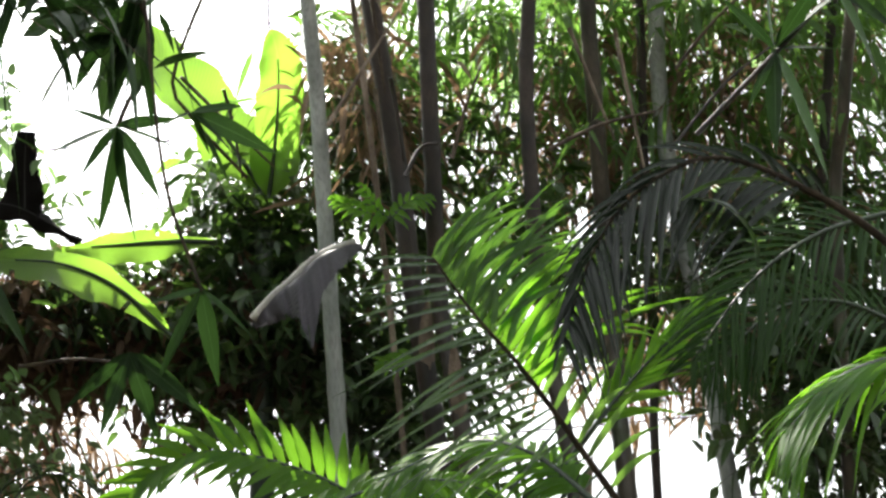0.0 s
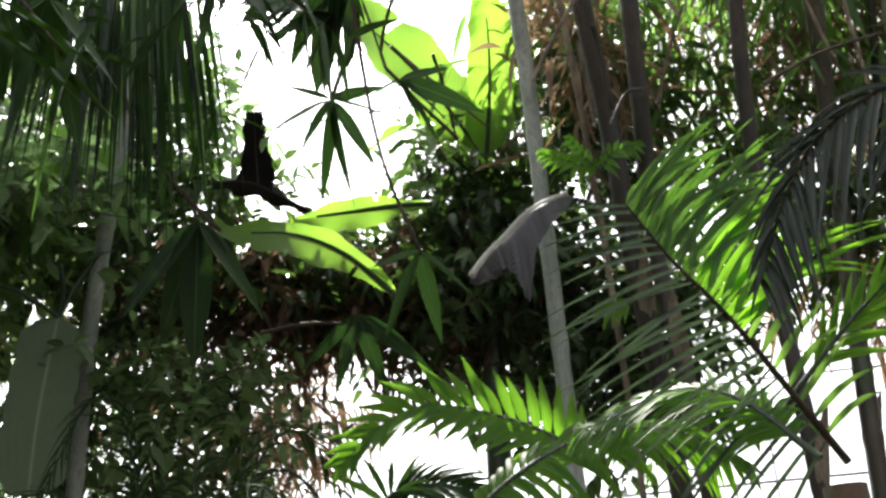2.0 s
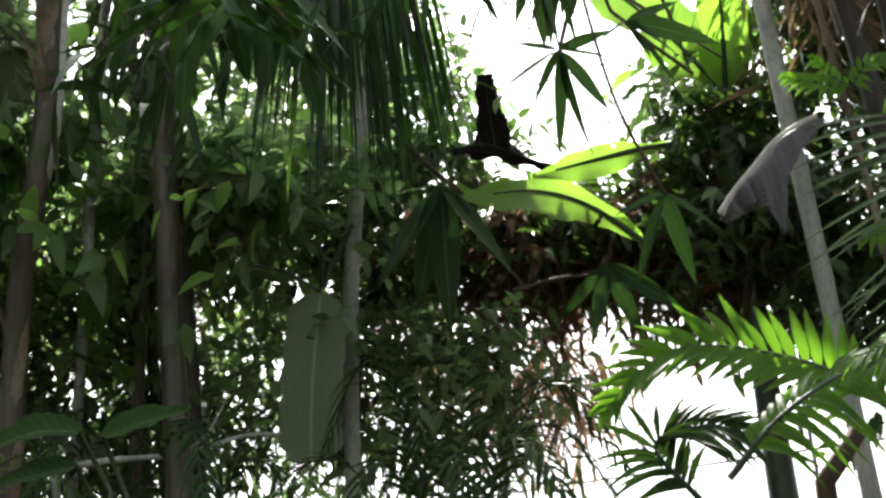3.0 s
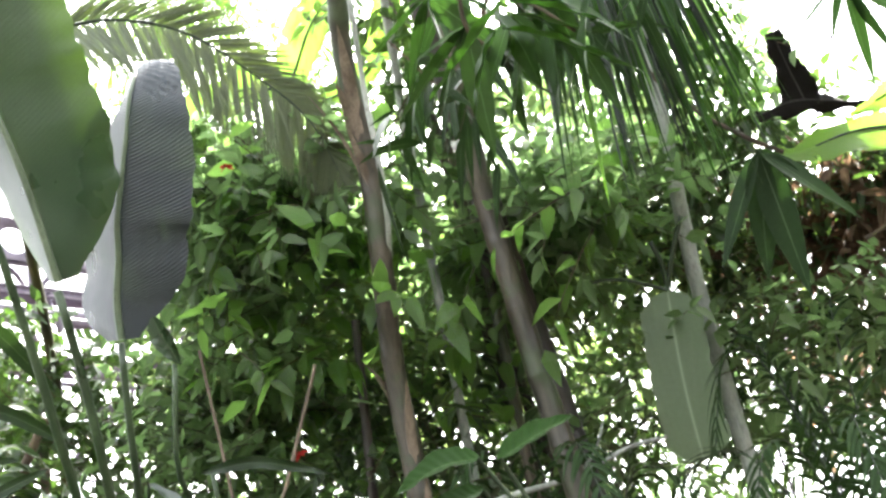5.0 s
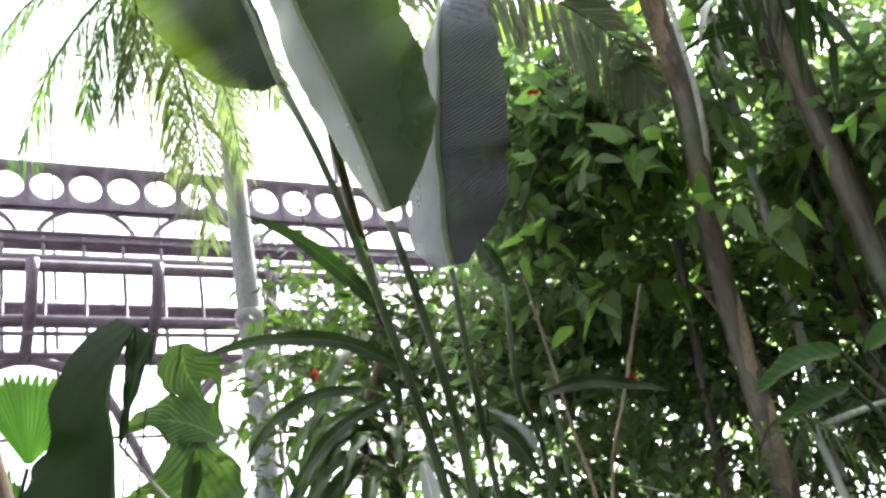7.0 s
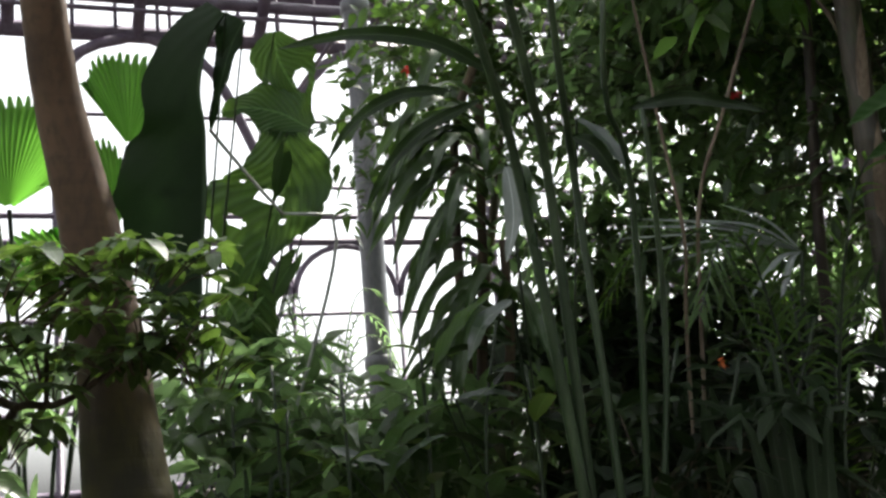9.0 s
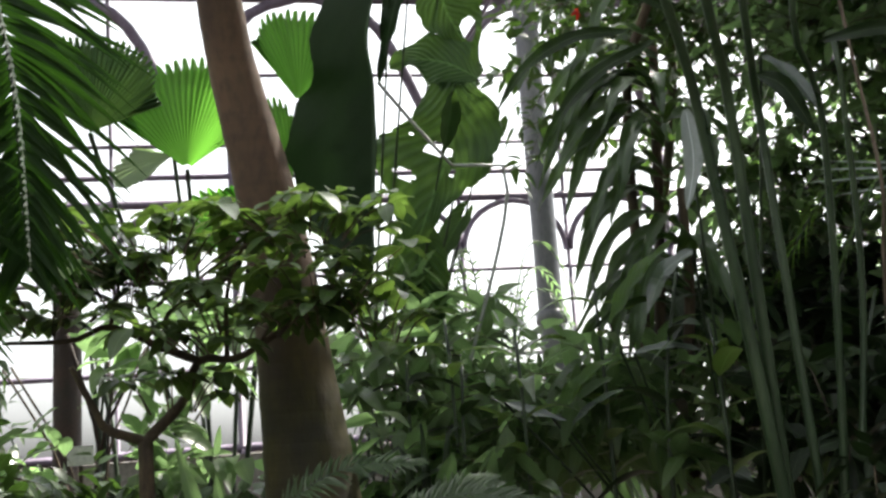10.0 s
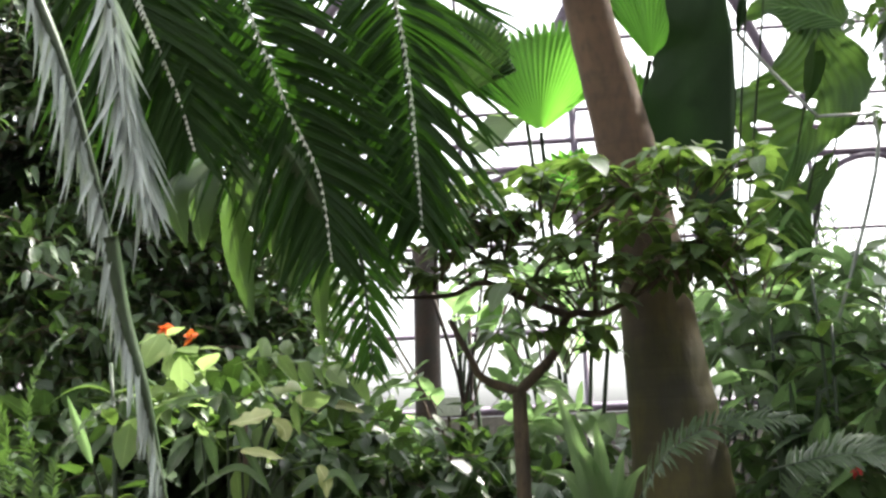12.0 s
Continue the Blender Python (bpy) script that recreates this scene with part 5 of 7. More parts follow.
def paddle_leaf(line, left, right, tilt_left, tilt_right, mat, seed, ripple=0.0032, ribs=85):
    """A great leaf on its midrib: half widths from stalk to tip, and the slopes at which each half falls back."""
    r = np.random.default_rng(seed)
    rows, cols = 220, 12
    p = smooth_line(line, rows)
    t = unit(np.gradient(p, axis=0))
    side = unit(np.cross(t, np.array([0.8, -0.58, -0.1])))
    norm = np.cross(side, t)
    s = np.linspace(0, 1, rows)
    lw, rw = (np.interp(s, np.linspace(0, 1, len(q)), q) for q in (left, right))
    soft = np.hanning(17) / np.hanning(17).sum()
    lw, rw = (np.convolve(np.pad(q, 8, mode="edge"), soft, "valid") for q in (lw, rw))
    tl, tr = (np.interp(s, np.linspace(0, 1, len(q)), q) for q in (tilt_left, tilt_right))
    u = np.linspace(-1, 1, cols * 2 + 1)
    half = np.where(u[None] < 0, lw[:, None], rw[:, None])
    nick = 1 + 0.02 * np.sin(s * 41 + r.uniform(0, 6))[:, None] * (u ** 2)[None] + 0.012 * np.sin(s * 97 + r.uniform(0, 6))[:, None] * (u ** 4)[None]
    back = np.where(u[None] < 0, tl[:, None], tr[:, None]) * np.abs(u)[None] ** 1.15 * half
    back = back + 0.02 * half * np.sin(s * 15 + r.uniform(0, 6))[:, None] * (u ** 2)[None]
    fine = ripple * np.sin((s[:, None] + 0.05 * np.abs(u)[None]) * ribs * 6.283) * np.minimum(1, np.abs(u) * 3)[None] * (0.5 + 0.5 * np.sin(s * 9 + u.mean()))[:, None]
    v = p[:, None] + side[:, None] * (u[None] * half * nick)[..., None] - norm[:, None] * (back - fine)[..., None]
    c = len(u)
    i, j = np.meshgrid(np.arange(rows - 1), np.arange(c - 1), indexing="ij")
    quads = np.stack([i * c + j, i * c + j + 1, (i + 1) * c + j + 1, (i + 1) * c + j], -1)
    leaf = part("paddle_leaf", Buf().add(v, quads, np.stack(np.meshgrid(s, u, indexing="ij")[::-1], -1)), mat, strel)
    b = Buf()
    tube(b, p[:205] + norm[:205] * 0.004, np.linspace(0.015, 0.004, 205), 8)
    part("midrib", b, PADDLE_RIB, leaf, "pale ridged midrib")


paddle_leaf([(-3.27, 1.58, 3.27), (-3.22, 1.52, 3.39), (-3.16, 1.44, 3.56), (-3.10, 1.35, 3.72), (-3.05, 1.26, 3.88), (-2.99, 1.18, 4.04), (-2.94, 1.10, 4.18), (-2.90, 1.02, 4.35), (-2.88, 0.94, 4.54)], (0.03, 0.085, 0.105, 0.12, 0.125, 0.12, 0.1, 0.08, 0.06, 0.05, 0.04), (0.06, 0.22, 0.3, 0.335, 0.345, 0.345, 0.345, 0.345, 0.33, 0.29, 0.2), (2.0, 2.3, 2.4, 2.4, 2.3, 1.8, 1.4, 1.2), (0.55, 0.4, 0.3, 0.25, 0.25), PADDLE, 3, 0.0012)
paddle_leaf([(-3.40, 1.87, 3.13), (-3.35, 1.84, 3.26), (-3.27, 1.82, 3.39), (-3.20, 1.79, 3.51), (-3.12, 1.78, 3.64), (-3.04, 1.77, 3.77), (-2.99, 1.77, 3.90), (-3.00, 1.81, 4.03), (-3.07, 1.87, 4.16), (-3.18, 1.94, 4.27)], (0.06, 0.19, 0.21, 0.2, 0.19, 0.175, 0.16, 0.145, 0.13, 0.125, 0.12, 0.1), (0.06, 0.19, 0.235, 0.255, 0.265, 0.26, 0.245, 0.22, 0.185, 0.16, 0.14, 0.1), (1.8, 2.0, 2.1, 2.1), (0.15, 0.1, 0.1), PADDLE_BLUE, 4, 0.0035, 95)
paddle_leaf([(-3.14, 1.18, 3.69), (-3.12, 1.15, 3.75), (-3.10, 1.12, 3.82), (-3.07, 1.08, 3.91), (-3.04, 1.02, 4.02), (-3.01, 0.96, 4.15), (-2.97, 0.88, 4.31)], (0.07, 0.23, 0.29, 0.32, 0.34, 0.36, 0.37, 0.36), (0.008, 0.02, 0.024, 0.024), (0.35, 0.3, 0.3), (1.4, 1.5), PADDLE_EDGE, 5)
b = Buf()
blade(b, [(-3.30, 1.95, 3.19), (-3.31, 2.00, 3.10), (-3.32, 2.06, 3.01)], 0.08, (0.4, -0.8, 0.3), shape="ovate", cup=0.3)
part("young_leaf", b, PADDLE, strel)

# arching cycad-like frond over the shrubs
arch = thing("arching_palm", (-4.14, 1.81, 5.07), "tall palm with an arching comb-like frond", "palm")
ARCH = [(-4.30, 1.86, 5.02), (-3.99, 2.09, 5.08), (-3.78, 2.28, 5.03), (-3.60, 2.51, 4.89), (-3.48, 2.77, 4.64), (-3.42, 3.00, 4.40), (-3.45, 3.18, 4.07)]
frond(arch, ARCH, 0.58, 130, 0.021, PALM_OLIVE, up=(0.5, -0.85, 0.2), angle=66, lift=0.0, sag=0.04, seed=51, start=0.16, ragged=0.02, one_side=1, singly=True)
frond(arch, ARCH, 0.36, 130, 0.02, PALM_OLIVE, up=(0.5, -0.85, 0.2), angle=46, lift=0.05, sag=0.04, seed=59, start=0.16, ragged=0.02, one_side=-1, singly=True)
b = Buf()
tube(b, smooth_line([(-4.30, 1.86, 5.02), (-4.97, 2.20, 4.82), (-6.19, 2.95, 3.67), (-6.56, 2.88, 2.38)], 16), 0.03, 8)
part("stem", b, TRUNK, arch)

behind = thing("banana_plant", (-6.05, 4.22, 3.27), "banana plant with lime-green leaves lit from behind", "banana plant")
behind.location.z = 0
b = Buf()
tube(b, smooth_line([tuple(behind.location), (-5.46, 4.23, 4.58), (-4.76, 4.03, 5.74)], 12), np.linspace(0.09, 0.04, 12), 10)
part("stem", b, STEM, behind)
for line, w in (([(-4.76, 4.03, 5.74), (-4.43, 4.04, 6.06), (-4.16, 4.12, 6.24), (-3.87, 4.13, 6.46)], 0.42), ([(-4.77, 4.26, 5.69), (-4.51, 4.44, 5.77), (-4.25, 4.51, 5.96), (-3.99, 4.43, 6.26)], 0.3), ([(-4.70, 3.98, 5.69), (-4.86, 3.73, 5.73), (-5.08, 3.52, 5.66), (-5.27, 3.44, 5.51)], 0.34)):
    b = Buf()
    p = blade(b, line, w, (0.5, -0.8, 0.3), cup=0.08, wave=0.04, tears=2, seed=len(bpy.data.meshes))
    leaf = part("leaf", b, BANANA, behind)
    b = Buf()
    tube(b, p[:36], np.linspace(0.014, 0.005, 36), 6)
    part("midrib", b, STEM, leaf)

feather = thing("feather_palm", (-8.05, 2.66, 0.0), "tall palm with feathery hanging fronds before the glass", "palm")
# Paler PALM_HIGH paints the lit fronds, PALM_MID the dimmer ones.
frond(feather, [(-5.73, 1.34, 6.48), (-5.85, 1.58, 6.01), (-6.04, 1.75, 5.50), (-6.35, 1.87, 4.80)], 0.42, 60, 0.016, PALM_HIGH, up=(0.6, -0.6, 0.5), angle=62, lift=0.0, sag=0.7, seed=52, ragged=0.1, start=0.06, thick=0.014)
frond(feather, [(-5.58, 1.30, 6.34), (-5.85, 1.05, 6.10), (-6.12, 0.86, 5.83), (-6.42, 0.73, 5.42)], 0.5, 60, 0.016, PALM_MID, up=(0.6, -0.6, 0.5), angle=62, lift=0.0, sag=0.7, seed=53, ragged=0.1, start=0.06, thick=0.014)
frond(feather, [(-5.65, 1.32, 6.41), (-5.85, 1.21, 6.18), (-6.05, 1.13, 5.91), (-6.24, 1.10, 5.60)], 0.45, 60, 0.016, PALM_MID, up=(0.6, -0.6, 0.5), angle=62, lift=0.0, sag=0.7, seed=54, ragged=0.1, start=0.06, thick=0.014)
frond(feather, [(-6.29, 1.50, 6.93), (-6.30, 1.84, 6.55), (-6.40, 2.09, 6.11), (-6.61, 2.25, 5.55)], 0.42, 60, 0.016, PALM_HIGH, up=(0.6, -0.6, 0.5), angle=62, lift=0.0, sag=0.7, seed=55, ragged=0.1, start=0.06, thick=0.014)
frond(feather, [(-5.65, 1.32, 6.41), (-5.94, 0.86, 6.37), (-6.20, 0.62, 6.17), (-6.46, 0.48, 5.85)], 0.5, 60, 0.016, PALM_MID, up=(0.6, -0.6, 0.5), angle=62, lift=0.0, sag=0.7, seed=76, ragged=0.1, start=0.06, thick=0.014)
frond(feather, [(-6.04, 1.44, 6.76), (-6.20, 1.56, 6.33), (-6.35, 1.69, 5.93), (-6.55, 1.77, 5.47)], 0.4, 60, 0.016, PALM_HIGH, up=(0.6, -0.6, 0.5), angle=62, lift=0.0, sag=0.7, seed=77, ragged=0.1, start=0.06, thick=0.014)
frond(feather, [(-6.26, 1.52, 6.96), (-6.19, 1.90, 6.68), (-6.19, 2.20, 6.37), (-6.27, 2.47, 5.93)], 0.42, 60, 0.016, PALM_HIGH, up=(0.6, -0.6, 0.5), angle=62, lift=0.0, sag=0.7, seed=78, ragged=0.1, start=0.06, thick=0.014)
frond(feather, [(-5.73, 1.34, 6.48), (-5.89, 1.38, 6.15), (-6.05, 1.34, 5.90), (-6.22, 1.29, 5.65)], 0.4, 60, 0.016, PALM_HIGH, up=(0.6, -0.6, 0.5), angle=62, lift=0.0, sag=0.7, seed=79, ragged=0.1, start=0.06, thick=0.014)
b = Buf()
tube(b, smooth_line([(-8.05, 2.66, 0.0), (-8.05, 2.66, 4.0), (-8.0, 2.65, 7.4), (-7.2, 2.2, 7.9), (-5.81, 1.37, 6.55)], 24), np.linspace(0.055, 0.02, 24), 10)
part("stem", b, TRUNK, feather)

# dracaena with drooping strap leaves
drac = thing("dracaena", (-5.12, 2.22, 1.33), "dracaena with a thin cane and dark drooping strap leaves", "dracaena")
drac.location.z = 0
for i, (foot, tops) in enumerate((((-5.13, 2.20, 1.47), [(-5.02, 2.23, 2.41), (-4.83, 2.20, 3.12)]), ((-5.00, 2.26, 1.41), [(-4.94, 2.30, 1.98), (-4.87, 2.28, 2.46)]), ((-5.06, 2.13, 2.75), [(-4.81, 2.21, 3.36)]))):
    b = Buf()
    foot0 = (foot[0], foot[1], 0.0)
    line = smooth_line([foot0, foot, *tops], 16)
    tube(b, line, np.linspace(0.035, 0.022, 16), 10)
    cane = part("cane", b, TWIG, drac)
    r = np.random.default_rng(60 + i)
    for q in range(24 if i == 0 else 10):
        at = line[-1] - np.array([0, 0, r.uniform(0, 1.1 if i == 0 else 0.5)])
        az = r.uniform(0, 6.283) if q % 5 == 0 else r.normal(-1.5, 0.45)
        ln = r.uniform(0.45, 0.8)
        out = np.array([math.cos(az), math.sin(az), 0.0])
        fall = r.uniform(0.55, 1.05)
        b = Buf()
        blade(b, [at, at + out * ln * 0.3 + [0, 0, ln * 0.1], at + out * ln * 0.6 + [0, 0, -ln * 0.12 * fall], at + out * ln * 0.82 + [0, 0, -ln * 0.6 * fall]], r.uniform(0.06, 0.085), (0.55, 0.1, 0.8), shape="ovate", cup=0.2, wave=0.16, rows=30, cols=3, seed=q)
        part("leaf", b, LEAF_DARK, drac)
for line, w in (([(-3.69, 1.74, 3.03), (-3.64, 1.54, 3.20), (-3.62, 1.35, 3.34), (-3.62, 1.15, 3.43)], 0.09), ([(-3.79, 1.83, 2.86), (-3.81, 1.57, 2.99), (-3.89, 1.28, 3.03), (-4.01, 1.01, 3.00)], 0.085), ([(-3.94, 1.70, 2.85), (-4.04, 1.52, 2.86), (-4.13, 1.35, 2.77), (-4.22, 1.24, 2.61)], 0.07), ([(-3.67, 2.30, 2.71), (-3.48, 2.42, 2.69), (-3.41, 2.57, 2.65), (-3.32, 2.69, 2.59)], 0.07), ([(-3.91, 1.80, 2.81), (-4.02, 1.59, 2.71), (-4.11, 1.46, 2.57), (-4.24, 1.39, 2.41)], 0.07), ([(-3.81, 2.12, 2.64), (-3.75, 2.19, 2.57), (-3.73, 2.28, 2.39)], 0.09)):
    b = Buf()
    blade(b, line, w * 0.75, (0.75, -0.6, -0.05), shape="ovate", cup=0.2, rows=24, cols=3, wave=0.1)
    part("leaf", b, LEAF_SHADE_DARK, drac)

# ---- west side: palm trunk, fan palm, elephant ears ----
tall = thing("palm_tree", (-4.43, 0.53, 0.86), "stout palm trunk, tan above and swollen mossy green below", "palm")
tall.location.z = 0
line = smooth_line([tuple(tall.location), (-4.45, 0.51, 1.07), (-4.46, 0.47, 1.61), (-4.43, 0.43, 2.03), (-4.35, 0.36, 2.44), (-4.21, 0.25, 2.90), (-3.94, 0.17, 3.47)], 90)
rad = np.interp(np.linspace(0, 1, 90), [0, 0.2, 0.34, 0.5, 0.62, 0.8, 1.0], [0.225, 0.205, 0.175, 0.135, 0.118, 0.086, 0.07])
rad = rad * (1 + 0.018 * (np.arange(90) % 5 == 0))
b = Buf()
tube(b, line, rad, 28)
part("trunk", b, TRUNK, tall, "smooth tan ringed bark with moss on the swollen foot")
for k in (40, 46, 51, 57, 62, 68, 75, 82):
    b = Buf()
    tube(b, line[k:k + 3], rad[k:k + 3] * [0.995, 1.008, 0.995], 28, False)
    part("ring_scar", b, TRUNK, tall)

fan = thing("fan_palm", (-6.27, 0.19, 1.91), "fan palm with round pleated bright green leaves", "palm")
fan.location.z = 0


def pleated(base, radius, middle, half_angle, face, mat, seed=1, folds=34):
    """A round pleated leaf with a toothed edge and its stalk."""
    r = np.random.default_rng(seed)
    base, middle, face = np.asarray(base, float), unit(middle), np.asarray(face, float)
    side = unit(np.cross(middle, face))
    nrm = np.cross(side, middle)
    a = np.linspace(-half_angle, half_angle, folds * 4 + 1)
    rr = np.linspace(0.04, 1, 12)
    tooth = (1 - 0.09 * (np.arange(len(a)) % 4 == 2)) * (1 - 0.72 * np.abs(a / half_angle) ** 4) * (1 + 0.015 * r.normal(0, 1, len(a)))
    rad = radius * (rr[:, None] * (1 + (tooth - 1)[None] * np.clip(rr[:, None] * 4 - 3, 0, 1))) * (1 + 0.02 * np.sin(a * 5))[None]
    pleat = 0.03 * radius * ((np.arange(len(a)) % 4 == 0) * 1.0 - (np.arange(len(a)) % 4 == 2))[None] * rr[:, None]
    cup = (0.22 * np.abs(a)[None] * rr[:, None] * radius) + 0.12 * radius * (rr[:, None] ** 2) * np.cos(a * 0.8)[None] * -1
    v = base + (np.cos(a)[None] * rad)[..., None] * middle + (np.sin(a)[None] * rad)[..., None] * side + (pleat + cup)[..., None] * nrm
    c = len(a)
    i, j = np.meshgrid(np.arange(11), np.arange(c - 1), indexing="ij")
    f = np.stack([i * c + j, i * c + j + 1, (i + 1) * c + j + 1, (i + 1) * c + j], -1)
    uv = np.stack([np.full((12, c), 0.5), np.broadcast_to((a / 2.2 + 0.5)[None], (12, c))], -1)
    leaf = part("fan_leaf", Buf().add(v, f, uv), mat, fan)
    b = Buf()
    tube(b, smooth_line([base, base * 0.5 + np.array(fan.location) * 0.5 + np.array([0, 0, 0.5]), tuple(fan.location)], 16), 0.012, 6)
    part("stalk", b, STEM, leaf)


U, S = np.array([0, 0, 1.0]), np.array([0.1, 1.0, 0.0])
pleated((-5.93, 0.09, 2.86), 0.62, U + S * 0.12, 1.02, (0.9, -0.25, 0.3), FAN, 1, 28)
pleated((-5.61, 0.64, 3.11), 0.5, U + S * 0.05, 0.75, (0.9, 0.15, 0.25), FAN, 2, 18)
pleated((-6.35, 0.65, 2.84), 0.55, U * 0.9 - S * 0.3, 0.5, (0.9, -0.2, 0.3), FAN, 6, 16)
pleated((-6.28, 0.02, 3.03), 0.35, -U * 0.35 - S, 0.7, (0.8, -0.2, 0.7), HANGING, 3, 12)
pleated((-5.66, -0.36, 2.98), 0.5, U + S * 0.1, 1.1, (0.9, 0.2, 0.2), EAR_LIT, 4)
pleated((-6.36, 0.43, 2.62), 0.4, U * 0.3 - S, 0.9, (0.9, -0.2, 0.4), FAN, 5, 16)

ear = thing("elephant_ear", (-5.54, 0.72, 1.19), "elephant-ear plant with huge dark leaves, some torn and holed", "plant")
ear.location.z = 0


def ear_leaf(line, w, face, more):
    """One elephant-ear leaf with its stalk down to the plant's foot."""
    b = Buf()
    p = blade(b, line, w, face, rows=48, cols=14, seed=len(bpy.data.meshes), **{"wave": 0.04, **more})
    # Leaves of width 0.52 take the shaded tone, the others the lit one.
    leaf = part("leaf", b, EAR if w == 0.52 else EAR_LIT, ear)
    b = Buf()
    tube(b, smooth_line([p[0], p[0] * 0.6 + np.array(ear.location) * 0.4 + np.array([-0.25, 0.05, 0.1]), tuple(ear.location)], 16), np.linspace(0.004, 0.01, 16), 8)
    part("stalk", b, STEM, leaf)


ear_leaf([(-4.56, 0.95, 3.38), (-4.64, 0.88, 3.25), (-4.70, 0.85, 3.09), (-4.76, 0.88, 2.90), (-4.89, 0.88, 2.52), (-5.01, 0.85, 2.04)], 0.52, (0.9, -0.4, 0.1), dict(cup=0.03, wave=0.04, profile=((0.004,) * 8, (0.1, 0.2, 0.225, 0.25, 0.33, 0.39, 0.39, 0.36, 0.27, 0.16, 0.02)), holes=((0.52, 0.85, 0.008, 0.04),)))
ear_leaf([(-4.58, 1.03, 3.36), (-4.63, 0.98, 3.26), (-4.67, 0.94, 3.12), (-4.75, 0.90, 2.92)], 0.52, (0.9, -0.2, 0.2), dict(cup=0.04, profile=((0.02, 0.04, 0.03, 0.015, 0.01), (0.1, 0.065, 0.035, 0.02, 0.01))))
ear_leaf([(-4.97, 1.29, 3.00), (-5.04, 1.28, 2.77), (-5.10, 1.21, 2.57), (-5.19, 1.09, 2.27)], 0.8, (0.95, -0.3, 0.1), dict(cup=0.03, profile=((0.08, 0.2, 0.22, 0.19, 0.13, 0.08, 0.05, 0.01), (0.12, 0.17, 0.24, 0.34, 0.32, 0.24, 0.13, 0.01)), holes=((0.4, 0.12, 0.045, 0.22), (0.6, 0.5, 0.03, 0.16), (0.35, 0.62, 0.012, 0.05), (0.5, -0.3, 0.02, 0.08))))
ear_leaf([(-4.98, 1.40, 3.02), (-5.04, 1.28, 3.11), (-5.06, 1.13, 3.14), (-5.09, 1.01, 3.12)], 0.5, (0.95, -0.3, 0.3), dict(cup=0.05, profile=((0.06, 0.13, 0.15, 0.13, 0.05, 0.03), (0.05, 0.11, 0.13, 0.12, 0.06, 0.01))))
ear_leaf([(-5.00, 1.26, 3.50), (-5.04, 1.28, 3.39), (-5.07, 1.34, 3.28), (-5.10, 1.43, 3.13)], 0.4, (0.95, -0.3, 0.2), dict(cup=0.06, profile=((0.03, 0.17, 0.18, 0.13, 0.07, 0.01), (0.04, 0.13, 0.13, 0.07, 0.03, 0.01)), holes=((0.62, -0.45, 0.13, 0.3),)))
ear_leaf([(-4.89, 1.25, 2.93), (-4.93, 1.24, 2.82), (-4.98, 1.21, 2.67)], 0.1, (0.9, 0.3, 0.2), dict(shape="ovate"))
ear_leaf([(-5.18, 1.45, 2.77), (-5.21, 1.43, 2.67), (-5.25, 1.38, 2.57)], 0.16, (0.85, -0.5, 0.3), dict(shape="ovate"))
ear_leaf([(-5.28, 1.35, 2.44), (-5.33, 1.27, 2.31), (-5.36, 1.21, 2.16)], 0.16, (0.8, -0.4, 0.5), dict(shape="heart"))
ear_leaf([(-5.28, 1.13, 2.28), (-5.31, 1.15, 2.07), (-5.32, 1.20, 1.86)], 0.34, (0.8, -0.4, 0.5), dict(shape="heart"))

b = Buf()
tube(b, smooth_line([(-4.73, 0.89, 2.92), (-4.78, 1.05, 2.74), (-4.84, 1.22, 2.57), (-4.89, 1.44, 2.34), tuple(ear.location)], 30), 0.008, 8)
part("stalk", b, CULM_PALE, ear, "pale slanting leaf stalk")

# branching shrub before the trunk
shrub = thing("shrub", (-4.07, -0.08, 0.91), "open shrub with a forked trunk and small glossy leaves", "shrub")
shrub.location.z = 0
for line, r0, r1 in (
    ([tuple(shrub.location), (-4.09, -0.07, 1.12), (-4.10, -0.07, 1.48)], 0.03, 0.026),
    ([(-4.10, -0.07, 1.48), (-4.09, -0.19, 1.53), (-4.09, -0.23, 1.60), (-4.12, -0.30, 1.74)], 0.018, 0.01),
    ([(-4.10, -0.07, 1.48), (-4.09, 0.06, 1.61), (-4.03, 0.11, 1.73), (-3.97, 0.24, 1.73), (-3.94, 0.43, 1.84)], 0.02, 0.008),
    ([(-4.03, 0.11, 1.73), (-4.08, -0.00, 1.78), (-4.07, -0.17, 1.86), (-4.06, -0.29, 1.82), (-4.04, -0.50, 1.82)], 0.016, 0.006),
    ([(-4.08, -0.00, 1.78), (-4.07, 0.02, 1.90), (-4.05, 0.16, 1.96), (-4.03, 0.26, 2.05)], 0.01, 0.005),
    ([(-3.98, 0.20, 1.73), (-3.95, 0.21, 1.95), (-3.91, 0.28, 2.12)], 0.01, 0.005),
    ([(-4.07, -0.17, 1.86), (-4.05, -0.14, 2.00), (-4.02, -0.18, 2.13)], 0.008, 0.004),
):
    b = Buf()
    tube(b, smooth_line(line, 18), np.linspace(r0, r1, 18), 8)
    part("branch", b, TWIG, shrub)
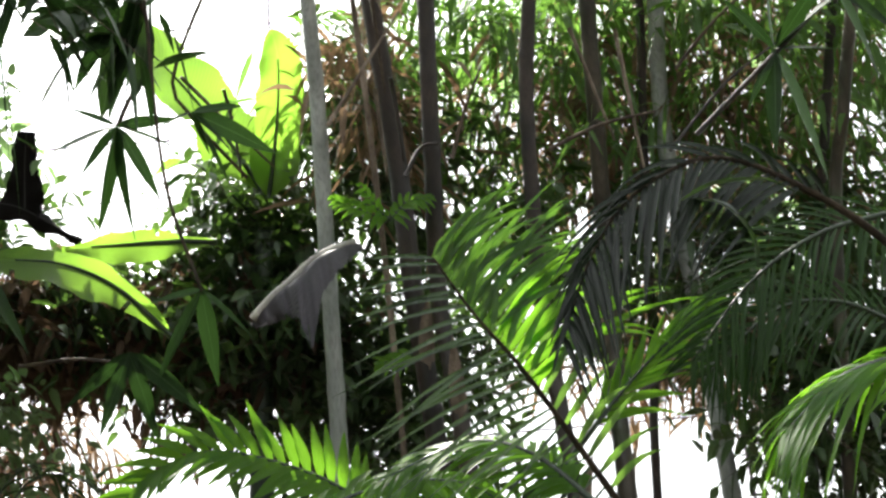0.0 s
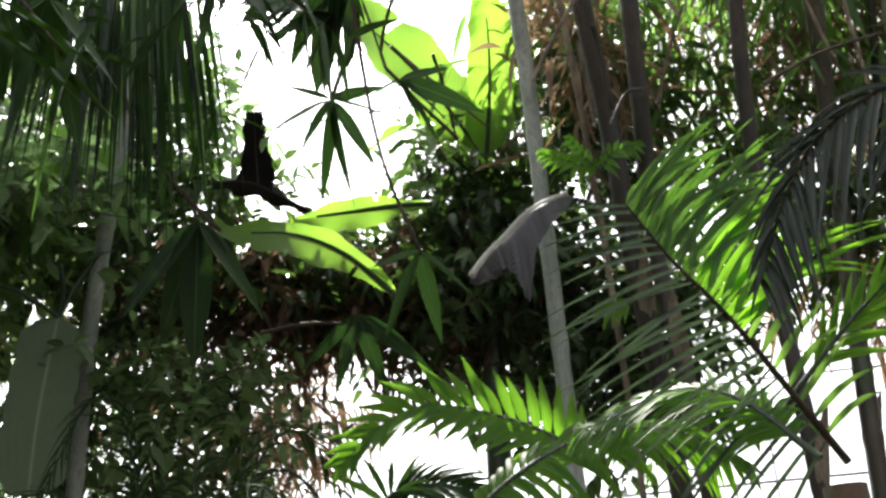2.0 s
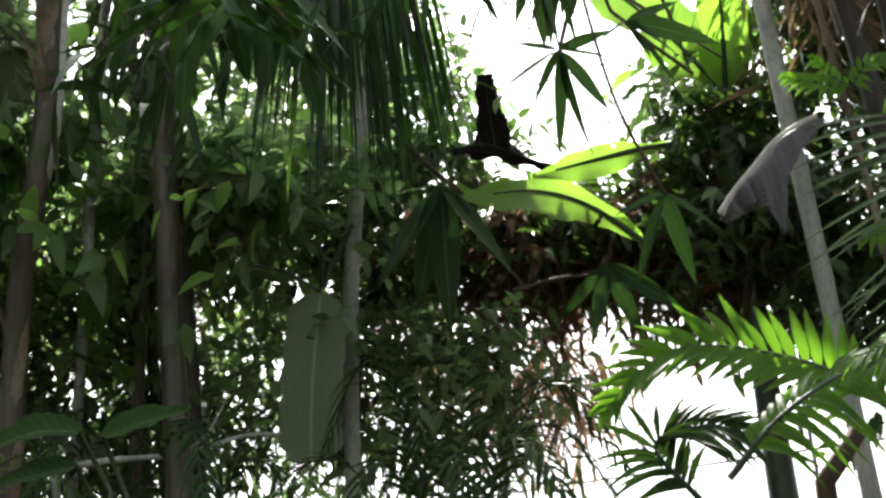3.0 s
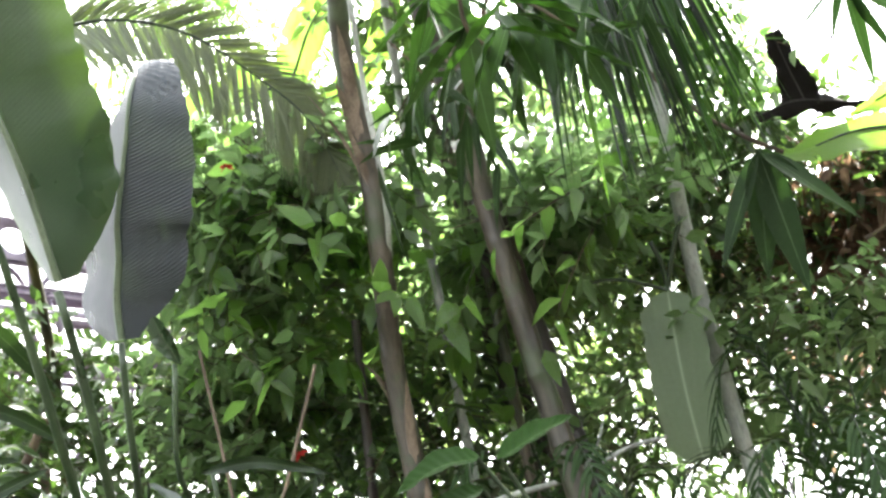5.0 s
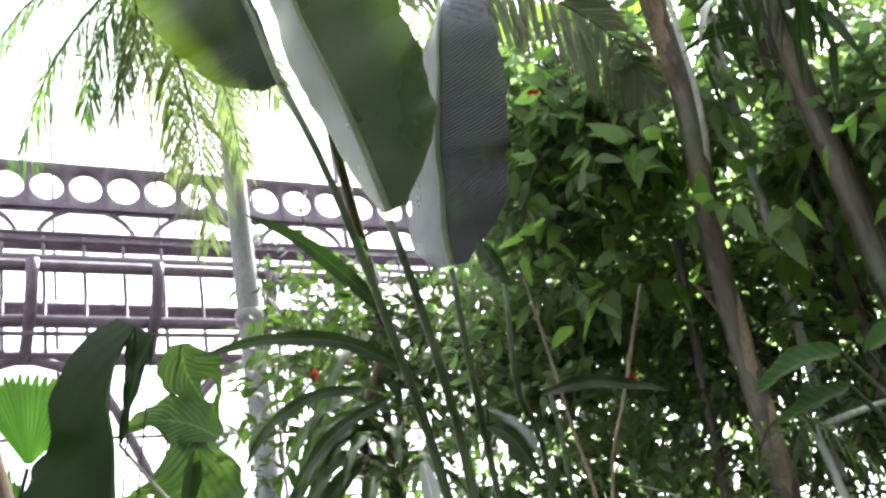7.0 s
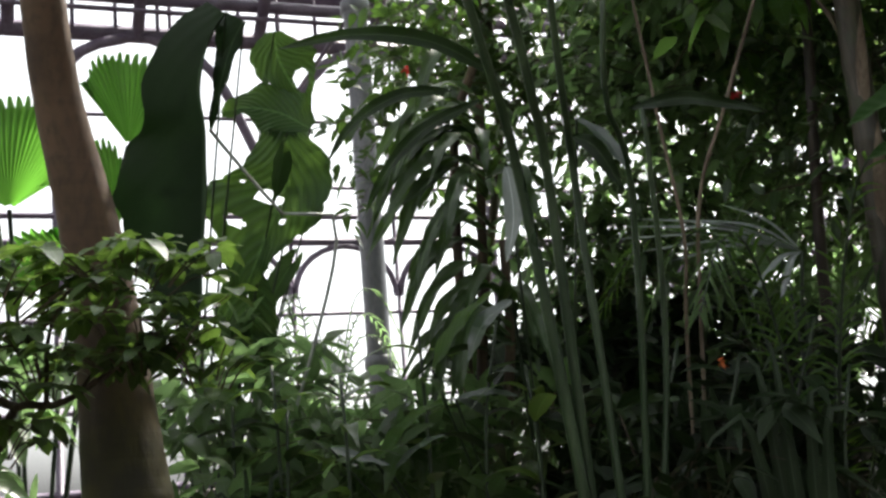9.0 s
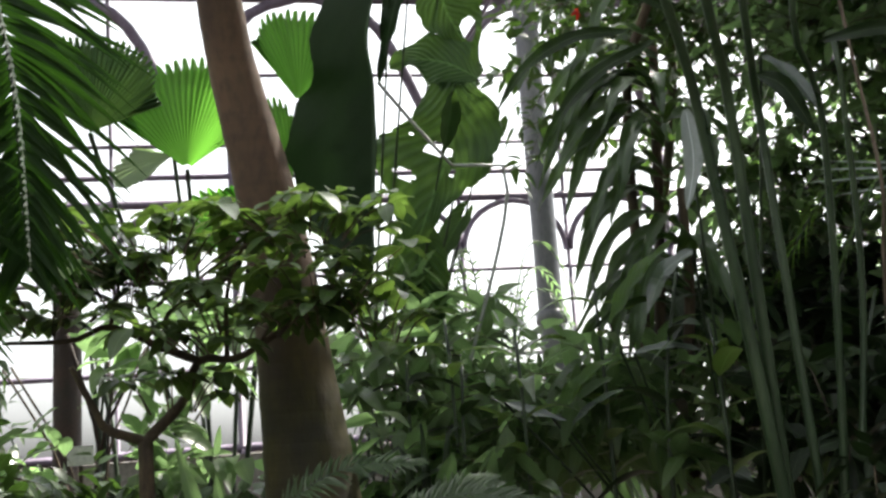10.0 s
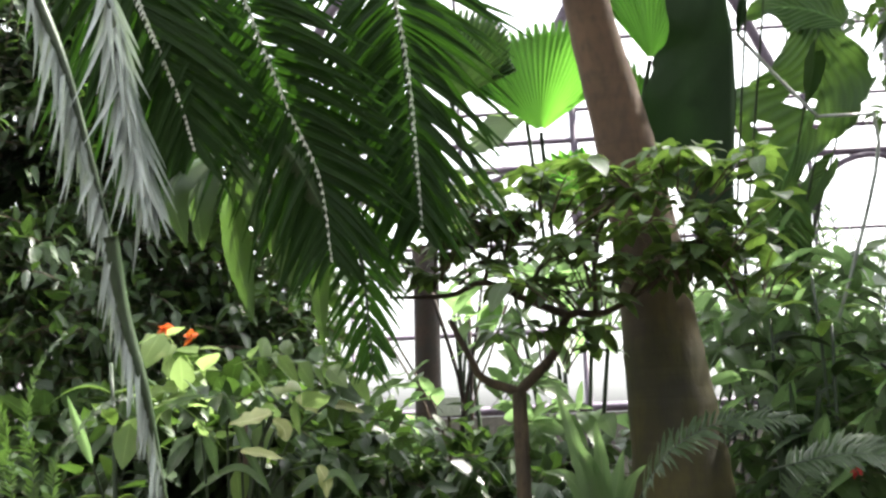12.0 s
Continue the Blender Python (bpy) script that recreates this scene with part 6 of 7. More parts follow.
def rosettes(leaf_buf, twig_buf, centre, radii, count, length, width, seed):
    """Whorls of drooping leaves at the ends of level twigs."""
    r = np.random.default_rng(seed)
    for q in range(count):
        c = np.asarray(centre) + r.uniform(-1, 1, 3) * np.asarray(radii)
        n = int(r.integers(5, 9))
        az = np.arange(n) * 6.283 / n + r.uniform(0, 6.28) + r.normal(0, 0.25, n)
        way = np.stack([np.cos(az), np.sin(az), r.uniform(0.0, 0.7, n)], 1)
        ln = length * r.uniform(0.6, 1.25, n)
        drop = np.zeros((n, 3))
        drop[:, 2] = -ln * r.uniform(0.35, 0.9, n)
        strips(leaf_buf, np.tile(c, (n, 1)) + way * 0.012, way, np.tile([0, 0, 1.0], (n, 1)) + r.normal(0, 0.2, (n, 3)), ln, ln * width / length, drop, 7, "obovate", 0.08)
        root = np.asarray(centre) * 0.55 + c * 0.45 + [0, 0, -0.1]
        tube(twig_buf, smooth_line([root, (root + c) / 2 + [0, 0, 0.02], c], 6), np.linspace(0.004, 0.002, 6), 5)


b, tw = Buf(), Buf()
for i, (c, rad, amount) in enumerate((((-3.95, 0.01, 2.13), (0.25, 0.48, 0.07), 26), ((-3.90, -0.34, 1.96), (0.2, 0.26, 0.06), 14), ((-3.76, 0.48, 1.93), (0.2, 0.24, 0.08), 16), ((-3.85, 0.21, 1.85), (0.2, 0.32, 0.07), 13), ((-3.82, 0.46, 2.17), (0.2, 0.25, 0.05), 10), ((-3.89, 0.70, 1.85), (0.2, 0.14, 0.07), 7), ((-3.97, 0.02, 1.65), (0.12, 0.14, 0.04), 4), ((-4.00, -0.11, 2.04), (0.2, 0.3, 0.06), 10), )):
    rosettes(b, tw, c, np.array(rad) * [1.0, 1.15, 1.5], int(amount * 1.6), 0.1, 0.056, 70 + i)
part("twig_spray", tw, TWIG, shrub, kind="stuff")
part("leaves", b, SHRUB_LEAF, shrub, kind="stuff")

# dark fronds hanging at the path's edge
edge = thing("feather_palm", (-2.85, -0.87, 2.74), "palm with dark hanging fronds and ribs edged with painted glints", "palm")
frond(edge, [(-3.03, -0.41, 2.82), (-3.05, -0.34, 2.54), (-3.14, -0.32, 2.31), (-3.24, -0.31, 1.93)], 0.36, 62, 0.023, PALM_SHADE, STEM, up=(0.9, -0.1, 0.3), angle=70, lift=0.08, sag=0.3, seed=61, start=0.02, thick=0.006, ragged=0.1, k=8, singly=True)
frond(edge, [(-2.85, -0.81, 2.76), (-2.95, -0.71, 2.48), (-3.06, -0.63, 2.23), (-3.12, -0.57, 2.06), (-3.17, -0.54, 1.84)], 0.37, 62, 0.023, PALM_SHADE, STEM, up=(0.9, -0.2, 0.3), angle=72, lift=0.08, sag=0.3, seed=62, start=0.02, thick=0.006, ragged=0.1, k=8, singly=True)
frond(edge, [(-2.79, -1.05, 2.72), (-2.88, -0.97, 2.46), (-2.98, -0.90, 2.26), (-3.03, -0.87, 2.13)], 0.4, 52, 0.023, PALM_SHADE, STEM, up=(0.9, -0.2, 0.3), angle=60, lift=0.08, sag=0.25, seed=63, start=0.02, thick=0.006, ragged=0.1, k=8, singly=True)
for q, (a, m2, e) in enumerate((((-3.10, -0.77, 2.16), (-3.08, -0.65, 2.14), (-3.16, -0.53, 1.91)), ((-3.15, -0.78, 2.17), (-3.16, -0.62, 2.07), (-3.29, -0.59, 1.59)), ((-3.09, -0.80, 2.15), (-3.08, -0.76, 2.06), (-3.12, -0.73, 1.90)), ((-3.09, -0.83, 2.13), (-3.05, -0.87, 2.01), (-3.08, -0.87, 1.86)), ((-3.09, -0.83, 2.13), (-3.03, -0.93, 2.03), (-3.07, -0.91, 1.87)), ((-3.22, -0.80, 2.09), (-3.27, -0.72, 1.94), (-3.31, -0.67, 1.75)), ((-3.21, -0.83, 2.09), (-3.25, -0.83, 1.91), (-3.29, -0.79, 1.69)))):
    b = Buf()
    blade(b, [a, m2, e], 0.085, (0.9, -0.1, 0.4), shape="ovate", cup=-0.25, rows=26, cols=5, seed=q)
    part("broad_leaflet", b, LEAF_DARK, edge)
frond(edge, [(-3.27, -0.68, 2.39), (-3.38, -0.53, 2.11), (-3.43, -0.50, 1.87), (-3.46, -0.48, 1.56)], 0.24, 30, 0.018, PALM_SHADE, up=(0.9, -0.2, 0.3), angle=62, sag=0.2, seed=65, start=0.05)
# Small pale teeth imitate the zigzag highlights along each rib.
for q, line in enumerate(([(-3.02, -0.41, 2.81), (-3.04, -0.34, 2.54), (-3.13, -0.31, 2.30), (-3.23, -0.30, 1.92)], [(-2.84, -0.81, 2.76), (-2.94, -0.71, 2.48), (-3.05, -0.63, 2.23), (-3.11, -0.56, 2.05), (-3.16, -0.54, 1.83)], [(-2.78, -1.04, 2.72), (-2.87, -0.96, 2.46), (-2.97, -0.90, 2.26), (-3.02, -0.87, 2.12)])):
    b = Buf()
    pinnate(b, b, line, 0.017, 44, 0.006, angle=60, lift=0.5, sag=0.3, thick=0.0022, up=(0.9, -0.2, 0.3), start=0.05, seed=600 + q, taper=0.9)
    part("glint_teeth", b, RIB_GLINT, edge, "pale teeth painting the glints on the leaflet bases", kind="stuff")
grey = thing("silver_palm", (-2.24, -0.83, 2.32), "palm with limp silvery grey fronds hanging down", "palm")
frond(grey, [(-2.37, -1.02, 2.34), (-2.40, -0.96, 2.17), (-2.43, -0.92, 2.00), (-2.45, -0.89, 1.86), (-2.47, -0.87, 1.76)], 0.14, 64, 0.012, PALM_GREY, STEM, up=(0.9, -0.2, 0.3), angle=24, lift=0.1, sag=0.3, seed=66, ragged=0.22, start=0.02, thick=0.013, one_side=1, singly=True)
frond(grey, [(-2.33, -0.84, 2.31), (-2.36, -0.82, 2.14), (-2.39, -0.80, 1.98), (-2.41, -0.77, 1.83)], 0.15, 70, 0.013, PALM_GREY, STEM, up=(0.9, -0.2, 0.3), angle=17, lift=0.1, sag=0.3, seed=67, ragged=0.22, start=0.02, thick=0.01, singly=True)
frond(grey, [(-2.46, -0.88, 1.80), (-2.49, -0.86, 1.64), (-2.51, -0.82, 1.47), (-2.56, -0.79, 1.22)], 0.12, 64, 0.012, PALM_GREY, STEM, up=(0.9, -0.2, 0.3), angle=17, lift=0.1, sag=0.25, seed=68, ragged=0.22, start=0.02, thick=0.018, one_side=1, singly=True)

# sunlit croton and the orange bloom
croton = thing("croton", (-3.75, -0.94, 0.99), "sunlit shrub with broad yellow-green leaves", "shrub")
croton.location.z = 0
# Yellow clusters paint sun patches, dark clusters the shade between them.
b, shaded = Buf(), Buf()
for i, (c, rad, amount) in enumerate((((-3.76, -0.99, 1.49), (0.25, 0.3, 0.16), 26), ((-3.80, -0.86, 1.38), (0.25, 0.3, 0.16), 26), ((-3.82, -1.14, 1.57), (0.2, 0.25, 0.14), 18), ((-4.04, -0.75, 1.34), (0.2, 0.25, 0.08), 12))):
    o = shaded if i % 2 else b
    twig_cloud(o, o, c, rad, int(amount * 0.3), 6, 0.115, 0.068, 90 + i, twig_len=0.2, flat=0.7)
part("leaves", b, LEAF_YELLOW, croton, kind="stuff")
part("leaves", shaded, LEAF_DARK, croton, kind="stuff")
# These leaves are paled to paint patches of sun on the shrub.
for line, w in (
    ([(-3.59, -0.81, 1.44), (-3.58, -0.87, 1.42), (-3.58, -0.94, 1.41)], 0.1),
    ([(-3.73, -0.77, 1.49), (-3.74, -0.72, 1.45), (-3.75, -0.69, 1.43)], 0.06),
    ([(-3.74, -0.67, 1.46), (-3.75, -0.62, 1.45), (-3.76, -0.56, 1.43)], 0.06),
    ([(-3.59, -0.81, 1.42), (-3.60, -0.78, 1.39), (-3.60, -0.77, 1.35)], 0.06),
    ([(-3.55, -0.90, 1.33), (-3.55, -0.84, 1.32), (-3.56, -0.77, 1.30)], 0.05),
    ([(-3.57, -0.67, 1.28), (-3.58, -0.65, 1.23), (-3.59, -0.65, 1.18)], 0.045),
):
    b = Buf()
    p = blade(b, line, w, (0.5, -0.1, 0.9), shape="ovate", cup=0.1, wave=0.04, rows=18, cols=5, seed=len(bpy.data.meshes))
    leaf = part("leaf", b, LEAF_SUN_PATCH, croton, "leaf paled to paint a sun patch")
    b = Buf()
    tube(b, smooth_line([p[0], p[0] * 0.5 + np.array([-3.78, -0.95, 1.2]) * 0.5, (-3.78, -0.95, 1.0)], 8), 0.004, 6)
    part("stalk", b, STEM, leaf)
b = Buf()
tube(b, smooth_line([tuple(croton.location), (-3.77, -0.95, 1.18), (-3.78, -0.95, 1.42)], 8), 0.014, 8)
part("stem", b, TWIG, croton)


def bloom(name, centre, size, petals, mat, label, seed=1):
    """A small flower head of curved petals on a stub."""
    r = np.random.default_rng(seed)
    b = Buf()
    way = unit(r.normal(0, 1, (petals, 3)) + np.array([0.5, -0.2, 0.3]))
    strips(b, np.tile(np.asarray(centre, float), (petals, 1)), way, r.normal(0, 1, (petals, 3)), size * r.uniform(0.6, 1.1, petals), size * 0.5, np.array([0, 0, -size * 0.3]), 5, "ovate", 0.2)
    return solo(name, b, mat, label, "flower", "red flowers")


bloom("flower", (-3.72, -1.10, 1.69), 0.04, 12, ORANGE, "orange-red bloom among shaded leaves", 1)
bloom("flower", (-3.74, -1.19, 1.72), 0.04, 9, ORANGE, "orange-red bloom among shaded leaves", 2)
bloom("flower", (-4.15, 1.05, 1.17), 0.035, 9, FLOWER, "dark red bloom low among the leaves", 3)
bloom("flower", (-4.60, 1.76, 3.19), 0.032, 9, FLOWER, "small red flower hanging among the leaves", 4)
bloom("flower", (-4.14, 3.16, 2.97), 0.04, 8, FLOWER, "small red flower hanging among the leaves", 5)
bloom("flower", (-4.29, 3.00, 1.78), 0.04, 8, ORANGE, "small orange flower hanging among the leaves", 6)
bloom("flower", (-5.17, 2.01, 2.48), 0.035, 8, ORANGE, "small orange flower hanging among the leaves", 7)
bloom("flower", (-3.59, 2.59, 4.15), 0.045, 9, FLOWER, "small red flower at the top of the shrub", 8)

tag = thing("plant_tag", (-5.88, -0.45, 1.38), "small blank pale card tag on a thin stake", "sign")
b = Buf()
c = np.array((-5.88, -0.45, 1.46))
block(b, c - [0.006, 0.06, 0.045], c + [0.006, 0.06, 0.045])
part("card", b, PAPER, tag)
b = Buf()
tube(b, [c - [0.01, 0, 0.02], c - [0.01, 0, 0.5], c - [0.01, 0, c[2]]], 0.008, 6)
part("stake", b, TWIG, tag)

# strap-leaved plant and fern at the path's edge
strap = thing("strap_plant", (-3.28, 0.12, 1.06), "light green strap-leaved plant at the bed's edge", "plant")
strap.location.z = 0
base = np.array((-3.27, 0.15, 1.06))
for tip, mid in (((-3.30, 0.04, 1.47), (-3.29, 0.09, 1.29)), ((-3.29, 0.14, 1.38), (-3.29, 0.15, 1.25)), ((-3.29, 0.21, 1.30), (-3.29, 0.19, 1.22)), ((-3.30, 0.05, 1.35), (-3.29, 0.12, 1.25)), ((-3.23, 0.26, 1.26), (-3.28, 0.22, 1.20)), ((-3.29, -0.01, 1.25), (-3.29, 0.07, 1.22))):
    b = Buf()
    blade(b, [base, mid, tip], 0.05, (0.8, -0.2, 0.6), shape="ovate", cup=0.2, rows=20, cols=3)
    part("leaf", b, LEAF, strap)
b = Buf()
tube(b, [tuple(strap.location), base * [1, 1, 0.5], base], 0.02, 8)
part("stem", b, STEM, strap)
lowfern = thing("fern", (-3.57, 0.33, 1.15), "dark arching fern fronds at the foot of the palm", "fern")
lowfern.location.z = 0
for q, line in enumerate(([(-3.58, 0.25, 1.12), (-3.47, 0.35, 1.28), (-3.45, 0.51, 1.36), (-3.41, 0.71, 1.36)], [(-3.81, 0.73, 1.08), (-3.79, 0.86, 1.25), (-3.75, 1.01, 1.28)], [(-3.49, 0.62, 1.22), (-3.45, 0.85, 1.26), (-3.39, 1.05, 1.21)])):
    frond(lowfern, line, 0.12, 40, 0.012, LEAF_DARK, up=(0.5, -0.2, 0.9), angle=75, sag=0.2, seed=80 + q, thick=0.004)

corner_fern = thing("fern", (-3.22, -1.38, 0.0), "fine pale green fern fronds at the bed's corner", "fern")
frond(corner_fern, [tuple(corner_fern.location)] + [(-3.22, -1.38, 1.21), (-3.19, -1.39, 1.42), (-3.17, -1.35, 1.58), (-3.16, -1.27, 1.67)], 0.08, 90, 0.007, LEAF_DARK, up=(0.6, -0.3, 0.7), angle=75, sag=0.25, seed=840, start=0.5, thick=0.004)
frond(corner_fern, [tuple(corner_fern.location)] + [(-3.22, -1.44, 1.21), (-3.20, -1.44, 1.36), (-3.17, -1.47, 1.51), (-3.15, -1.51, 1.60)], 0.08, 90, 0.007, LEAF_DARK, up=(0.6, -0.3, 0.7), angle=75, sag=0.25, seed=841, start=0.5, thick=0.004)
frond(corner_fern, [tuple(corner_fern.location)] + [(-3.33, -1.38, 1.20), (-3.31, -1.33, 1.35), (-3.30, -1.24, 1.46), (-3.30, -1.14, 1.50)], 0.08, 90, 0.007, LEAF_DARK, up=(0.6, -0.3, 0.7), angle=75, sag=0.25, seed=842, start=0.5, thick=0.004)
pale = thing("strap_plant", (-3.77, -0.97, 0.0), "low plant with narrow pale leaves in broken light", "plant")
for line in ([(-3.55, -1.06, 1.20), (-3.55, -0.91, 1.28), (-3.52, -0.80, 1.21)], [(-3.62, -0.96, 1.50), (-3.59, -0.89, 1.34), (-3.57, -0.81, 1.19)], [(-3.53, -1.01, 1.38), (-3.54, -0.98, 1.33), (-3.55, -0.97, 1.26)], [(-3.58, -0.68, 1.22), (-3.58, -0.61, 1.25), (-3.59, -0.55, 1.18)], [(-3.42, -1.30, 1.31), (-3.40, -1.33, 1.41), (-3.38, -1.36, 1.51)], [(-3.73, -0.87, 1.44), (-3.75, -0.82, 1.39), (-3.76, -0.75, 1.31)], [(-3.51, -1.19, 1.41), (-3.51, -1.10, 1.47), (-3.51, -0.98, 1.50)]):
    b = Buf()
    p = blade(b, line, 0.032, (0.7, -0.2, 0.7), shape="ovate", cup=0.2, rows=18, cols=3, seed=len(bpy.data.meshes))
    leaf = part("leaf", b, LEAF, pale)
    b = Buf()
    tube(b, smooth_line([p[0], p[0] * 0.5 + np.array(pale.location) * 0.5, tuple(pale.location)], 8), 0.004, 5)
    part("stalk", b, STEM, leaf)

# fan of thin stalks by the pillar
reed = thing("stalk_clump", (-6.29, -0.36, 1.21), "clump of thin reddish bare stalks", "plant")
reed.location.z = 0
r = np.random.default_rng(77)
for i in range(9):
    b = Buf()
    tube(b, smooth_line([(reed.location.x, reed.location.y + 0.01 * i, 0.0), np.array((-6.29, -0.36, 1.39)) + r.normal(0, 0.03, 3), np.array((-6.26, -0.34, 1.99)) + r.normal(0, 1, 3) * [0.1, 0.11, 0.08]], 10), r.uniform(0.006, 0.014), 6)
    part("stalk", b, RUST if i % 2 else STEM, reed)
for line in ([(-5.99, -0.56, 1.42), (-5.95, -0.66, 1.64), (-5.91, -0.80, 1.89)], [(-6.09, -0.52, 1.41), (-6.05, -0.65, 1.67), (-6.01, -0.78, 1.91)], [(-6.10, -0.35, 1.37), (-6.05, -0.24, 1.71), (-6.01, -0.12, 2.00)]):
    b = Buf()
    tube(b, smooth_line([(reed.location.x, reed.location.y, 0.6)] + line, 14), 0.006, 6)
    part("stalk", b, TWIG, reed)

# large glossy leaves arching over the bed
# LEAF_SHEEN blades are the painted glints among the darker leaves.
sheen = thing("broad_leaf_plant", (-4.45, 2.19, 0.0), "shaded plant with large leaves, some greyed as sky sheen", "plant")
for line, w, mat in (
    ([(-4.08, 1.96, 2.60), (-4.06, 1.96, 2.38), (-4.06, 1.91, 2.19)], 0.075, PALM_GREY),
    ([(-4.17, 1.97, 2.06), (-4.18, 1.84, 1.97), (-4.18, 1.76, 1.82)], 0.080, LEAF_SHEEN),
    ([(-4.32, 1.75, 1.69), (-4.22, 1.86, 1.70), (-4.14, 1.96, 1.67)], 0.050, LEAF_SHEEN),
    ([(-4.32, 1.66, 1.81), (-4.21, 1.75, 1.97), (-4.10, 1.86, 2.09)], 0.100, LEAF_FRESH),
    ([(-4.46, 1.44, 1.47), (-4.34, 1.57, 1.62), (-4.24, 1.66, 1.68)], 0.090, LEAF_FRESH),
    ([(-4.12, 2.51, 1.36), (-4.05, 2.58, 1.33), (-3.98, 2.64, 1.28)], 0.075, LEAF_SHEEN),
    ([(-4.33, 1.99, 1.16), (-4.24, 2.07, 1.21), (-4.18, 2.12, 1.17)], 0.090, LEAF_SHEEN),
    ([(-3.99, 2.75, 1.64), (-3.93, 2.80, 1.57), (-3.87, 2.87, 1.46)], 0.070, LEAF_SHEEN),
    ([(-3.95, 2.23, 2.76), (-3.89, 2.32, 2.65), (-3.84, 2.38, 2.50)], 0.070, LEAF_SHEEN),
    ([(-4.13, 2.36, 1.59), (-4.04, 2.45, 1.62), (-3.95, 2.56, 1.61)], 0.080, LEAF_DARK),
    ([(-4.51, 1.27, 1.54), (-4.43, 1.37, 1.49), (-4.35, 1.47, 1.45)], 0.050, LEAF_SHEEN),
    ([(-4.45, 1.50, 1.42), (-4.35, 1.59, 1.51), (-4.25, 1.69, 1.56)], 0.050, LEAF_SHEEN),
    ([(-3.98, 2.89, 1.41), (-3.92, 2.96, 1.33), (-3.87, 3.01, 1.24)], 0.080, LEAF_DARK),
    ([(-4.13, 2.32, 1.68), (-4.07, 2.39, 1.53), (-4.04, 2.41, 1.38)], 0.070, LEAF_DARK),
):
    b = Buf()
    p = blade(b, line, w, (0.55, -0.25, 0.8), shape="ovate", cup=0.15, rows=22, cols=4, wave=0.06, seed=len(bpy.data.meshes))
    leaf = part("leaf", b, mat, sheen)
    b = Buf()
    tube(b, smooth_line([p[0], p[0] * 0.5 + np.array(sheen.location) * 0.5 + np.array([-0.1, 0.05, 0.15]), tuple(sheen.location)], 12), 0.006, 6)
    part("stalk", b, STEM, leaf)
wisp = thing("strap_plant", (-4.01, 3.3, 0.0), "palm seedling with thin pale fanned leaf strips", "palm")
b = Buf()
tube(b, smooth_line([tuple(wisp.location), (-4.02, 3.27, 1.95), (-3.93, 3.23, 2.2)], 10), 0.009, 6)
part("stem", b, STEM, wisp)
for tip in [(-4.09, 2.39, 2.29), (-4.07, 2.43, 2.34), (-4.06, 2.51, 2.23), (-4.04, 2.62, 2.18), (-4.02, 2.74, 2.36), (-3.96, 2.94, 1.99), (-3.92, 3.07, 1.97), (-4.01, 2.88, 2.43), (-4.09, 2.50, 2.38)]:
    b = Buf()
    q = np.array((-3.93, 3.23, 2.2))
    blade(b, [q, q * 0.6 + np.array(tip) * 0.4 + [0, 0, 0.05], tip], 0.03, (0.6, -0.2, 0.8), shape="ovate", cup=0.1, rows=18, cols=2)
    part("strip", b, PALM_GREY, wisp)

# leafy canes and ferns on the bed
def leafy_cane(base, top, count, length, width, mat, label, seed):
    """An upright cane with long lance leaves spiralling up it."""
    r = np.random.default_rng(seed)
    base, top = np.asarray(base, float), np.asarray(top, float)
    foot = np.array([base[0], base[1], 0.0])
    ob = thing("leafy_cane", foot, label, "plant", "leafy canes")
    line = smooth_line([foot, base, top], 16)
    b = Buf()
    tube(b, line, np.linspace(0.014, 0.006, 16), 8)
    part("cane", b, STEM, ob)
    for i in range(count):
        q = 0.35 + 0.65 * (i + 0.5) / count
        at = line[int(q * 15)]
        az = i * 2.4 + r.uniform(-0.4, 0.4)
        ln = length * r.uniform(0.7, 1.2)
        b = Buf()
        strips(b, at, (math.cos(az), math.sin(az), r.uniform(0.2, 0.9)), (0, 0, 1), ln, width * r.uniform(0.8, 1.2), (0, 0, -ln * r.uniform(0.3, 0.8)), 9, "lance", 0.14, r.normal(0, 0.4))
        part("leaf", b, mat, ob)
    return ob


# Canes in light use SHRUB_LEAF; the others get the shade-dark leaf colour.
for i, (a, b2, ln) in enumerate((((-4.48, 1.68, 1.48), (-4.53, 1.69, 2.04), 0.34), ((-4.30, 1.85, 1.41), (-4.32, 1.96, 2.00), 0.34), ((-4.12, 2.00, 1.35), (-4.21, 2.02, 1.80), 0.36), ((-3.89, 2.42, 1.36), (-3.91, 2.55, 1.84), 0.34), ((-3.77, 2.61, 1.30), (-3.78, 2.74, 1.77), 0.36), ((-3.71, 2.85, 1.28), (-3.67, 3.03, 1.88), 0.36), ((-3.51, 2.93, 1.23), (-3.54, 3.05, 1.68), 0.34), ((-4.39, 1.31, 1.44), (-4.47, 1.32, 1.82), 0.3), ((-4.65, 1.10, 1.44), (-4.72, 1.10, 1.90), 0.3), ((-4.55, 1.10, 1.17), (-4.64, 1.14, 1.72), 0.32), ((-4.79, 0.94, 1.21), (-4.88, 0.96, 1.75), 0.3), ((-3.65, -1.32, 1.23), (-3.74, -1.37, 1.62), 0.24), ((-4.02, -0.76, 1.05), (-4.12, -0.82, 1.33), 0.22), ((-4.26, -0.53, 1.0), (-4.36, -0.58, 1.26), 0.22))):
    leafy_cane(a, b2, 16, ln, 0.075, SHRUB_LEAF if i in (0, 2, 7, 8, 11, 12, 13) else LEAF_SHADE_DARK, "upright cane with long glossy pointed leaves", 500 + i)
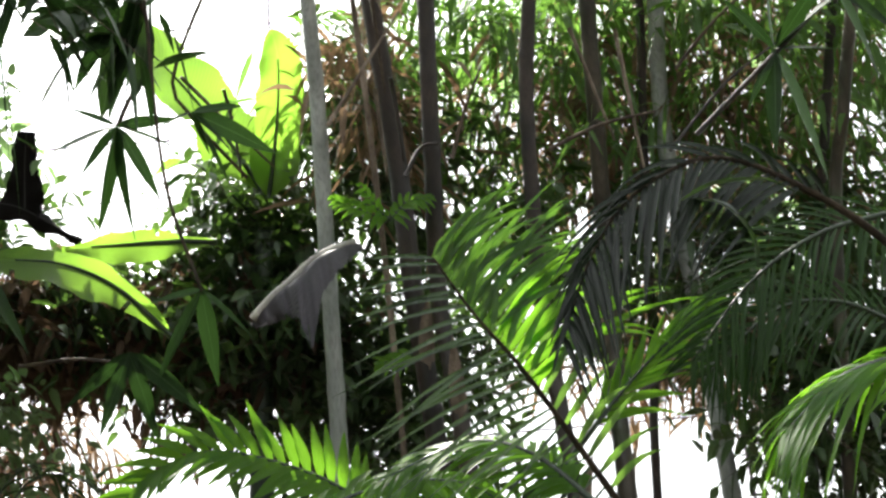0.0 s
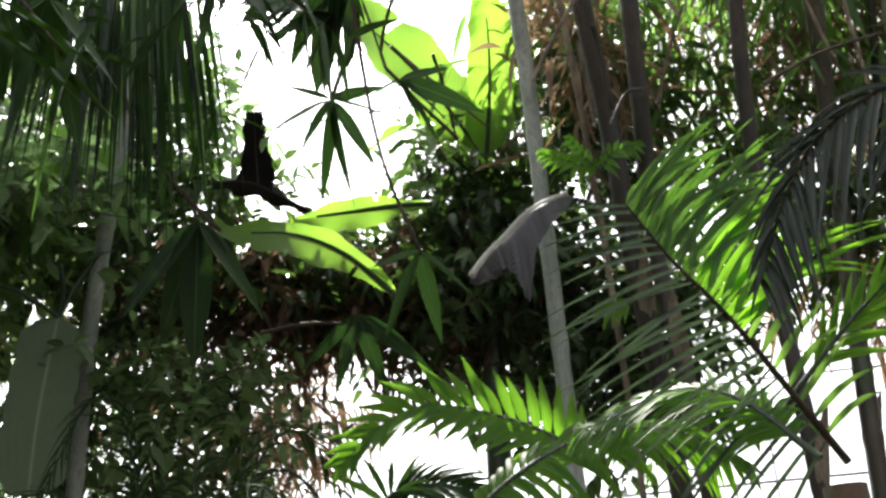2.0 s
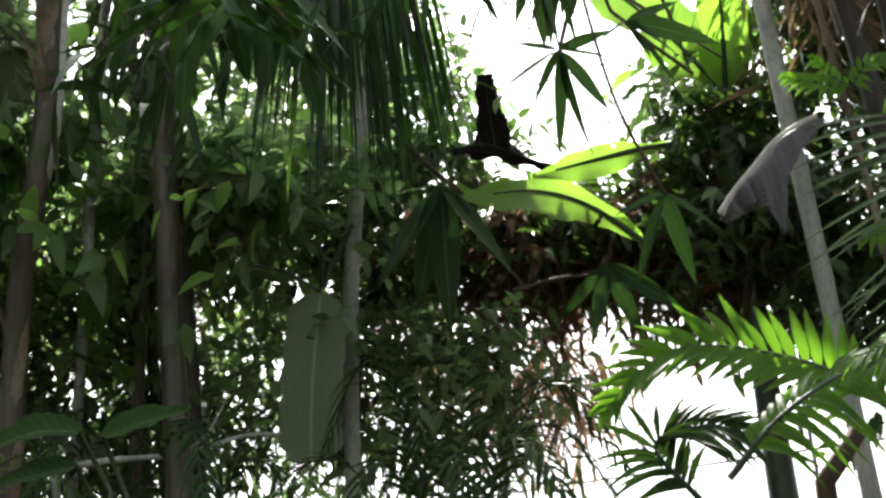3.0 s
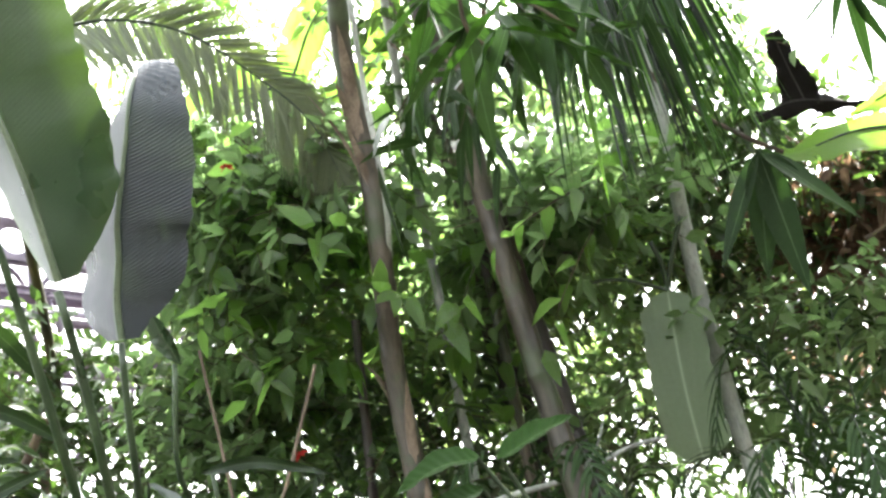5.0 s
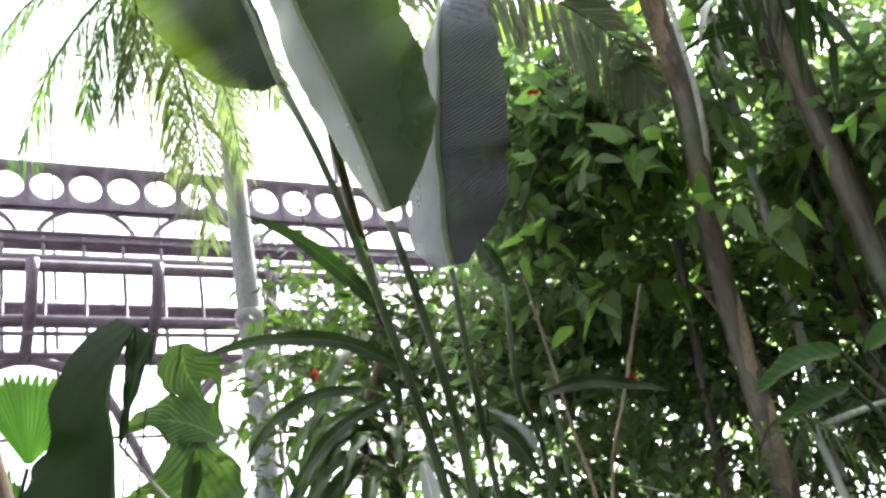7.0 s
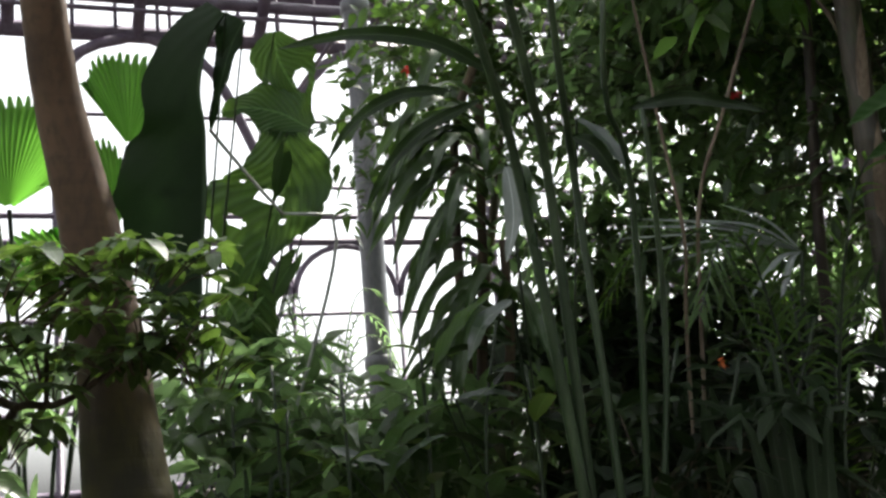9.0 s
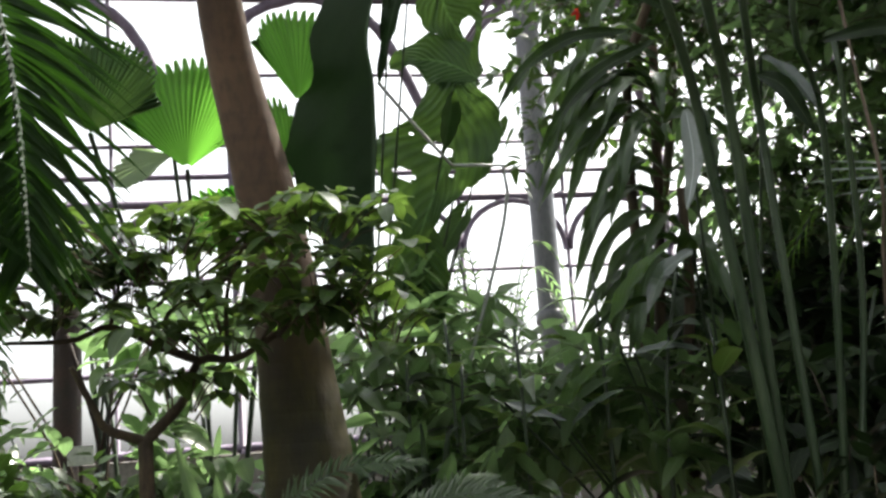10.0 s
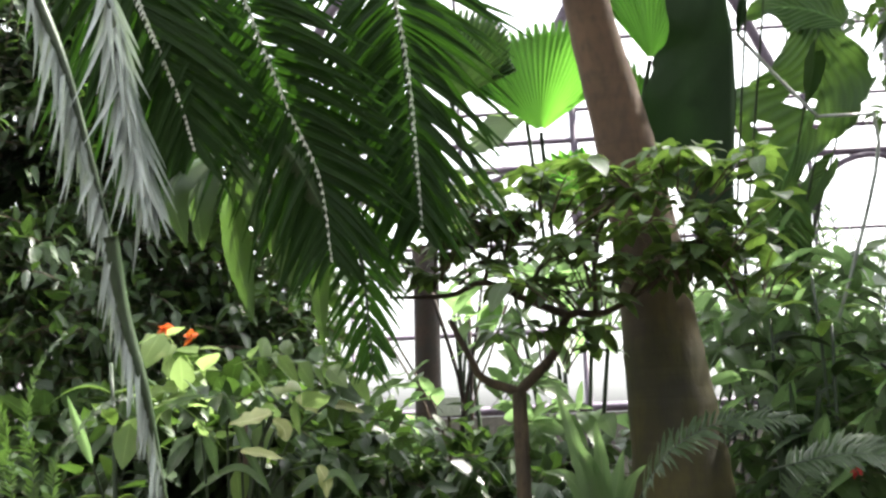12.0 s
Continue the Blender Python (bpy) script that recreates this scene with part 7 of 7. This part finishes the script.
for i, (a, tips) in enumerate((((-3.46, 2.68, 1.17), ((-3.64, 2.59, 1.76), (-3.56, 2.69, 1.81), (-3.36, 2.81, 1.55), (-3.28, 2.90, 1.42), (-3.57, 2.37, 1.39))), ((-4.47, 0.95, 1.02), ((-4.43, 0.75, 1.31), (-4.45, 1.10, 1.42), (-4.50, 0.91, 1.45))))):
    tuft = thing("strap_plant", (a[0], a[1], 0.0), "dark tuft of long arching strap leaves on the bed", "plant", "strap tufts")
    for q, tip in enumerate(tips):
        a0, t0 = np.array(a), np.array(tip)
        b = Buf()
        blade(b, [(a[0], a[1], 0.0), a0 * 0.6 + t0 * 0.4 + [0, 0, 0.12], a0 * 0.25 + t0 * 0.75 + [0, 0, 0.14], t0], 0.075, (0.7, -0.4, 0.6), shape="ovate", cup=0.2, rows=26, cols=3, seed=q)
        part("leaf", b, LEAF_SHADE_DARK, tuft)
palm_clump((-6.77, 1.85, 2.10), 12, 0.6, 0.4, 0.14, LEAF, "light green fern-like clump by the steel post", 8, 0.014)
palm_clump((-7.28, 1.52, 1.89), 7, 0.5, 0.2, 0.14, LEAF_YELLOW, "light green fern-like clump by the window", 9, 0.014)

# ---- masses of foliage ----
# Added above the view: clumps set along the sun's rays to cast shade.
thicket("unseen_canopy", [((-7.1, 6.0, 7.9), (0.9, 0.8, 0.4), 2.6), ((-7.6, 5.0, 7.9), (0.9, 0.8, 0.4), 2), ((-1.4, 6.2, 7.8), (0.9, 0.8, 0.4), 1.6), ((-4.9, 4.9, 7.9), (1.3, 1.1, 0.5), 2.2), ((-6.3, 4.4, 8.0), (0.9, 0.6, 0.4), 2.4), ((-6.0, 3.0, 8.1), (0.8, 0.6, 0.3), 0.4), ((1.4, 6.4, 7.6), (0.8, 0.8, 0.4), 1.5), ((-3.7, 5.7, 7.6), (0.9, 0.8, 0.4), 4.5), ((-2.4, 5.2, 7.4), (0.5, 0.5, 0.3), 1.2)], BAMBOO_LEAF, "unseen high bamboo canopy added to shade the plants", length=0.2, width=0.03, seed=90, density=50, shape="lance", rise=-0.1, sag=0.4, twig_len=0.7)
thicket("bamboo_foliage", [((1.90, 5.72, 5.31), (1.5, 0.9, 1.0), 2.8), ((2.50, 5.88, 4.61), (1.0, 0.9, 1.0), 2.8), ((1.07, 5.95, 5.28), (1.0, 0.8, 0.9), 2.0), ((0.47, 5.74, 5.37), (0.6, 0.8, 0.8), 1.6), ((1.99, 5.34, 5.80), (1.5, 0.8, 0.7), 3.2), ((0.90, 5.51, 5.95), (0.8, 0.8, 0.7), 2.6), ((2.82, 5.11, 5.22), (0.7, 0.8, 0.8), 1.8), ((-0.56, 5.87, 5.34), (0.14, 0.3, 0.5), 0.7)], BAMBOO_LEAF, "dense bamboo foliage high among the stems", length=0.25, width=0.034, seed=100, density=29, shape="lance", rise=-0.2, sag=0.7, twig_len=0.5)
thicket("undergrowth", [((1.93, 6.76, 6.28), (0.9, 0.4, 0.5), 1.2), ((3.07, 6.76, 5.68), (0.7, 0.4, 0.5), 2.0), ((2.37, 7.20, 4.78), (0.9, 0.4, 0.4), 2.0), ((0.84, 7.00, 5.85), (0.5, 0.4, 0.5), 1.4)], LEAF, "dark leaf mass deep behind the bamboo", length=0.24, width=0.09, seed=105, density=12)
thicket("dry_foliage", [((2.00, 6.21, 5.24), (1.3, 0.6, 0.9), 6), ((1.29, 6.41, 5.21), (0.8, 0.6, 0.8), 2.5), ((2.06, 6.81, 3.79), (1.2, 0.6, 0.25), 4), ((-2.60, 6.86, 3.38), (0.6, 0.5, 0.3), 2), ((-0.17, 5.29, 4.99), (0.12, 0.2, 0.6), 1)], LEAF_DRY, "dry brown dead foliage caught in the thicket", length=0.26, width=0.03, seed=140, density=40, shape="lance", rise=-0.3, sag=0.5)
thicket("dead_thatch", [((-1.84, 6.32, 3.86), (1.3, 0.4, 0.26), 5.5), ((-2.72, 5.97, 3.90), (0.9, 0.4, 0.3), 2.2), ((-1.02, 6.52, 3.86), (0.4, 0.3, 0.3), 3)], THATCH, "dark brown mat of dead leaves across the thicket", length=0.16, width=0.05, seed=150, density=60)
thicket("undergrowth", [((2.07, 6.12, 3.87), (1.3, 0.8, 0.45), 6), ((0.62, 6.31, 4.22), (0.8, 0.8, 0.7), 3.5), ((-1.00, 6.29, 4.39), (0.25, 0.5, 0.5), 4), ((-0.87, 6.24, 3.72), (0.5, 0.6, 0.5), 6), ((-1.99, 6.14, 3.89), (0.9, 0.6, 0.2), 4), ((-0.21, 6.27, 4.85), (0.35, 0.5, 0.9), 5), ((-0.20, 6.22, 3.25), (0.45, 0.5, 0.5), 5), ((2.28, 5.86, 2.95), (0.5, 0.5, 0.5), 5), ((-2.95, 5.29, 4.08), (0.5, 0.4, 0.6), 2.2), ((-2.45, 5.26, 4.45), (0.35, 0.4, 0.5), 1.8)], LEAF_DARK, "dark leafy undergrowth behind the palms", length=0.13, width=0.05, seed=180, density=55)
thicket("undergrowth", [((-3.07, 4.66, 4.82), (1.1, 0.7, 0.8), 2.0), ((-3.56, 4.86, 3.85), (1.1, 0.7, 0.6), 1.2), ((-3.44, 5.02, 2.91), (1.2, 0.7, 0.45), 2.6), ((-2.40, 5.36, 3.02), (0.5, 0.5, 0.3), 2), ((-2.79, 5.34, 4.40), (0.4, 0.4, 0.7), 1.6)], LEAF, "leafy green undergrowth under the bamboo", length=0.12, width=0.05, seed=210, density=55)
# The brighter LEAF_YELLOW stands in for backlight in these two masses.
thicket("undergrowth", [((-3.22, 4.89, 4.75), (1.1, 0.6, 0.9), 1.8), ((-3.69, 5.04, 3.82), (1.1, 0.6, 0.6), 1.4)], LEAF_YELLOW, "sparse undergrowth coloured a brighter yellow-green as if backlit", length=0.11, width=0.05, seed=215, density=45, flat=0.9)
thicket("undergrowth", [((-5.01, 3.77, 4.49), (0.9, 0.7, 0.8), 1.6), ((-3.46, 5.07, 4.80), (0.8, 0.6, 0.9), 1.0), ((-4.09, 5.31, 3.44), (0.8, 0.6, 0.5), 1.0), ((-4.58, 4.52, 4.15), (0.8, 0.6, 0.9), 1.1)], LEAF_YELLOW, "leafy undergrowth coloured yellow-green as if lit from behind", length=0.11, width=0.05, seed=220, density=50, flat=0.9)
thicket("climber_foliage", [((-4.37, 3.19, 4.00), (0.55, 0.5, 0.6), 3.6), ((-3.95, 3.46, 4.30), (0.5, 0.5, 0.3), 2.8), ((-4.24, 3.14, 4.48), (0.3, 0.4, 0.25), 2), ((-3.71, 4.00, 3.88), (0.5, 0.5, 0.5), 1.7), ((-3.12, 4.16, 3.93), (0.5, 0.5, 0.4), 1.8), ((-2.87, 4.07, 3.77), (0.5, 0.3, 0.12), 2.6), ((-3.87, 3.09, 4.22), (0.4, 0.3, 0.2), 2), ((-5.17, 3.71, 3.08), (0.9, 0.6, 0.5), 3.4), ((-5.17, 3.97, 2.33), (0.9, 0.6, 0.5), 3.4)], LEAF, "climbing shrub with fresh green pointed leaves", length=0.13, width=0.06, seed=260, density=40, flat=0.9, sag=0.15)
thicket("climber_foliage", [((-4.17, 3.96, 3.10), (0.5, 0.4, 0.3), 1.4), ((-3.24, 3.71, 4.86), (0.45, 0.4, 0.35), 1.3), ((-4.00, 3.88, 2.61), (0.5, 0.4, 0.3), 1), ((-4.38, 3.02, 4.57), (0.4, 0.4, 0.3), 2), ((-7.39, 3.01, 4.73), (0.35, 0.4, 0.7), 1.6), ((-6.00, 2.55, 3.50), (0.5, 0.5, 0.5), 1.3), ((-5.43, 3.23, 2.33), (0.5, 0.5, 0.5), 3), ((-6.56, 2.61, 3.54), (0.3, 0.6, 0.6), 0.8)], LEAF_DARK, "dark climbing foliage on the bamboo", length=0.12, width=0.05, seed=300, density=48)
thicket("climber_foliage", [((-4.95, 3.31, 3.22), (0.8, 0.6, 0.5), 3.6), ((-4.59, 4.05, 3.28), (0.8, 0.6, 0.6), 2.0), ((-5.43, 3.23, 2.33), (0.5, 0.5, 0.5), 1.5)], LEAF, "green climbing foliage lit from behind", length=0.11, width=0.05, seed=305, density=42, flat=0.8)
thicket("climber_foliage", [((-4.00, 2.98, 4.13), (0.5, 0.3, 0.3), 1.0), ((-3.95, 3.25, 3.61), (0.45, 0.3, 0.3), 0.9), ((-3.37, 3.75, 3.82), (0.35, 0.3, 0.3), 0.7), ((-2.57, 3.78, 3.65), (0.3, 0.3, 0.1), 0.4), ((-3.88, 3.61, 3.23), (0.5, 0.3, 0.25), 0.5), ((-4.28, 2.96, 3.49), (0.35, 0.3, 0.3), 0.5)], LEAF_FRESH, "climbing shrub with broad fresh green leaves on the bamboo", length=0.17, width=0.09, seed=290, density=13, flat=0.6, sag=0.35, twig_len=0.45, leaves=7)
thicket("undergrowth", [((-3.85, 5.05, 2.92), (0.5, 0.3, 0.35), 3.0), ((-3.08, 5.39, 2.75), (0.4, 0.3, 0.3), 2.5), ((-2.47, 5.72, 2.75), (0.3, 0.3, 0.28), 2.0), ((-4.01, 4.77, 3.53), (0.35, 0.3, 0.35), 0.9), ((-4.86, 4.45, 2.69), (0.35, 0.35, 0.25), 2.2), ((-4.55, 4.77, 2.68), (0.35, 0.35, 0.25), 2.4), ((-4.33, 4.92, 2.93), (0.35, 0.35, 0.25), 1.6)], LEAF_DARK, "dark narrow-leaved undergrowth below the hanging leaf", length=0.16, width=0.03, seed=333, density=22, shape="lance", flat=0.8)
thicket("undergrowth", [((-5.84, 2.92, 3.77), (0.4, 0.4, 0.32), 1.3), ((-5.47, 3.41, 3.55), (0.4, 0.4, 0.3), 2.2), ((-5.93, 2.61, 4.15), (0.3, 0.4, 0.3), 0.7)], LEAF_DARK, "leafy green growth behind the tall stalks", length=0.12, width=0.055, seed=348, density=42, flat=0.7)
# Leaf colour is darkened here to paint the shade low on the bed.
thicket("low_shrubs", [((-4.31, 2.88, 1.34), (0.9, 0.7, 0.24), 4.5), ((-4.53, 3.60, 1.56), (0.6, 0.5, 0.3), 3), ((-5.55, 2.90, 1.92), (0.45, 0.45, 0.2), 2.6), ((-5.34, 3.28, 1.88), (0.45, 0.45, 0.2), 2.6), ((-5.21, 3.68, 1.96), (0.45, 0.45, 0.2), 2.2)], LEAF_SHADE_DARK, "low glossy shrubs darkened by colour for the shade", length=0.2, width=0.075, seed=335, density=24, twig_len=0.35)
thicket("low_shrubs", [((-4.90, 2.22, 1.46), (0.6, 0.6, 0.22), 2.6), ((-5.13, 1.61, 1.51), (0.5, 0.5, 0.2), 4), ((-5.35, 0.97, 1.77), (0.3, 0.35, 0.3), 2), ((-5.51, 1.36, 1.68), (0.4, 0.4, 0.4), 2.4), ((-4.77, 1.05, 1.16), (0.4, 0.4, 0.2), 3), ((-5.50, 0.05, 1.95), (0.25, 0.2, 0.16), 0.7), ((-5.22, -0.26, 1.35), (0.3, 0.4, 0.1), 0.9)], LEAF, "low glossy green shrubs covering the bed", length=0.2, width=0.075, seed=340, density=18, twig_len=0.35)
thicket("low_shrubs", [((-4.64, -0.71, 1.21), (0.4, 0.5, 0.1), 1.6), ((-5.19, -0.16, 1.17), (0.4, 0.5, 0.1), 1.2), ((-4.40, -1.61, 1.28), (0.5, 0.5, 0.25), 5), ((-4.35, -1.12, 1.30), (0.4, 0.5, 0.2), 6), ((-4.88, -0.15, 1.02), (0.4, 0.5, 0.1), 1)], LEAF_DARK, "low green shrubs along the bed's edge", length=0.14, width=0.07, seed=360, density=34, twig_len=0.3)
thicket("back_foliage", [((-5.39, -2.00, 2.64), (0.6, 0.9, 1.0), 6.5), ((-5.01, -2.20, 1.76), (0.6, 0.7, 0.6), 8), ((-5.62, -1.51, 2.32), (0.4, 0.5, 0.5), 6), ((-5.50, -1.42, 1.81), (0.4, 0.5, 0.3), 4)], LEAF_DARK, "mixed green foliage behind the hanging fronds", length=0.1, width=0.04, seed=380, density=60)
thicket("back_foliage", [((-5.47, -2.44, 3.23), (0.4, 0.5, 0.45), 4), ((-5.85, -2.18, 3.53), (0.4, 0.5, 0.4), 3), ((-5.40, -2.45, 2.36), (0.4, 0.4, 0.4), 3), ((-5.77, -2.27, 2.67), (0.4, 0.4, 0.4), 3)], LEAF_SHADE_DARK, "dark foliage mass behind the silvery palm", length=0.15, width=0.05, seed=395, density=42)
thicket("overhanging_bamboo", [((-1.04, 2.62, 3.66), (0.16, 0.2, 0.08), 0.6), ((-1.73, 2.26, 3.54), (0.35, 0.3, 0.12), 1)], NEAR_LEAF, "overhanging bamboo leaves coloured dark for shade", length=0.2, width=0.036, seed=400, density=24, shape="lance", rise=-0.4, sag=0.5, leaves=7, twig_len=0.3, singly=True)
# Added behind the camera, out of view, to cut the light on leaf fronts.
thicket("hedge", [((4.6, -1.8, 1.9), (1.0, 1.8, 1.9), 5), ((5.0, 2.2, 2.1), (1.0, 1.8, 2.1), 5), ((2.0, -4.4, 1.9), (2.0, 1.0, 1.9), 5), ((-2.2, -5.2, 1.9), (2.2, 1.0, 1.9), 5), ((-6.0, -5.2, 1.9), (1.8, 1.2, 1.9), 4), ((5.4, 6.0, 2.2), (1.2, 1.6, 2.2), 4)], LEAF_DARK, "unseen hedge of large leaves added to block light from behind", length=0.36, width=0.16, seed=450, density=30, leaves=8, twig_len=0.7, hollow=0.3)
# Bright leaf colour paints the sunlit gaps at the back.
thicket("fine_foliage", [((-4.98, 3.69, 4.21), (0.8, 0.5, 0.7), 5), ((-4.28, 4.61, 3.96), (0.9, 0.5, 0.8), 4.4), ((-3.75, 5.48, 4.22), (0.9, 0.4, 0.9), 4.4), ((-4.93, 4.03, 3.75), (0.9, 0.5, 0.5), 3)], LEAF_YELLOW, "fine foliage far back, coloured a sunlit yellow-green", length=0.085, width=0.045, seed=470, density=85, flat=1.0, twig_len=0.35)
